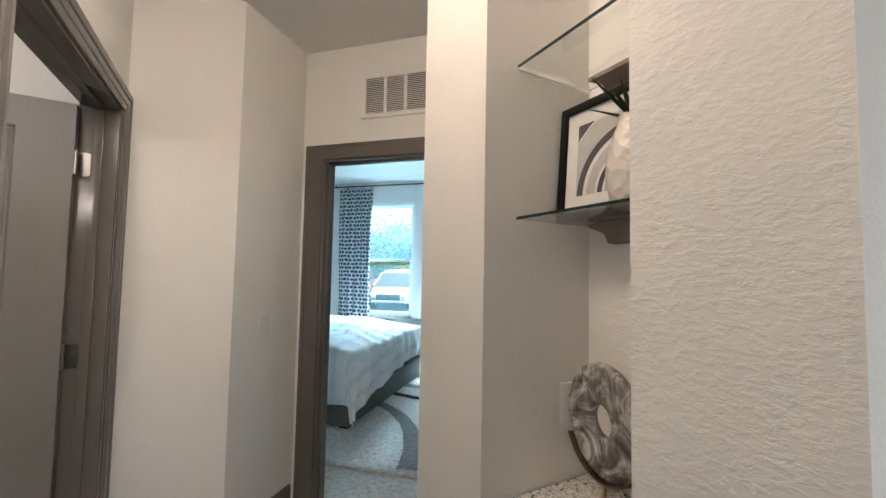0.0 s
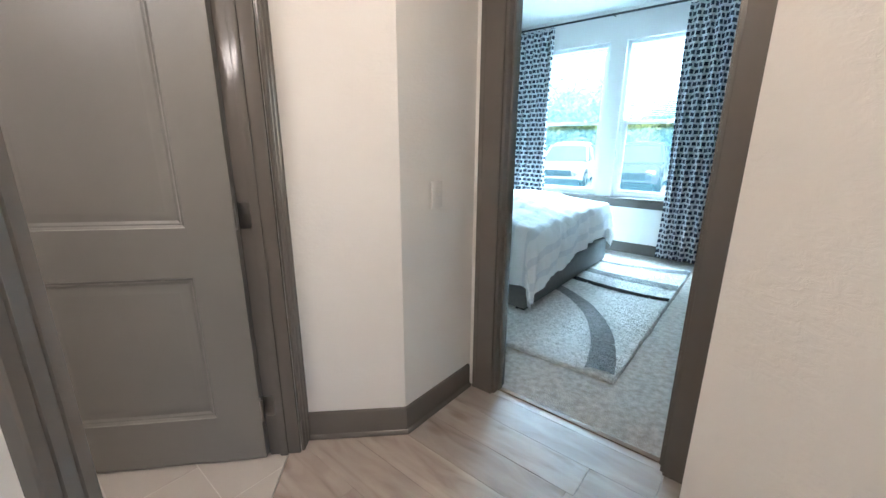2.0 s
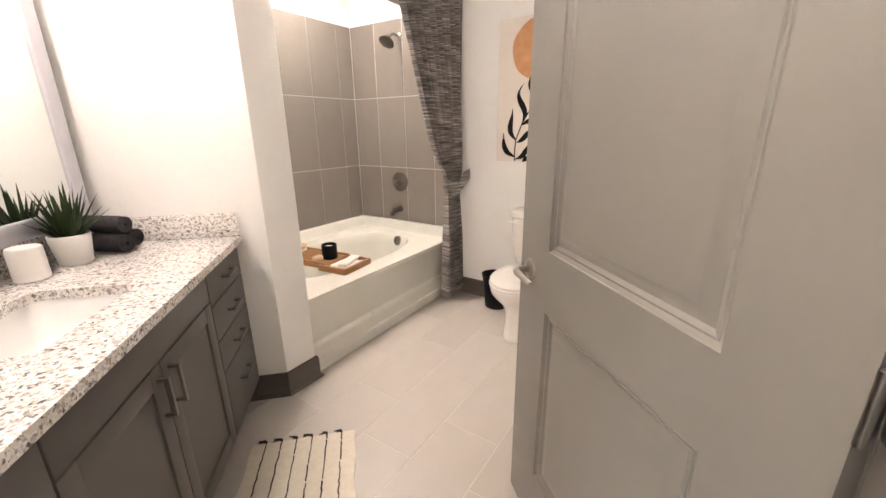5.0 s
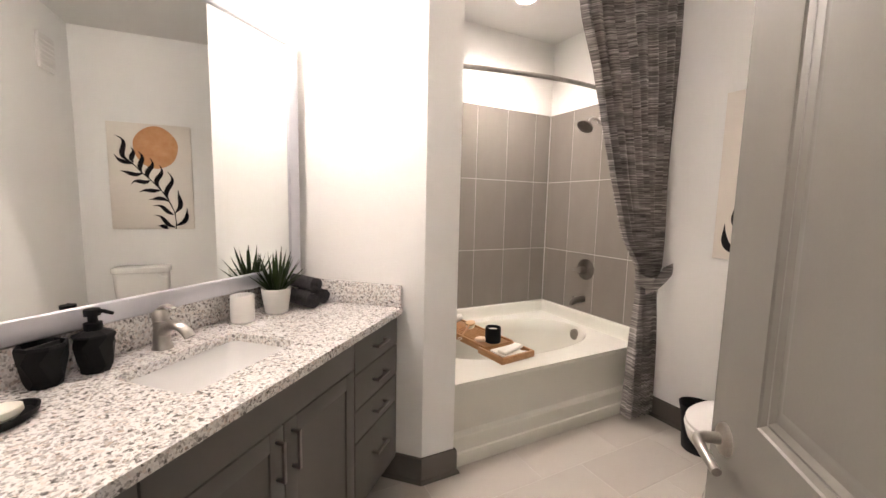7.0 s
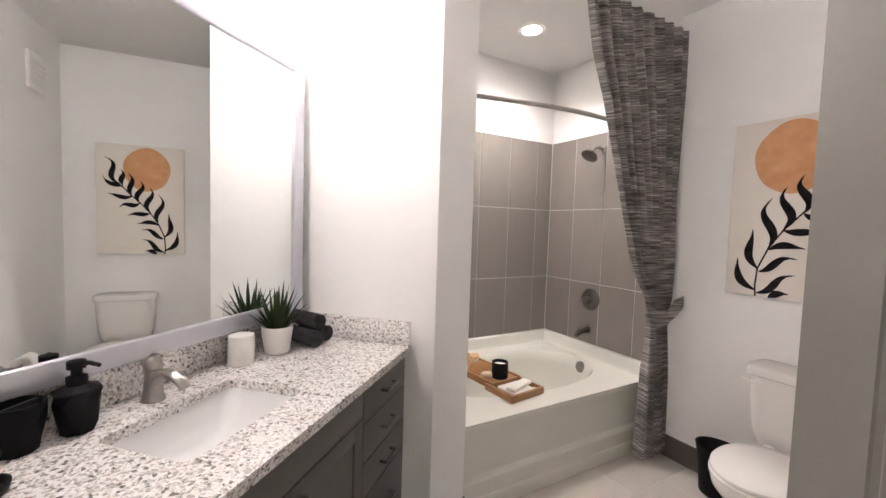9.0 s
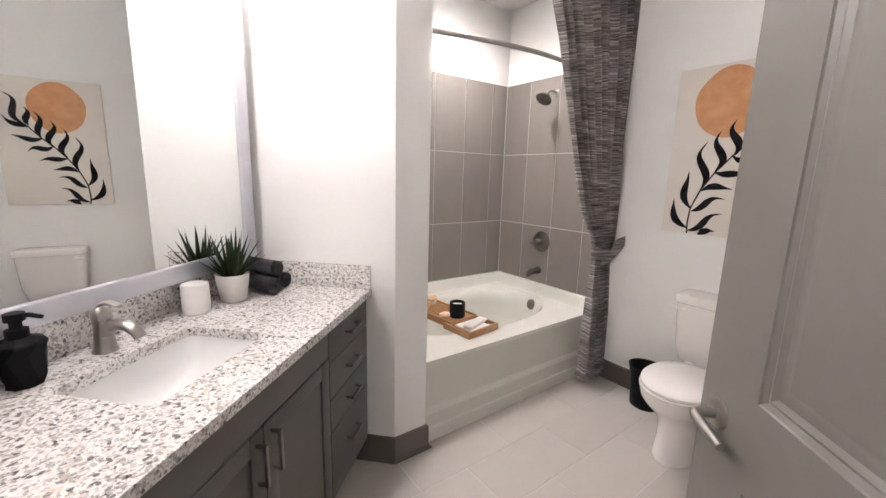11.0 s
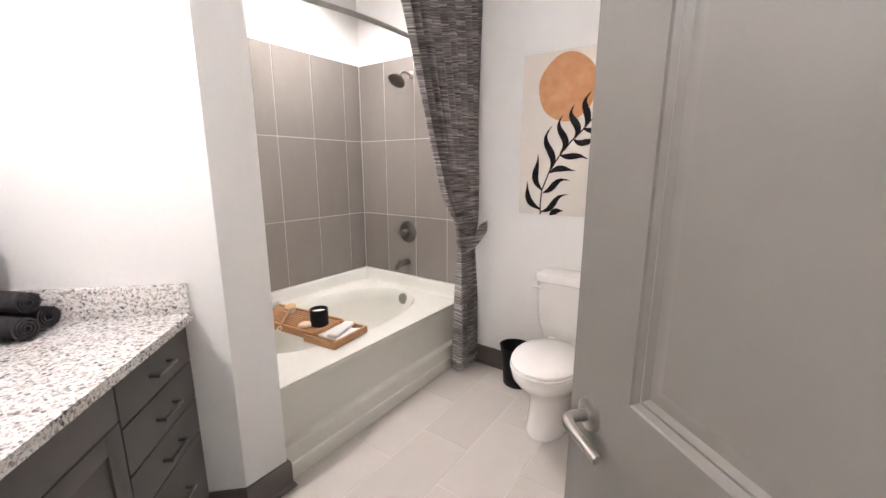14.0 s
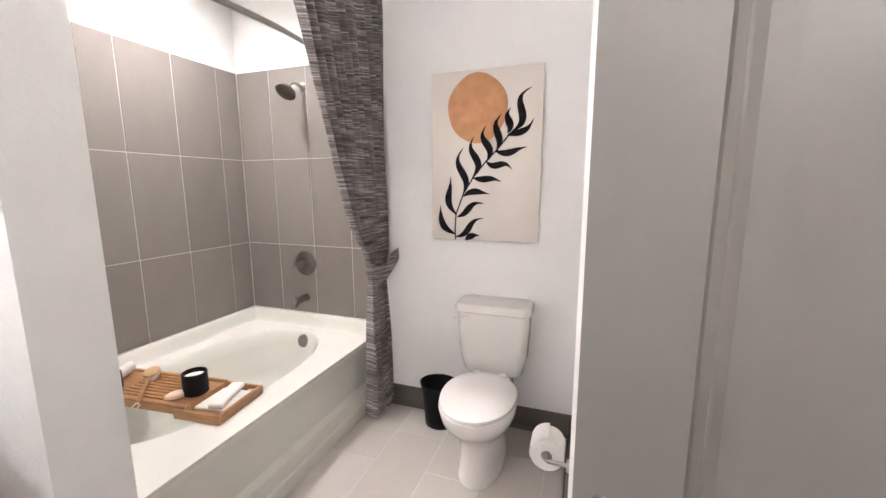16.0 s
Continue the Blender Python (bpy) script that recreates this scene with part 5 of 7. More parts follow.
lever_set(door, DW - 0.07, 0.945, 0.0, 1)
lever_set(door, DW - 0.07, 0.945, -DT, -1)
bm = bmesh.new()
box(bm, (DW - 0.0005, -DT / 2 - 0.012, 0.90), (DW + 0.0015, -DT / 2 + 0.012, 0.99), 0.0005, 1)
part("latch_plate", bm, M["nickel"], door, "nickel latch plate")
for z in (0.24, 1.07, 1.87):      # hinges: knuckle, leaf on the door edge
    bm = bmesh.new()
    tube(bm, [(-0.008, 0.004, z - 0.05), (-0.008, 0.004, z + 0.05)], 0.0065, 12)
    tube(bm, [(-0.008, 0.004, z + 0.05), (-0.008, 0.004, z + 0.056)], [0.004, 0.002], 10)
    box(bm, (-0.003, -0.03, z - 0.05), (-0.0008, 0.002, z + 0.05), 0.0006, 1)
    part("hinge", bm, M["pull"], door, "nickel hinge")
    bm = bmesh.new()
    loft(bm, [[(q, a, b) for a, b, _ in rounded_rect(DOOR_IN + 0.002, DOOR_IN + 0.042, z - 0.038, z + 0.062, 0.011, 0)] for q in (JAMB_R + 0.0182, JAMB_R + 0.0202)])
    for dz in (-0.032, 0.0, 0.032):
        lathe(bm, [(0, 0.0012), (0.004, 0.001), (0.0045, 0), (0, 0)], 10, Matrix.Translation((JAMB_R + 0.0202, DOOR_IN + (0.022 if dz else 0.026), z + 0.012 + dz)) @ pose(0, 0, 0, 0, 90, 0))
    part("hinge_leaf", bm, M["pull"], f1, "nickel hinge leaf")

# bedroom door frame; local x along x, y along y
f2 = tagged(new("door_frame_bedroom"), "taupe painted door frame with flat casing", kind="structure")
hs = new("hall_casing")
hs.parent = f2
hs.location = (0, HALL_END, 0)
casing(hs, BD_L + 0.005, BD_R - 0.005, HEAD - 0.005, -1, clip_left=B_X + 0.002, clip_right=S_X - 0.002, extra=0.03, mould=FLAT)
bs = new("bedroom_casing")
bs.parent = f2
bs.location = (0, HALL_END + 0.115, 0)
casing(bs, BD_L + 0.005, BD_R - 0.005, HEAD - 0.005, 1, mould=FLAT)
jambs(f2, BD_L, BD_R, HEAD, HALL_END + 0.002, HALL_END + 0.113, HALL_END + 0.04)
for z in (0.24, 1.07, 1.87):
    bm = bmesh.new()
    box(bm, (BD_R - 0.0202, HALL_END + 0.078, z - 0.05), (BD_R - 0.0182, HALL_END + 0.111, z + 0.05), 0.0006, 1)
    part("hinge_leaf", bm, M["bronze"], f2, "dark hinge leaf")
bm = bmesh.new()
box(bm, (BD_L + 0.0182, HALL_END + 0.08, 0.90), (BD_L + 0.0196, HALL_END + 0.105, 1.0), 0.0005, 1)
part("strike_plate", bm, M["bronze"], f2, "dark strike plate")
bm = bmesh.new()
box(bm, (BD_L + 0.018, HALL_END + 0.045, 0.0), (BD_R - 0.018, HALL_END + 0.075, 0.008), 0.004, 3)
part("threshold_strip", bm, mottled("brown_strip", (0.16, 0.10, 0.065), (0.22, 0.14, 0.09), 12, 0.4), f2, "narrow brown threshold strip")


# baseboards: a flat board, a rounded top edge and a shoe moulding
def baseboard(a, b, side, parent, h=0.135, cut_a=0.0, cut_b=0.0):
    """From plan point a to b; side = 1 puts the board to the left of the way from a to b."""
    a, b = Vector((*a, 0)), Vector((*b, 0))
    d = (b - a).normalized()
    n = Vector((-d.y, d.x, 0)) * side
    prof = [(0.0, 0.0), (0.027, 0.0), (0.0265, 0.008), (0.022, 0.016), (0.015, 0.021), (0.0145, h - 0.012), (0.010, h - 0.002), (0.006, h), (0.0, h)]
    bm = bmesh.new()
    rings = []
    for p, cut, s in ((a, cut_a, 1), (b, cut_b, -1)):
        rings.append([tuple(p + n * t + d * s * cut * t + Vector((0, 0, z))) for t, z in prof])
    loft(bm, rings)
    part("board", bm, M["trim"], parent, angle=30)


bh = tagged(new("baseboard_hall"), "taupe painted baseboard with shoe moulding", kind="structure")
T45 = math.tan(radians(22.5))
a_in = pq(DOOR_OUT + 0.022, WALL_AB)
baseboard(a_in, b_corner, -1, bh, cut_b=-T45)
baseboard(b_corner, (B_X, HALL_END - 0.022), -1, bh, cut_a=-T45)
s1 = (S_X, NICHE_P / D - S_X)
baseboard((S_X, HALL_END - 0.022), s1, -1, bh, cut_b=-T45)
baseboard(s1, pq(NICHE_P, NICHE_L), -1, bh, cut_a=-T45)
baseboard(pq(NICHE_P, NICHE_R), pq(NICHE_P, 0.075), -1, bh)
baseboard(pq(DOOR_OUT, 2.6), pq(DOOR_OUT, JAMB_L + CW), -1, bh)
bb = tagged(new("baseboard_bath"), "taupe painted baseboard with shoe moulding", kind="structure")
w0, w1 = (WING / D - WING_Y, WING_Y), (WING_X, WING_Y)
baseboard(pq(WING, CAB_F + 0.075), w0, -1, bb, cut_b=-T45)
baseboard(w0, w1, -1, bb, cut_a=-T45, cut_b=-1)
baseboard(w1, (WING_X, TUB_F + 0.006), -1, bb, cut_a=-1)
baseboard((PAINT_WALL, -0.60), (PAINT_WALL, NORTH), -1, bb, cut_a=0, cut_b=1)
n1 = pq(NORTH / D + WALL_AB, WALL_AB)
baseboard((PAINT_WALL, NORTH), n1, -1, bb, cut_a=1)
baseboard(n1, pq(DOOR_IN - 0.022, WALL_AB), -1, bb)
bd = tagged(new("baseboard_bedroom"), "taupe painted baseboard", kind="structure")
baseboard((0.92, WINDOW_WALL), (-4.3, WINDOW_WALL), 1, bd)
baseboard((-4.3, WINDOW_WALL), (-4.3, HALL_END + 0.115), 1, bd)
baseboard((0.92, HALL_END + 0.115), (0.92, WINDOW_WALL), 1, bd)


# == hall things ==
M["plate"] = mottled("aged_white_plastic", (0.70, 0.68, 0.65), (0.73, 0.71, 0.68), 5, 0.4)


def wall_plate(name, m, label, category, screw=False):
    """A plate with its face to local -y."""
    ob = thing(name, m, label, category)
    bm = bmesh.new()
    box(bm, (-0.037, -0.009, -0.06), (0.037, 0, 0.06), 0.003, 3)
    part("plate", bm, M["plate"], ob)
    return ob


sw = wall_plate("light_switch", pose(B_X + 0.0065, 2.027, 1.122, 0, 0, 90), "white toggle light switch on the wall", "switch")
bm = bmesh.new()
box(bm, (-0.006, -0.009, -0.013), (0.006, -0.005, 0.013), 0.001)
box(bm, (-0.0045, -0.02, -0.001), (0.0045, -0.006, 0.011), 0.002)
part("toggle", bm, M["white_plastic"], sw)
for z in (-0.045, 0.045):
    bm = bmesh.new()
    lathe(bm, [(0, 0.0015), (0.003, 0.001), (0.0035, 0), (0, 0)], 10, Matrix.Translation((0, -0.006, z)) @ pose(0, 0, 0, 90, 0, 0))
    part("screw", bm, M["white_plastic"], sw)

vent = thing("return_air_vent", pose(-0.435, HALL_END, 2.524), "white three-bay return air grille over the door", "vent")
bm = bmesh.new()
VW, VH = 0.225, 0.14
for lo, hi in (((-VW, -0.012, -VH), (VW, 0, -VH + 0.03)), ((-VW, -0.012, VH - 0.03), (VW, 0, VH)), ((-VW, -0.012, -VH + 0.03), (-VW + 0.03, 0, VH - 0.03)), ((VW - 0.03, -0.012, -VH + 0.03), (VW, 0, VH - 0.03)), ((-0.076, -0.011, -VH + 0.03), (-0.056, 0, VH - 0.03)), ((0.056, -0.011, -VH + 0.03), (0.076, 0, VH - 0.03))):
    box(bm, lo, hi, 0.002)
part("frame", bm, M["white_plastic"], vent)
# no duct behind: a flat dark sheet carries the shade between slats
bm = bmesh.new()
box(bm, (-VW + 0.03, -0.002, -VH + 0.03), (VW - 0.03, -0.0005, VH - 0.03))
part("backing", bm, mottled("vent_shade", (0.1, 0.095, 0.09), (0.13, 0.125, 0.12), 8, 0.8), vent, "flat dark sheet painted as shade behind the slats")
slat_bm = bmesh.new()
box(slat_bm, (-0.058, -0.0007, -0.004), (0.058, 0.0007, 0.004))
slat_me = bpy.data.meshes.new("slat")
slat_bm.to_mesh(slat_me)
slat_bm.free()
slat_me.materials.append(M["white_plastic"])
for bay in (-0.135, 0.0, 0.135):
    for k in range(19):
        s_ = new("slat", slat_me)
        s_.parent = vent
        s_.matrix_local = pose(bay, -0.0065, -VH + 0.037 + 0.0113 * k, -35, 0, 0)

# unseen drum lamp, added over the walker to light the hall
hl = thing("hall_ceiling_light", Matrix.Translation(pq(0.48, -0.60, CEIL)), "unseen white drum light added to light the hall", "ceiling light")
bm = bmesh.new()
lathe(bm, [(0, 0), (0.165, 0), (0.165, -0.022), (0.15, -0.025), (0, -0.025)], 40)
part("base", bm, M["nickel"], hl)
bm = bmesh.new()
lathe(bm, [(0, -0.15), (0.12, -0.148), (0.14, -0.142), (0.148, -0.13), (0.148, -0.026), (0, -0.026)], 36)
part("dome", bm, M["dome"], hl, "lit white glass dome")

# == niche ==
NM = (NICHE_L + NICHE_R) / 2
NWID = NICHE_R - NICHE_L
ng = thing("niche_counter", pqm(NICHE_P, NM, 0.82), "speckled granite slab set into the niche", "counter")
bm = bmesh.new()
box(bm, (-NWID / 2 + 0.001, 0.028, 0), (NWID / 2 - 0.001, NICHE_BACK - NICHE_P - 0.001, 0.032), 0.003)
part("slab", bm, M["granite"], ng)
bm = bmesh.new()
box(bm, (-NWID / 2 + 0.001, 0.05, -0.72), (NWID / 2 - 0.001, 0.068, -0.001), 0.001)
part("front_panel", bm, M["cabinet"], ng, "taupe panel under the slab")

M["glass"], gn, gl, gb = material("shelf_glass", (0.95, 0.98, 0.97), 0.02)
gb.inputs["Transmission Weight"].default_value = 1.0
gb.inputs["IOR"].default_value = 1.45
M["glass_edge"], *_ = material("glass_edge", (0.015, 0.03, 0.03), 0.15)
M["corbel"] = mottled("grey_brown_wood_trim", (0.165, 0.14, 0.115), (0.19, 0.16, 0.135), 6, 0.5, relief=0.1, stretch=(8, 1, 8))
for z in (1.612, 2.052):
    g = thing("glass_shelf", pqm(NICHE_P, NM, z), "clear glass shelf across the niche", "shelf", "niche shelves")
    bm = bmesh.new()
    box(bm, (-NWID / 2 + 0.002, 0.1105, 0), (NWID / 2 - 0.002, NICHE_BACK - NICHE_P - 0.002, 0.008), 0.0)
    pane = part("pane", bm, M["glass"], g)
    pane.visible_shadow = False
    bm = bmesh.new()
    box(bm, (-NWID / 2 + 0.002, 0.108, 0.0), (NWID / 2 - 0.002, 0.110, 0.008), 0.0)
    part("front_edge", bm, M["glass_edge"], g, "dark glass edge")
    c_ = thing("shelf_corbel", pqm(NICHE_BACK, NM, z - 0.002), "moulded taupe wooden ledge under the glass", "ledge", "niche ledges")
    bm = bmesh.new()
    prof = [(0.0, 0.0), (-0.075, 0.0), (-0.075, -0.012), (-0.066, -0.02), (-0.05, -0.028), (-0.036, -0.04), (-0.03, -0.055), (-0.0, -0.058)]
    loft(bm, [[(s * (0.125 + (0.03 if k in (1, 2) else 0.0)), y - 0.001, zz) for k, (y, zz) in enumerate(prof)] for s in (-1, 1)])
    part("moulding", bm, M["corbel"], c_, angle=25)
    bm = bmesh.new()
    box(bm, (-NWID / 2 + 0.001, 0.108 - (NICHE_BACK - NICHE_P), -0.0045), (-NWID / 2 + 0.009, 0.0, -0.0005))
    part("side_cleat", bm, M["white_plastic"], c_, "thin white cleat")

# framed abstract print leaning on the lower shelf
fr = thing("framed_print", pqm(1.375, -0.488, 1.6205) @ pose(0, 0, 0, -4, 0, 0), "black framed abstract print leaning on the shelf", "picture")
FW2, FH2 = 0.148, 0.335
M["mount"] = mottled("white_mount", (0.66, 0.65, 0.62), (0.69, 0.68, 0.65), 6, 0.8)
for nm, lo, hi in (("frame_side", (-FW2, -0.02, 0), (-FW2 + 0.022, 0, FH2)), ("frame_side", (FW2 - 0.022, -0.02, 0), (FW2, 0, FH2)), ("frame_rail", (-FW2 + 0.022, -0.02, 0), (FW2 - 0.022, 0, 0.022)), ("frame_rail", (-FW2 + 0.022, -0.02, FH2 - 0.022), (FW2 - 0.022, 0, FH2))):
    bm = bmesh.new()
    box(bm, lo, hi, 0.002)
    part(nm, bm, M["black"], fr)
bm = bmesh.new()
box(bm, (-FW2 + 0.022, -0.008, 0.022), (FW2 - 0.022, -0.003, FH2 - 0.022))
part("mount", bm, M["mount"], fr, "white mount board")
M["print_grey"] = mottled("print_grey", (0.40, 0.38, 0.37), (0.52, 0.5, 0.48), 14, 0.8)
M["print_dark"] = mottled("print_dark", (0.06, 0.05, 0.055), (0.1, 0.085, 0.09), 14, 0.8)
bm = bmesh.new()
box(bm, (-0.085, -0.0088, 0.062), (0.085, -0.0082, 0.27))
part("print_ground", bm, M["mount"], fr)
for k, (r, w, mt) in enumerate(((0.29, 0.05, "print_dark"), (0.235, 0.06, "print_grey"), (0.175, 0.022, "print_dark"), (0.14, 0.03, "print_grey"), (0.1, 0.016, "print_dark"), (0.075, 0.02, "print_grey"), (0.05, 0.012, "print_dark"))):
    bm = bmesh.new()
    pts_o, pts_i = [], []
    for i in range(25):
        a = radians(90 + 90 * i / 24)
        for rr, acc in ((r, pts_o), (r - w, pts_i)):
            x, z = 0.085 + rr * math.cos(a) * 0.95, 0.062 + rr * math.sin(a)
            acc.append((min(max(x, -0.085), 0.085), min(max(z, 0.062), 0.27)))
    flat_shape(bm, pts_o + pts_i[::-1], -0.0089 - 0.0001 * k, -0.0093 - 0.0001 * k)
    part("print_band", bm, M[mt], fr)

pl = thing("spiky_plant", pqm(1.30, -0.335, 1.62), "dark green spiky plant in a white hammered vase", "plant")
M["hammered"], hn, hl_, hb = material("hammered_pearl", (0.72, 0.66, 0.6), 0.25)
hv = hn.new("ShaderNodeTexVoronoi")
hv.inputs["Scale"].default_value = 42
htc = hn.new("ShaderNodeTexCoord")
hl_.new(htc.outputs["Object"], hv.inputs["Vector"])
bump(hn, hl_, hb, hv.outputs["Distance"], 0.9, 0.006)
bm = bmesh.new()
lathe(bm, [(0, 0), (0.042, 0), (0.052, 0.01), (0.062, 0.06), (0.06, 0.11), (0.046, 0.16), (0.034, 0.19), (0.034, 0.205), (0.028, 0.205), (0.028, 0.18), (0, 0.17)], 32)
part("vase", bm, M["hammered"], pl, "pearly hammered vase")
rng = random.Random(3)
for k in range(16):
    a = 2 * math.pi * k / 16 + rng.uniform(-0.2, 0.2)
    t = rng.uniform(0.5, 1.35)
    bm = bmesh.new()
    blade(bm, (0.008 * math.cos(a), 0.008 * math.sin(a), 0.2), (math.sin(t) * math.cos(a), math.sin(t) * math.sin(a), math.cos(t)), rng.uniform(0.08, 0.13), 0.009, 0.01, 0.003)
    part("leaf", bm, M["leaf"], pl)

M["marble"], mn, ml, mb = material("grey_marble", (0.5, 0.48, 0.47), 0.25)
mt_ = noise_tex(mn, ml, 9, 5, 0.6, (1, 1, 1), dist=2.2)
mr = ramp(mn, ml, mt_.outputs["Fac"], [(0.36, (0.075, 0.062, 0.055)), (0.48, (0.2, 0.18, 0.165)), (0.56, (0.42, 0.4, 0.38)), (0.66, (0.66, 0.64, 0.62))])
ml.new(mr.outputs["Color"], mb.inputs["Base Color"])
M["brass"] = mottled("aged_brass", (0.27, 0.2, 0.12), (0.33, 0.25, 0.15), 20, 0.35, 1.0)
rs = thing("ring_sculpture", pqm(1.325, -0.440, 0.852, -14), "grey marbled ring on a thin brass stand", "sculpture")
bm = bmesh.new()
n_, m_ = 56, 14
rr = []
for i in range(n_):
    a = 2 * math.pi * i / n_
    rr.append([bm.verts.new(((0.087 + 0.05 * math.copysign(abs(math.cos(b)) ** 0.5, math.cos(b))) * math.cos(a), 0.017 * math.copysign(abs(math.sin(b)) ** 0.6, math.sin(b)), 0.255 + (0.087 + 0.05 * math.copysign(abs(math.cos(b)) ** 0.5, math.cos(b))) * math.sin(a))) for b in (2 * math.pi * j / m_ for j in range(m_))])
for i in range(n_):
    for j in range(m_):
        bm.faces.new((rr[i][j], rr[(i + 1) % n_][j], rr[(i + 1) % n_][(j + 1) % m_], rr[i][(j + 1) % m_]))
part("ring", bm, M["marble"], rs, "grey and white marbled ring", angle=50)
bm = bmesh.new()
loft(bm, [[(r * math.cos(a), y, 0.255 + r * math.sin(a)) for r, y in ((0.139, -0.021), (0.144, -0.021), (0.144, 0.021), (0.139, 0.021))] for a in (radians(200 + 130 * k / 26 + 10) for k in range(27))])
part("cradle", bm, M["brass"], rs, "curved brass cradle")
bm = bmesh.new()
tube(bm, [(0, 0, 0.008), (0, 0, 0.113)], 0.0055, 12)
box(bm, (-0.07, -0.04, 0), (0.07, 0.04, 0.01), 0.002)
part("stand", bm, M["brass"], rs, "brass stand")

ou = wall_plate("wall_outlet", Matrix.Translation(pq(1.418, NICHE_L, 1.078)) @ pose(0, 0, 0, 0, 0, 45), "white power outlet on the niche side wall", "outlet")
for z in (-0.021, 0.021):
    bm = bmesh.new()
    box(bm, (-0.016, -0.0085, z - 0.014), (0.016, -0.005, z + 0.014), 0.003)
    part("receptacle", bm, M["white_plastic"], ou)
    for x in (-0.006, 0.006):
        # solid dark bars on the face, painted as the shade inside the slots
        bm = bmesh.new()
        box(bm, (x - 0.0013, -0.0092, z - 0.004), (x + 0.0013, -0.0084, z + 0.006))
        part("slot", bm, M["recess_shade"], ou, "slot with its shade painted dark")


# == bedroom ==
M["carpet"] = mottled("grey_beige_carpet", (0.33, 0.285, 0.245), (0.57, 0.51, 0.45), 26, 1.0, relief=1.0, fine=170, distance=0.012, spec=0.1, detail=8)
M["duvet"], dn, dl_, db = material("striped_white_duvet", (0.78, 0.77, 0.76), 0.85, 0, 0.2)
duv = dn.new("ShaderNodeUVMap")
dsep = dn.new("ShaderNodeSeparateXYZ")
dl_.new(duv.outputs["UV"], dsep.inputs["Vector"])
dw = dn.new("ShaderNodeMath")
dw.operation = "SINE"
dm = dn.new("ShaderNodeMath")
dm.operation = "MULTIPLY"
dm.inputs[1].default_value = 2 * math.pi / 0.17
dl_.new(dsep.outputs["X"], dm.inputs[0])
dl_.new(dm.outputs[0], dw.inputs[0])
dr_ = ramp(dn, dl_, dw.outputs[0], [(0.44, (0.82, 0.81, 0.80)), (0.56, (0.71, 0.715, 0.725))])
dl_.new(dr_.outputs["Color"], db.inputs["Base Color"])
dfn = noise_tex(dn, dl_, 6, 5, 0.6)
bump(dn, dl_, db, dfn.outputs["Fac"], 0.8, 0.03)
M["upholstery"] = mottled("grey_upholstery", (0.13, 0.125, 0.12), (0.165, 0.158, 0.15), 30, 0.9, relief=0.5, fine=300)
M["shag"] = mottled("white_shag", (0.50, 0.47, 0.43), (0.84, 0.81, 0.77), 34, 1.0, relief=1.0, fine=75, distance=0.03, spec=0.1, detail=8)
M["shag_grey"] = mottled("grey_shag", (0.16, 0.155, 0.15), (0.30, 0.29, 0.28), 40, 1.0, relief=1.0, fine=75, distance=0.03, spec=0.1)
M["shag_black"] = mottled("black_shag", (0.012, 0.012, 0.012), (0.035, 0.034, 0.033), 40, 1.0, relief=1.0, fine=75, distance=0.03, spec=0.1)

bm = bmesh.new()
prism(bm, [(-4.3, HALL_END + 0.06), (0.92, HALL_END + 0.06), (0.92, WINDOW_WALL), (-4.3, WINDOW_WALL)], -0.013, 0.004)
setting("carpet", bm, M["carpet"], "grey beige cut pile carpet")

rug = thing("shag_rug", pose(-1.16, 4.16, 0.0045), "white shag rug with grey arcs and a black band", "rug")
RX, RY = 0.74, 1.32


def pile(bm, x0, x1, y0, y1, z, step, lift, inside=None):
    """A tufted sheet: a fine grid with uneven height and closed edges."""
    nx, ny = max(2, int((x1 - x0) / step)), max(2, int((y1 - y0) / step))
    g = {}
    for i in range(nx + 1):
        for j in range(ny + 1):
            x, y = x0 + (x1 - x0) * i / nx, y0 + (y1 - y0) * j / ny
            e = 0.0 if i in (0, nx) or j in (0, ny) else 1.0
            h = z * (0.25 + 0.75 * e) + e * lift * noise.noise(Vector((x * 30, y * 30, 3.1))) + e * lift * 0.6 * noise.noise(Vector((x * 70, y * 70, 8.0)))
            g[i, j] = bm.verts.new((x + 0.004 * noise.noise(Vector((y * 20, 1, 1))) * (1 - e), y + 0.006 * noise.noise(Vector((x * 20, 2, 2))) * (1 - e), h))
    for i in range(nx):
        for j in range(ny):
            bm.faces.new((g[i, j], g[i + 1, j], g[i + 1, j + 1], g[i, j + 1]))
    edge = [g[i, 0] for i in range(nx + 1)] + [g[nx, j] for j in range(1, ny + 1)] + [g[i, ny] for i in range(nx - 1, -1, -1)] + [g[0, j] for j in range(ny - 1, 0, -1)]
    low = [bm.verts.new((v.co.x, v.co.y, 0)) for v in edge]
    for k in range(len(edge)):
        j = (k + 1) % len(edge)
        bm.faces.new((edge[k], low[k], low[j], edge[j]))


bm = bmesh.new()
pile(bm, -RX, RX, -RY, RY, 0.022, 0.014, 0.012)
part("tufted_top", bm, M["shag"], rug, angle=80)


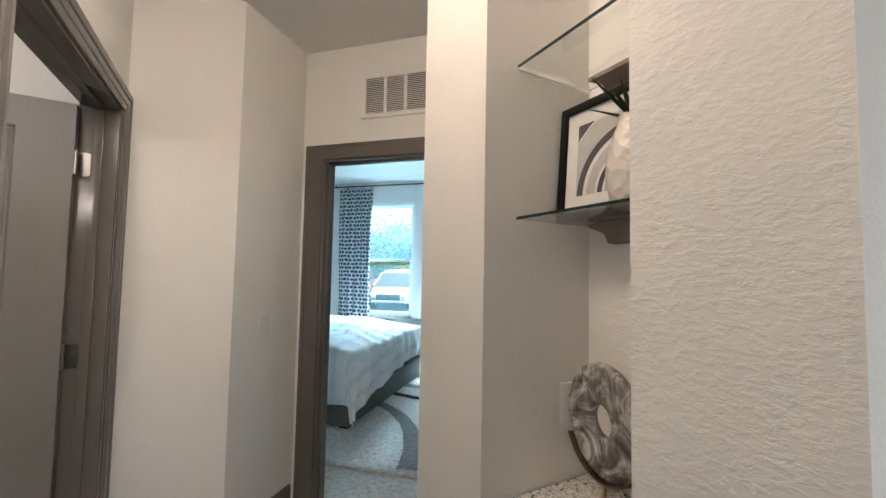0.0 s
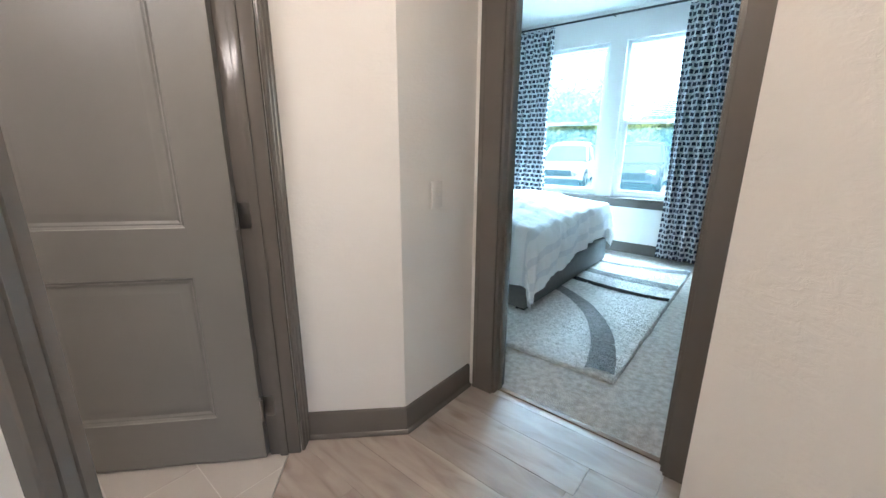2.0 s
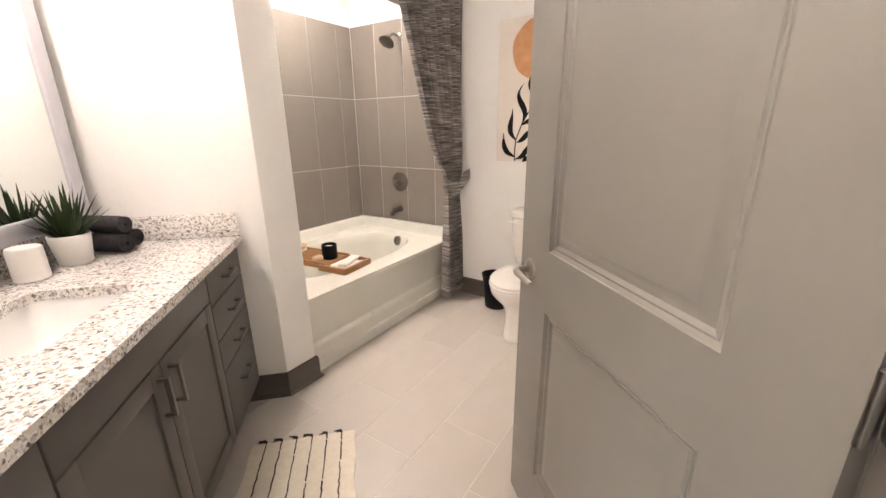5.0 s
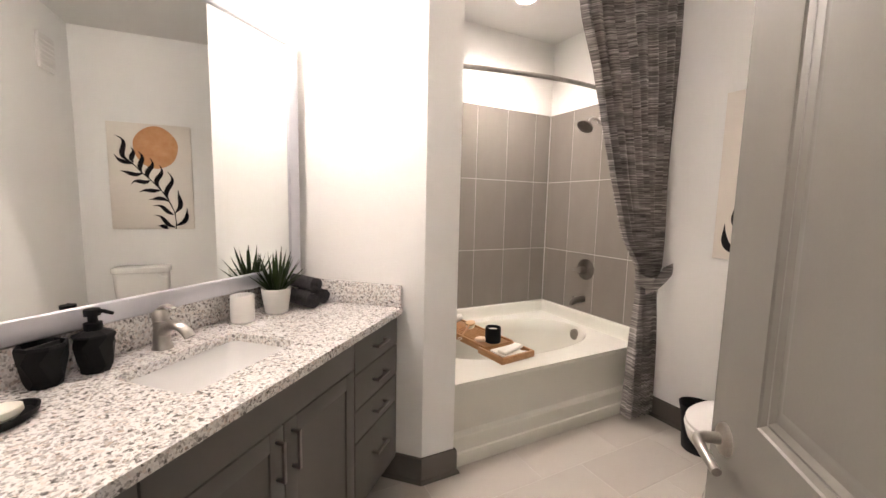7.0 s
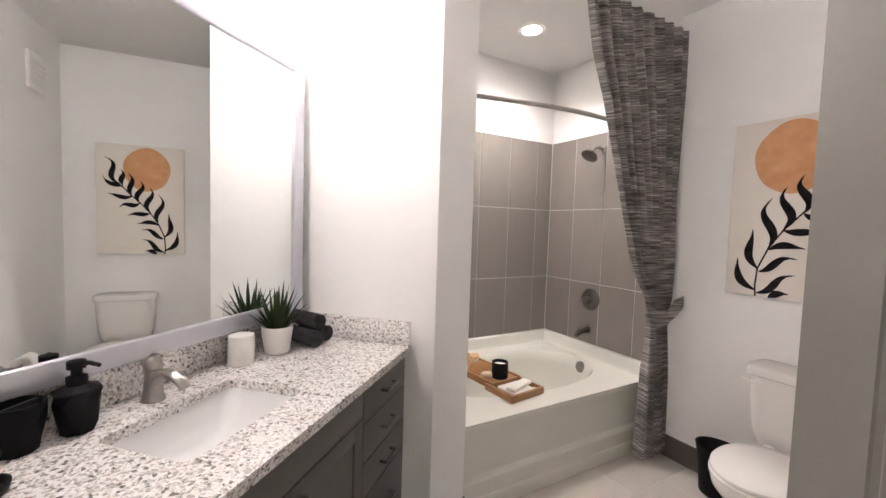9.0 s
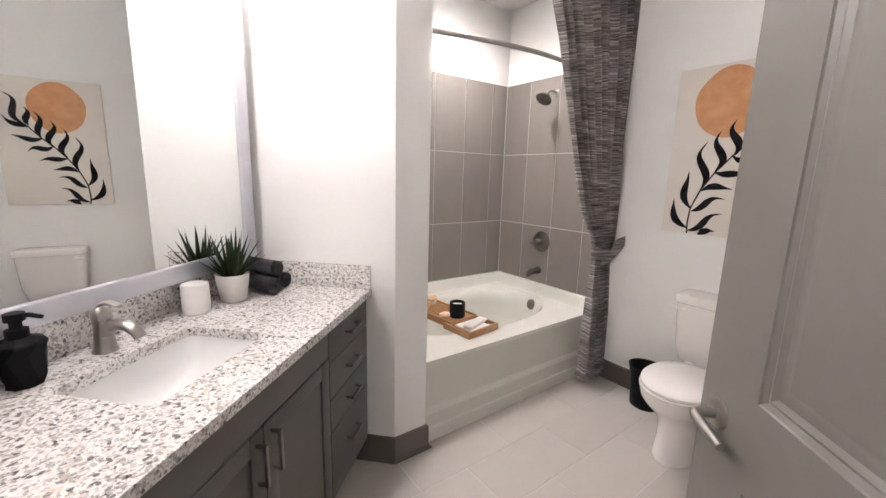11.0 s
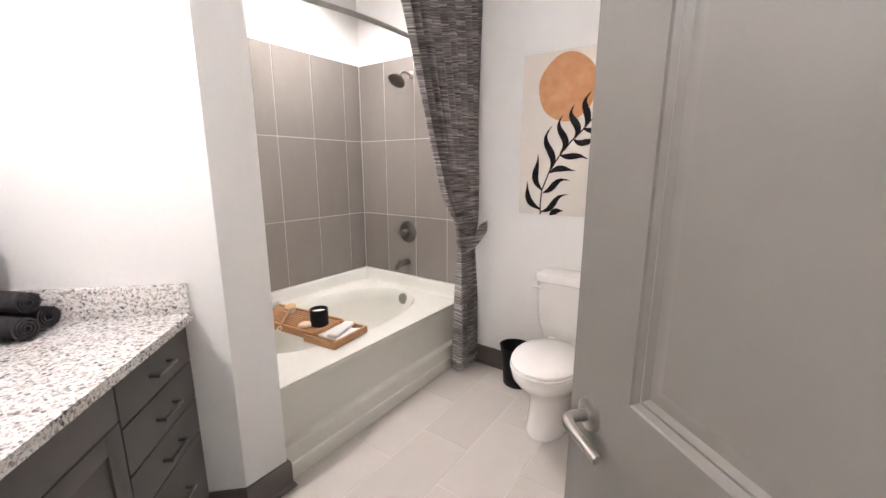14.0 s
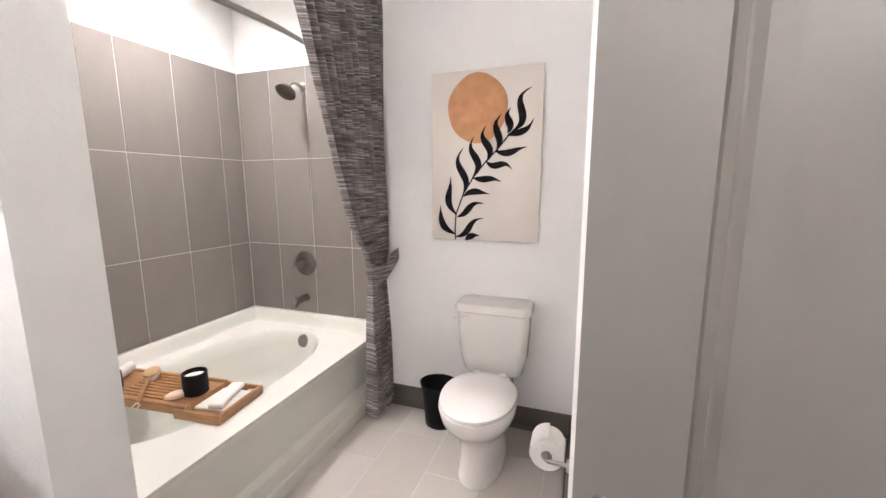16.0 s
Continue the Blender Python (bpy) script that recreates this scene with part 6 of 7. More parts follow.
def band(pts, w0, w1, mat, nm):
    """A tufted strip along a curve on the rug."""
    bm = bmesh.new()
    n = 46
    rows = []
    P = [Vector((x, y)) for x, y in pts]
    for i in range(n + 1):
        t = i / n
        a, b, c = P
        p = a * (1 - t) ** 2 + b * 2 * t * (1 - t) + c * t * t
        d = ((b - a) * (1 - t) + (c - b) * t).normalized()
        s = Vector((-d.y, d.x))
        w = w0 + (w1 - w0) * t + 0.006 * noise.noise(Vector((t * 30, w0 * 50, 0)))
        rows.append([(max(-RX + 0.01, min(RX - 0.01, (p + s * w * f).x)), max(-RY + 0.01, min(RY - 0.01, (p + s * w * f).y)), 0.031 + (0.004 if abs(f) < 0.9 else -0.004) + 0.004 * noise.noise(Vector((t * 60, f * 9, w0)))) for f in (-1, -0.5, 0, 0.5, 1)])
    vs = [[bm.verts.new(p) for p in r] for r in rows]
    for r0, r1 in zip(vs, vs[1:]):
        for k in range(4):
            bm.faces.new((r0[k], r0[k + 1], r1[k + 1], r1[k]))
    part(nm, bm, mat, rug, angle=80)


band([(-0.74, 0.52), (0.15, 0.12), (0.73, 0.24)], 0.055, 0.04, M["shag_black"], "black_band")
band([(-0.35, 0.02), (0.45, -0.28), (0.64, -1.27)], 0.05, 0.085, M["shag_grey"], "grey_arc")
band([(-0.74, 0.8), (0.1, 0.55), (0.73, 0.62)], 0.05, 0.09, M["shag_grey"], "grey_arc")
band([(-0.6, 1.2), (0.0, 0.95), (0.73, 1.22)], 0.03, 0.07, M["shag_grey"], "grey_arc")

bed = thing("bed", pose(-2.3, 4.34, 0.0), "made king bed with a striped white duvet", "bed")
BX, BY = 1.02, 0.965
bm = bmesh.new()
box(bm, (-1.05, -BY, 0.045), (BX, BY, 0.30), 0.02, 3)
part("base", bm, M["upholstery"], bed, "grey upholstered bed base")
for x in (-0.98, 0.96):
    for y in (-0.9, 0.9):
        bm = bmesh.new()
        box(bm, (x - 0.04, y - 0.04, 0.0), (x + 0.04, y + 0.04, 0.046), 0.004)
        part("foot", bm, M["black"], bed, "black block foot")
bm = bmesh.new()
box(bm, (-1.03, -BY + 0.02, 0.301), (BX - 0.03, BY - 0.02, 0.56), 0.05, 4)
part("mattress", bm, M["towel_white"], bed, "white mattress")
bm = bmesh.new()
# duvet: over the mattress and down the foot and both sides
nu, nv = 130, 130
duvet_uv = bm.loops.layers.uv.new("UVMap")
FOOT, SIDE = BX - 0.04, BY - 0.03
g = {}
for i in range(nu + 1):
    for j in range(nv + 1):
        v = -1.40 + 2.80 * j / nv
        ey = max(0.0, abs(v) - SIDE)
        # the hem hangs low at the near corner and rides up towards the windows
        hang = 0.56 - 0.30 * min(1.0, max(0.0, (v + SIDE) / (2 * SIDE))) + 0.05 * noise.noise(Vector((v * 3.2, 2.0, 0)))
        s = (FOOT + 1.0 + hang) * i / nu
        u = -1.0 + s
        ex = max(0.0, u - FOOT)
        fold = noise.noise(Vector((v * 4.6 + ex * 1.8, 0.5 + ex * 0.8, 1))) + 0.75 * noise.noise(Vector((v * 10 + ex * 3.0, ex * 1.2, 6))) 
        side = noise.noise(Vector((u * 4.2, ey, 11))) + 0.5 * noise.noise(Vector((u * 10, ey, 16)))
        x = min(u, FOOT) + 0.085 * (1 - math.exp(-ex * 8)) + 0.048 * fold * min(1, ex * 5)
        y = math.copysign(min(abs(v), SIDE) + 0.08 * (1 - math.exp(-ey * 8)) + 0.05 * side * min(1, ey * 4), v)
        edge = min(1.0, max(0.0, (FOOT - u) / 0.35)) * min(1.0, max(0.0, (SIDE - abs(v)) / 0.35))
        top_z = 0.725 + 0.065 * math.sin(edge * math.pi / 2) + 0.05 * noise.noise(Vector((u * 1.7, v * 1.7, 0))) + 0.034 * noise.noise(Vector((u * 3 + v * 2, v * 6, 4))) + 0.008 * noise.noise(Vector((u * 15, v * 12, 4)))
        drop = max(ex, ey) + 0.25 * min(ex, ey)
        z = top_z - max(0.0, drop - 0.04) * 0.98 - 0.06 * (1 - math.exp(-drop * 10))
        z = max(z, 0.08 + 0.03 * noise.noise(Vector((u * 5, v * 5, 9))))
        g[i, j] = bm.verts.new((x, y, z))
for i in range(nu):
    for j in range(nv):
        f = bm.faces.new((g[i, j], g[i + 1, j], g[i + 1, j + 1], g[i, j + 1]))
        for lp, (a, b) in zip(f.loops, ((i, j), (i + 1, j), (i + 1, j + 1), (i, j + 1))):
            lp[duvet_uv].uv = ((FOOT + 1.4) * a / nu, 2.8 * b / nv)
part("duvet", bm, M["duvet"], bed, "rumpled white and grey striped duvet", angle=80)
bm = bmesh.new()
box(bm, (-1.13, -BY - 0.03, 0.0), (-1.055, BY + 0.03, 1.3), 0.02, 3)
part("headboard", bm, M["upholstery"], bed, "grey upholstered headboard")

# windows: frame, two sashes each, panes
M["window_white"] = mottled("window_white", (0.76, 0.78, 0.80), (0.79, 0.81, 0.83), 5, 0.4)
M["pane"], pn, pl_, pb = material("window_glass", (0.97, 1.0, 1.0), 0.0)
pb.inputs["Transmission Weight"].default_value = 1.0
pb.inputs["IOR"].default_value = 1.05
veil = pn.new("ShaderNodeBsdfTranslucent")      # pale cyan glare haze mixed into the panes to wash out the view
veil.inputs["Color"].default_value = (0.5, 0.9, 1.0, 1)
veil_mix = pn.new("ShaderNodeMixShader")
veil_mix.inputs["Fac"].default_value = 0.024
pl_.new(pb.outputs["BSDF"], veil_mix.inputs[1])
pl_.new(veil.outputs["BSDF"], veil_mix.inputs[2])
pl_.new(veil_mix.outputs["Shader"], pn["Material Output"].inputs["Surface"])
for k, (a, b) in enumerate(WIN):
    w = tagged(new("window_%d" % (k + 1)), "white double-hung window", kind="structure")
    y0, y1 = WINDOW_WALL + 0.05, WINDOW_WALL + 0.12
    for nm, lo, hi in (("frame_side", (a, y0, SILL), (a + 0.045, y1, TOP)), ("frame_side", (b - 0.045, y0, SILL), (b, y1, TOP)), ("frame_head", (a + 0.045, y0, TOP - 0.045), (b - 0.045, y1, TOP)), ("frame_sill", (a + 0.045, y0, SILL), (b - 0.045, y1, SILL + 0.04))):
        bm = bmesh.new()
        box(bm, lo, hi, 0.004)
        part(nm, bm, M["window_white"], w)
    mid = 1.60
    for nm, z0, z1, yy in (("upper_sash", mid - 0.02, TOP - 0.045, y0 + 0.04), ("lower_sash", SILL + 0.04, mid + 0.02, y0 + 0.008)):
        bm = bmesh.new()
        box(bm, (a + 0.046, yy, z0), (a + 0.088, yy + 0.028, z1), 0.003)
        box(bm, (b - 0.088, yy, z0), (b - 0.046, yy + 0.028, z1), 0.003)
        box(bm, (a + 0.088, yy, z0), (b - 0.088, yy + 0.028, z0 + 0.04), 0.003)
        box(bm, (a + 0.088, yy, z1 - 0.04), (b - 0.088, yy + 0.028, z1), 0.003)
        sash = part(nm, bm, M["window_white"], w)
        bm = bmesh.new()
        box(bm, (a + 0.08, yy + 0.011, z0 + 0.03), (b - 0.08, yy + 0.015, z1 - 0.03))
        pane = part("pane", bm, M["pane"], sash)
        pane.visible_shadow = False
    bm = bmesh.new()
    for r in range(37 if k else 4):
        zz = TOP - 0.06 - 0.022 * r
        box(bm, (a + 0.05, WINDOW_WALL + 0.015, zz - 0.0012), (b - 0.05, WINDOW_WALL + 0.045, zz + 0.0012), 0, 1, Matrix.Translation((0, 0, 0)))
    blinds = part("blind_slats", bm, M["window_white"], w, "white blind slats drawn up")
    blinds["kind"] = "stuff"
sl = tagged(new("window_sill"), "taupe painted window sill and apron", kind="structure")
bm = bmesh.new()
box(bm, (WIN[0][0] - 0.06, WINDOW_WALL - 0.055, SILL - 0.03), (WIN[1][1] + 0.06, WINDOW_WALL + 0.05, SILL), 0.006)
part("stool", bm, M["trim"], sl)
bm = bmesh.new()
box(bm, (WIN[0][0] - 0.03, WINDOW_WALL - 0.018, SILL - 0.12), (WIN[1][1] + 0.03, WINDOW_WALL, SILL - 0.031), 0.004)
part("apron", bm, M["trim"], sl)


def brushmarks(name):
    """White cloth printed with rows of uneven dark dabs."""
    m, n, l, b = material(name, (0.7, 0.7, 0.7), 0.9, 0, 0.2)
    uvn = n.new("ShaderNodeUVMap")
    wob = n.new("ShaderNodeTexNoise")
    wob.inputs["Scale"].default_value = 9
    add = n.new("ShaderNodeVectorMath")
    add.operation = "MULTIPLY_ADD"
    add.inputs[1].default_value = (0.035, 0.035, 0)
    l.new(uvn.outputs["UV"], wob.inputs["Vector"])
    l.new(wob.outputs["Color"], add.inputs[0])
    l.new(uvn.outputs["UV"], add.inputs[2])
    br = n.new("ShaderNodeTexBrick")
    br.offset, br.squash = 0.35, 1.0
    br.inputs["Scale"].default_value = 1.0
    br.inputs["Mortar Size"].default_value, br.inputs["Mortar Smooth"].default_value = 0.012, 0.1
    br.inputs["Brick Width"].default_value, br.inputs["Row Height"].default_value = 0.085, 0.062
    br.inputs["Color1"].default_value = (0.02, 0.028, 0.045, 1)
    br.inputs["Color2"].default_value = (0.06, 0.075, 0.10, 1)
    br.inputs["Mortar"].default_value = (0.62, 0.63, 0.64, 1)
    l.new(add.outputs["Vector"], br.inputs["Vector"])
    l.new(br.outputs["Color"], b.inputs["Base Color"])
    return m


M["print_cloth"] = brushmarks("navy_dab_print_cloth")


def printed_curtain(x0, x1, label):
    ob = thing("window_curtain", pose((x0 + x1) / 2, WINDOW_WALL - 0.10, 0), label, "curtain", "bedroom curtains")
    bm = bmesh.new()
    lay_uv = bm.loops.layers.uv.new("UVMap")
    rows_, cols_, h = 40, 90, (x1 - x0) / 2
    gv = {}
    for i in range(rows_ + 1):
        z = 0.03 + 2.73 * i / rows_
        for j in range(cols_ + 1):
            u = j / cols_
            amp = 0.035 * (0.75 + 0.25 * (1 - z / 2.7))
            gv[i, j] = bm.verts.new((-h + 2 * h * u + 0.012 * math.sin(8 * u + 2 * z), amp * math.sin(2 * math.pi * 5 * u + 0.4 * math.sin(2 * z + 7 * u)), z))
    for i in range(rows_):
        for j in range(cols_):
            f = bm.faces.new((gv[i, j], gv[i, j + 1], gv[i + 1, j + 1], gv[i + 1, j]))
            for lp, (a, b) in zip(f.loops, ((i, j), (i, j + 1), (i + 1, j + 1), (i + 1, j))):
                lp[lay_uv].uv = (b / cols_ * h * 4.2, 2.73 * a / rows_)
    cl = part("cloth", bm, M["print_cloth"], ob, angle=80)
    so = cl.modifiers.new("thickness", "SOLIDIFY")
    so.thickness = 0.003
    return ob


printed_curtain(-2.93, -2.36, "white curtain printed with rows of navy dabs")
printed_curtain(-0.86, -0.36, "white curtain printed with rows of navy dabs")
wr = thing("window_curtain_rod", pose(-1.65, WINDOW_WALL - 0.10, 2.785), "thin black curtain rod over the windows", "curtain rod")
bm = bmesh.new()
tube(bm, [(-1.36, 0, 0), (1.4, 0, 0)], 0.012, 12)
part("bar", bm, M["black_metal"], wr)
for x in (-1.375, 1.4):
    bm = bmesh.new()
    lathe(bm, [(0, -0.015), (0.018, -0.012), (0.022, 0.0), (0.018, 0.012), (0, 0.015)], 16, Matrix.Translation((x, 0, 0)) @ pose(0, 0, 0, 0, 90, 0))
    part("finial", bm, M["black_metal"], wr)
for x in (-1.2, 0.0, 1.2):
    bm = bmesh.new()
    tube(bm, [(x, 0.0, 0), (x, 0.1, 0)], 0.006, 8)
    part("bracket", bm, M["black_metal"], wr)

M["dresser"] = mottled("silver_grey_lacquer", (0.19, 0.175, 0.165), (0.22, 0.205, 0.19), 4, 0.25, 0.2, relief=0.05, fine=90)
ds = thing("dresser", pose(0.055, 4.36, 0), "silver grey dresser on black tapered feet", "dresser")
bm = bmesh.new()
box(bm, (-0.22, -0.62, 0.135), (0.25, 0.62, 0.90), 0.006)
part("case", bm, M["dresser"], ds)
bm = bmesh.new()
box(bm, (-0.235, -0.635, 0.901), (0.26, 0.635, 0.925), 0.004)
part("top", bm, M["dresser"], ds, "glossy silver top")
for r in range(3):
    for c in range(2):
        bm = bmesh.new()
        z0, y0 = 0.155 + 0.247 * r, -0.605 + 0.61 * c
        box(bm, (-0.238, y0, z0), (-0.2205, y0 + 0.60, z0 + 0.237), 0.004)
        dr = part("drawer", bm, M["dresser"], ds)
        bm = bmesh.new()
        tube(bm, [(-0.24, y0 + 0.25, z0 + 0.12), (-0.255, y0 + 0.25, z0 + 0.12), (-0.255, y0 + 0.35, z0 + 0.12), (-0.24, y0 + 0.35, z0 + 0.12)], 0.005, 8)
        part("handle", bm, M["nickel"], dr, "nickel handle")
for x in (-0.19, 0.22):
    for y in (-0.57, 0.57):
        bm = bmesh.new()
        loft(bm, [[(x + s * a, y + s * b, z) for a, b in ((-1, -1), (1, -1), (1, 1), (-1, 1))] for s, z in ((0.016, 0.0), (0.032, 0.134))])
        part("foot", bm, M["black"], ds, "black tapered foot")

gp = thing("tall_grass_plant", pose(-0.13, 5.45, 0.0), "tall green grass in a black floor planter", "plant")
bm = bmesh.new()
loft(bm, [rounded_rect(-w, w, -w, w, 0.02, z, 3) for w, z in ((0.13, 0.0), (0.135, 0.01), (0.175, 0.62), (0.175, 0.64), (0.16, 0.64), (0.155, 0.58))])
part("planter", bm, M["black"], gp, "black square planter")
M["grass_blade"] = mottled("tall_grass_blade", (0.06, 0.10, 0.025), (0.16, 0.18, 0.06), 10, 0.6)
rng = random.Random(12)
bm = bmesh.new()
for k in range(150):
    a, r = rng.uniform(0, 6.28), rng.uniform(0, 0.11)
    t = rng.uniform(0.02, 0.28)
    blade(bm, (r * math.cos(a), r * math.sin(a), 0.58), (math.sin(t) * math.cos(a), math.sin(t) * math.sin(a), math.cos(t)), rng.uniform(0.7, 1.35), 0.007, rng.uniform(0.03, 0.2), 0.001, 5)
gb_ = part("grass_tuft", bm, M["grass_blade"], gp, "long green blades")
gb_["kind"] = "stuff"

# == outdoors ==
GZ = -0.25
M["lawn"] = mottled("dry_lawn", (0.11, 0.13, 0.045), (0.24, 0.21, 0.09), 0.8, 1.0, relief=0.6, fine=30, spec=0.1)
M["asphalt"] = mottled("pale_asphalt", (0.16, 0.16, 0.155), (0.21, 0.21, 0.2), 1.2, 0.9, relief=0.4, fine=60)
bm = bmesh.new()
prism(bm, [(-400, WINDOW_WALL + 0.2), (400, WINDOW_WALL + 0.2), (400, 700), (-400, 700)], GZ - 0.4, GZ)
setting("ground", bm, M["lawn"], "dry green lawn")
bm = bmesh.new()
prism(bm, [(-60, 12.5), (60, 12.5), (60, 26), (-60, 26)], GZ - 0.1, GZ + 0.012)
setting("road", bm, M["asphalt"], "pale asphalt car park")
bm = bmesh.new()
box(bm, (-60, 12.3, GZ - 0.1), (60, 12.5, GZ + 0.12), 0.02)
setting("kerb", bm, mottled("concrete", (0.38, 0.37, 0.35), (0.45, 0.44, 0.42), 3, 0.9, relief=0.3), "concrete kerb")


M["car_glass"] = mottled("car_glass", (0.08, 0.09, 0.1), (0.1, 0.11, 0.12), 2, 0.05)


def car(x, y, turn, paint, label):
    ob = thing("parked_car", pose(x, y, GZ + 0.012, 0, 0, turn), label, "car", "parked cars")
    pm = mottled("car_paint", paint, tuple(c * 1.12 for c in paint), 2, 0.2)
    bm = bmesh.new()
    hull = []
    for k in range(29):
        x_ = -2.28 + 4.56 * k / 28
        e = abs(x_) / 2.28
        w = 0.91 * (1 - 0.24 * e ** 5)
        top = 1.0 - 0.05 * max(0.0, x_) - 0.26 * e ** 8
        low = 0.24 + 0.12 * e ** 6
        hull.append([(x_, -w * 0.97, low), (x_, -w, low + 0.22), (x_, -w, top - 0.2), (x_, -w * 0.95, top - 0.06), (x_, -w * 0.86, top), (x_, w * 0.86, top), (x_, w * 0.95, top - 0.06), (x_, w, top - 0.2), (x_, w, low + 0.22), (x_, w * 0.97, low)])
    loft(bm, hull)
    part("body", bm, pm, ob, angle=40)
    bm = bmesh.new()
    def cab(x_, z, grow=0.0):
        f = max(0.0, (z - 0.93) / 0.68)
        w = 0.84 - 0.16 * f + grow
        return [(x_, -0.85 - grow, 0.93), (x_, -w, 0.93 + (z - 0.93) * 0.88), (x_, -w * 0.85, z), (x_, 0, z + 0.02 * f), (x_, w * 0.85, z), (x_, w, 0.93 + (z - 0.93) * 0.88), (x_, 0.85 + grow, 0.93)]
    loft(bm, [cab(-2.12, 0.97), cab(-2.0, 1.22), cab(-1.78, 1.5), cab(-1.3, 1.6), cab(-0.5, 1.64), cab(0.1, 1.6), cab(0.4, 1.5), cab(0.85, 1.22), cab(1.28, 0.97)])
    part("glasshouse", bm, M["car_glass"], ob, "dark glazed cabin", angle=50)
    bm = bmesh.new()
    loft(bm, [[(x_, -w, z - 0.1), (x_, -w * 0.86, z), (x_, 0, z + 0.025), (x_, w * 0.86, z), (x_, w, z - 0.1)] for x_, w, z in ((-1.8, 0.69, 1.53), (-1.3, 0.71, 1.63), (-0.5, 0.715, 1.67), (0.1, 0.71, 1.63), (0.38, 0.69, 1.53))])
    part("roof", bm, pm, ob, angle=50)
    for x0, x1 in ((-1.62, -1.95), (-0.42, -0.42), (0.38, 1.2)):
        for s_ in (-1, 1):
            bm = bmesh.new()
            tube(bm, [(x0, s_ * 0.7, 1.52), (x1, s_ * 0.86, 0.95)], 0.04, 8)
            part("pillar", bm, pm, ob)
    bm = bmesh.new()
    box(bm, (2.12, -0.5, 0.42), (2.3, 0.5, 0.66), 0.03, 2)
    part("grille", bm, M["black"], ob, "black grille")
    for wx in (-1.4, 1.4):
        for wy in (-0.8, 0.8):
            bm = bmesh.new()
            lathe(bm, [(0.2, -0.11), (0.32, -0.11), (0.34, -0.08), (0.34, 0.08), (0.32, 0.11), (0.2, 0.11)], 28, Matrix.Translation((wx, wy, 0.34)) @ pose(0, 0, 0, 90, 0, 0))
            wh = part("wheel", bm, M["black"], ob, "black tyre")
            bm = bmesh.new()
            lathe(bm, [(0, 0.09), (0.19, 0.1), (0.205, 0.0), (0.19, -0.1), (0, -0.09)], 20, Matrix.Translation((wx, wy, 0.34)) @ pose(0, 0, 0, 90, 0, 0))
            part("rim", bm, M["nickel"], wh, "alloy rim")
    for s in (-1, 1):
        bm = bmesh.new()
        box(bm, (2.08, s * 0.62 - 0.14, 0.62), (2.2, s * 0.62 + 0.14, 0.74), 0.03)
        part("headlight", bm, M["white_plastic"], ob, "clear headlight")
    return ob


car(-6.6, 17.0, -78, (0.42, 0.43, 0.45), "silver car parked beyond the lawn")
car(-3.9, 17.2, -84, (0.07, 0.08, 0.1), "dark car parked beyond the lawn")
car(-1.0, 16.8, -80, (0.5, 0.52, 0.54), "pale silver car parked beyond the lawn")
car(1.9, 17.2, -84, (0.25, 0.27, 0.3), "grey car parked beyond the lawn")
car(-9.6, 17.2, -84, (0.35, 0.08, 0.07), "red car parked beyond the lawn")

M["foliage"], fn_, fl_, fb_ = material("tree_leaves", (0.07, 0.13, 0.03), 0.7)
fi = fn_.new("ShaderNodeNewGeometry")
fr_ = ramp(fn_, fl_, fi.outputs["Random Per Island"], [(0.0, (0.10, 0.17, 0.06)), (1.0, (0.16, 0.25, 0.09))])
fl_.new(fr_.outputs["Color"], fb_.inputs["Base Color"])
M["bark"] = mottled("bark", (0.08, 0.06, 0.045), (0.13, 0.1, 0.08), 6, 0.95, relief=0.8, stretch=(3, 3, 0.6))


def tree(x, y, h, seed, spread):
    rng = random.Random(seed)
    ob = thing("tree", pose(x, y, GZ), "full green broadleaf tree behind the car park", "tree", "trees")
    bm = bmesh.new()
    tube(bm, [(0, 0, 0), (0.1, 0.05, h * 0.3), (-0.05, 0.1, h * 0.6)], [0.25, 0.18, 0.08], 8)
    for k in range(6):
        a = rng.uniform(0, 6.28)
        tube(bm, [(0.05, 0.05, h * (0.25 + 0.05 * k)), (math.cos(a) * spread * 0.4, math.sin(a) * spread * 0.4, h * (0.45 + 0.06 * k)), (math.cos(a) * spread * 0.7, math.sin(a) * spread * 0.7, h * (0.55 + 0.06 * k))], [0.09, 0.05, 0.02], 6)
    part("trunk", bm, M["bark"], ob)
    verts, faces = [], []
    clumps = [(Vector((rng.gauss(0, spread * 0.45), rng.gauss(0, spread * 0.4), h * rng.uniform(0.3, 0.98))), rng.uniform(0.6, 1.3)) for _ in range(48)]
    for c, r in clumps:
        for _ in range(60):
            p = c + Vector((rng.gauss(0, 1), rng.gauss(0, 1), rng.gauss(0, 0.8))) * r * 0.5
            d1 = Vector((rng.gauss(0, 1), rng.gauss(0, 1), rng.gauss(0, 1))).normalized() * rng.uniform(0.1, 0.22)
            d2 = d1.orthogonal().normalized() * rng.uniform(0.06, 0.12)
            b = len(verts)
            verts += [p - d1, p + d2, p + d1, p - d2]
            faces.append((b, b + 1, b + 2, b + 3))
    me = bpy.data.meshes.new("crown")
    me.from_pydata([tuple(v) for v in verts], [], faces)
    me.materials.append(M["foliage"])
    cr = new("crown", me)
    cr.parent = ob
    cr["kind"] = "stuff"
    return ob


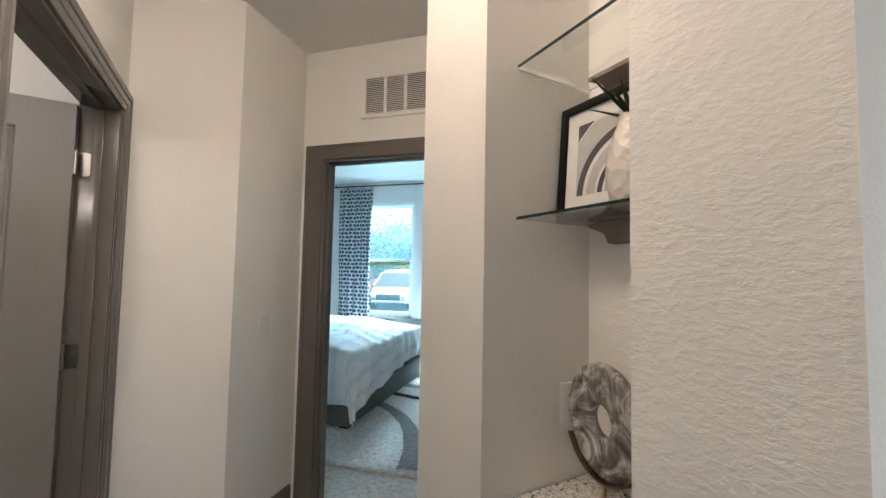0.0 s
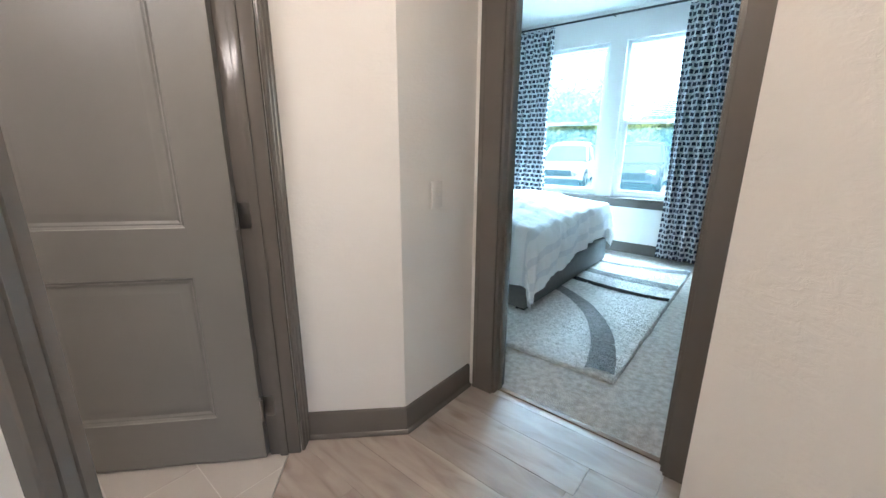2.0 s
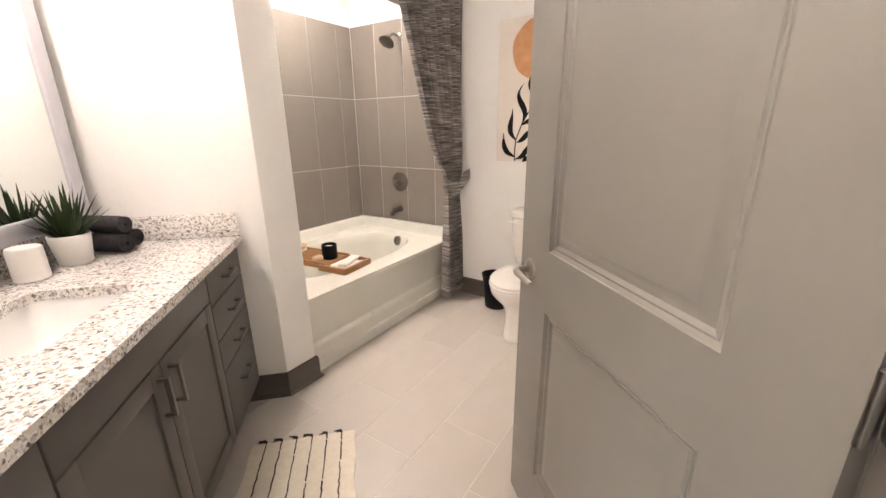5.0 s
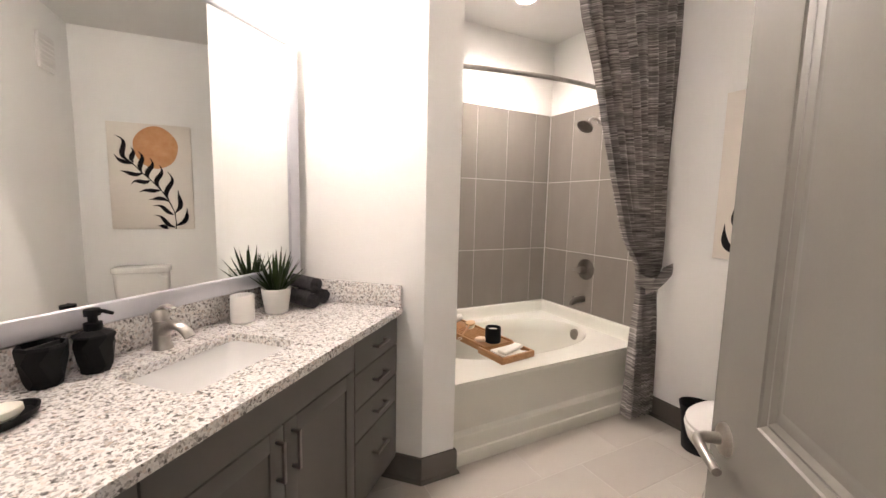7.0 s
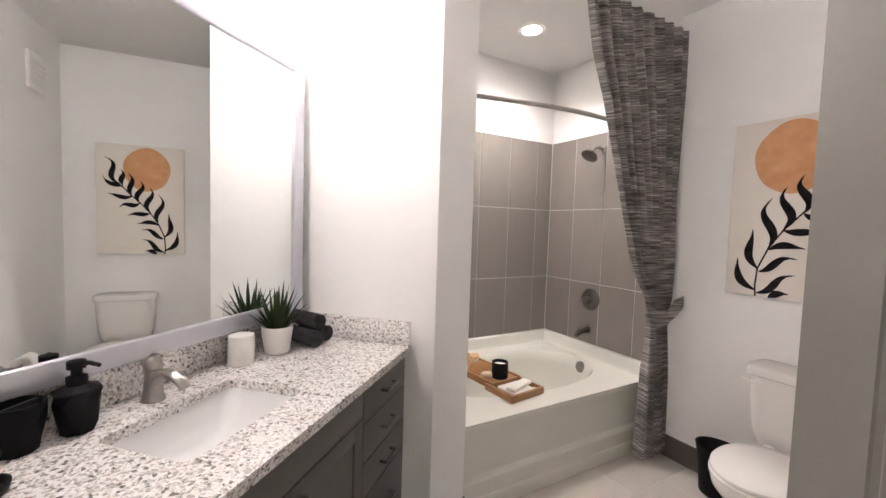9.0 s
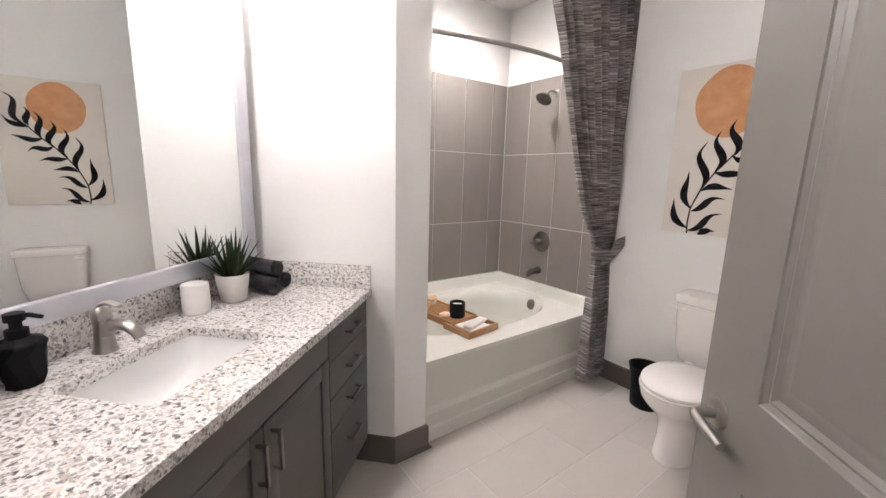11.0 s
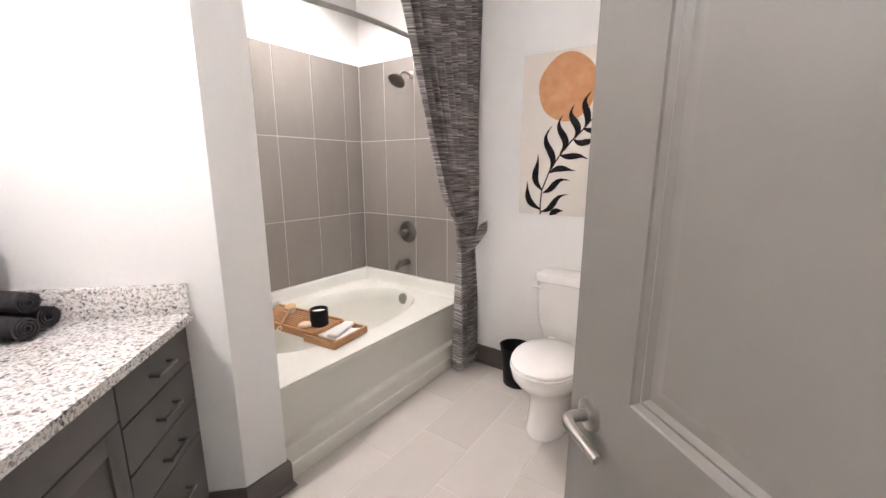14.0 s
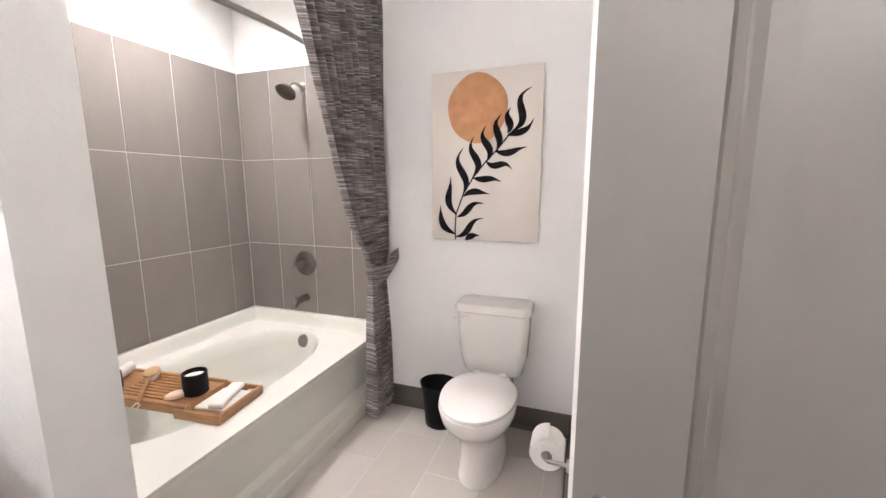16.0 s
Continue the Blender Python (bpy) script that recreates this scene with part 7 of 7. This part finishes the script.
rng = random.Random(21)
for k in range(13):
    tree(-22 + 3.1 * k + rng.uniform(-0.8, 0.8), 33 + rng.uniform(-3, 4), rng.uniform(4.4, 5.8) * (0.6 if k > 6 else 1.0), 100 + k, rng.uniform(2.0, 2.7))
bm = bmesh.new()
for k in range(60):
    x = -90 + 3 * k
    lathe(bm, [(0, 0), (3.0, 0.0), (3.4, 2.0), (2.6, 3.0 + rng.uniform(0, 1.2)), (0.8, 4.2 + rng.uniform(0, 1.2)), (0, 5.0)], 9, pose(x + rng.uniform(-1, 1), 62 + rng.uniform(-4, 4), GZ))
for v in bm.verts:
    v.co += Vector((noise.noise(v.co * 0.6), noise.noise(v.co * 0.6 + Vector((9, 0, 0))), noise.noise(v.co * 0.5 + Vector((0, 7, 0))))) * 1.2
far = link("far_woods", bm, mottled("far_foliage", (0.05, 0.09, 0.03), (0.1, 0.15, 0.05), 0.9, 0.9, relief=1.0, fine=2, distance=0.3), angle=80)
tagged(far, "dense green woods behind the car park", "woods", kind="stuff")

# == floors ==
def clip_poly(pts, keep):
    """The part of a convex polygon where keep(point) is not negative."""
    out = []
    for i, a in enumerate(pts):
        b = pts[(i + 1) % len(pts)]
        ka, kb = keep(a), keep(b)
        if ka >= 0:
            out.append(a)
        if ka * kb < 0:
            t = ka / (ka - kb)
            out.append((a[0] + (b[0] - a[0]) * t, a[1] + (b[1] - a[1]) * t))
    return out


def floor_piece(parent, name, pts, z0, z1, mat, c=None):
    bm = bmesh.new()
    cx, cy = sum(p[0] for p in pts) / len(pts), sum(p[1] for p in pts) / len(pts)
    pts = [(x - cx, y - cy) for x, y in pts]
    e = 0.0012
    low = [bm.verts.new((x, y, z0)) for x, y in pts]
    mid = [bm.verts.new((x, y, z1 - e)) for x, y in pts]
    s = 1 - 0.004
    top_ = [bm.verts.new((x * s, y * s, z1)) for x, y in pts]
    k = len(pts)
    for a, b in ((low, mid), (mid, top_)):
        for i in range(k):
            bm.faces.new((a[i], a[(i + 1) % k], b[(i + 1) % k], b[i]))
    bm.faces.new(top_)
    ob = link(name, bm, mat, parent)
    ob.location = (cx, cy, 0)
    return ob


SPLIT = 0.0      # tile meets planks under the bathroom door
tf = tagged(new("floor_bath"), "greige rectangular floor tiles in half bond", kind="structure")
TL, TW, G2 = 0.585, 0.2905, 0.002
for r in range(-5, 7):
    y0 = -0.37 + TW * r
    off = -3.078 if r % 2 else -3.35
    for c_ in range(-2, 7):
        x0 = off + TL * c_
        pts = [(x0 + G2, y0 + G2), (x0 + TL - G2, y0 + G2), (x0 + TL - G2, y0 + TW - G2), (x0 + G2, y0 + TW - G2)]
        pts = clip_poly(pts, lambda p: SPLIT - 0.002 - (p[0] + p[1]) * D)
        pts = clip_poly(pts, lambda p: p[0] - (WEST - 0.02)) if pts else pts
        pts = clip_poly(pts, lambda p: (MIRROR_WALL + 0.03) - (p[0] - p[1]) * D) if pts else pts
        pts = clip_poly(pts, lambda p: (p[0] - p[1]) * D - (-2.1) if p[0] > -2.2 else 1.0) if pts else pts
        if len(pts) < 3 or y0 + TW < -0.80 or y0 > 1.32:
            continue
        if all(p[1] > NORTH + 0.03 and (p[0] - p[1]) * D < WALL_AB - 0.03 for p in pts):
            continue
        floor_piece(tf, "tile", pts, -0.012, 0.0, M["floor_tile"])
bm = bmesh.new()
prism(bm, [pq(SPLIT - 0.002, WALL_AB - 0.1), pq(SPLIT - 0.002, 0.1), pq(-3.0, 0.1), (-3.67, -1.9), (-3.67, 0.66), (-2.2, 0.66)], -0.0135, -0.0016)
part("grout_bed", bm, M["grout"], tf, "pale grout")


def plank_wood(name):
    m, n, l, b = material(name, (0.4, 0.33, 0.27), 0.42)
    info = n.new("ShaderNodeObjectInfo")
    tc = n.new("ShaderNodeTexCoord")
    mp = n.new("ShaderNodeMapping")
    mp.inputs["Scale"].default_value = (1.4, 6, 6)
    shift = n.new("ShaderNodeVectorMath")
    shift.operation = "MULTIPLY_ADD"
    shift.inputs[1].default_value = (13, 7, 3)
    comb = n.new("ShaderNodeCombineXYZ")
    for k in range(3):
        l.new(info.outputs["Random"], comb.inputs[k])
    l.new(comb.outputs[0], shift.inputs[0])
    l.new(tc.outputs["Object"], shift.inputs[2])
    l.new(shift.outputs[0], mp.inputs["Vector"])
    g = n.new("ShaderNodeTexNoise")
    g.inputs["Scale"].default_value, g.inputs["Detail"].default_value, g.inputs["Distortion"].default_value = 2.2, 7, 0.8
    l.new(mp.outputs[0], g.inputs["Vector"])
    r = ramp(n, l, g.outputs["Fac"], [(0.24, (0.23, 0.185, 0.155)), (0.42, (0.35, 0.295, 0.255)), (0.6, (0.415, 0.36, 0.318)), (0.8, (0.48, 0.425, 0.38))])
    kn = n.new("ShaderNodeTexVoronoi")
    kn.inputs["Scale"].default_value = 1.0
    mp2 = n.new("ShaderNodeMapping")
    mp2.inputs["Scale"].default_value = (2.2, 5.5, 5)
    l.new(shift.outputs[0], mp2.inputs["Vector"])
    l.new(mp2.outputs[0], kn.inputs["Vector"])
    kr = ramp(n, l, kn.outputs["Distance"], [(0.03, (0.16, 0.11, 0.08)), (0.09, (0.62, 0.55, 0.5)), (0.2, (1, 1, 1))])
    mul = n.new("ShaderNodeMix")
    mul.data_type, mul.blend_type = "RGBA", "MULTIPLY"
    mul.inputs[0].default_value = 1.0
    l.new(r.outputs["Color"], mul.inputs[6])
    l.new(kr.outputs["Color"], mul.inputs[7])
    tint = ramp(n, l, info.outputs["Random"], [(0.0, (0.88, 0.86, 0.85)), (1.0, (1.08, 1.05, 1.02))])
    mul2 = n.new("ShaderNodeMix")
    mul2.data_type, mul2.blend_type = "RGBA", "MULTIPLY"
    mul2.inputs[0].default_value = 1.0
    l.new(mul.outputs[2], mul2.inputs[6])
    l.new(tint.outputs["Color"], mul2.inputs[7])
    l.new(mul2.outputs[2], b.inputs["Base Color"])
    bump(n, l, b, g.outputs["Fac"], 0.15, 0.001)
    return m


M["plank"] = plank_wood("greige_knotty_plank")
pf = tagged(new("floor_hall"), "greige knotty wood-look plank floor", kind="structure")
rng = random.Random(4)
PL, PWD = 1.22, 0.178
for r in range(-13, 14):
    y0 = 0.02 + PWD * r
    x0 = -2.6 + rng.uniform(0, PL) - PL
    while x0 < 4.0:
        pts = [(x0 + 0.0006, y0 + 0.0006), (x0 + PL - 0.0006, y0 + 0.0006), (x0 + PL - 0.0006, y0 + PWD - 0.0006), (x0 + 0.0006, y0 + PWD - 0.0006)]
        pts = clip_poly(pts, lambda p: (p[0] + p[1]) * D - SPLIT - 0.002)
        pts = clip_poly(pts, lambda p: HALL_END + 0.058 - p[1]) if len(pts) > 2 else []
        pts = clip_poly(pts, lambda p: 3.6 - (p[0] + p[1]) * D) if len(pts) > 2 else []
        pts = clip_poly(pts, lambda p: 2.65 - (p[0] - p[1]) * D) if len(pts) > 2 else []
        pts = clip_poly(pts, lambda p: (p[0] - p[1]) * D + 2.6) if len(pts) > 2 else []
        if len(pts) > 2:
            floor_piece(pf, "plank", pts, -0.012, 0.0, M["plank"])
        x0 += PL
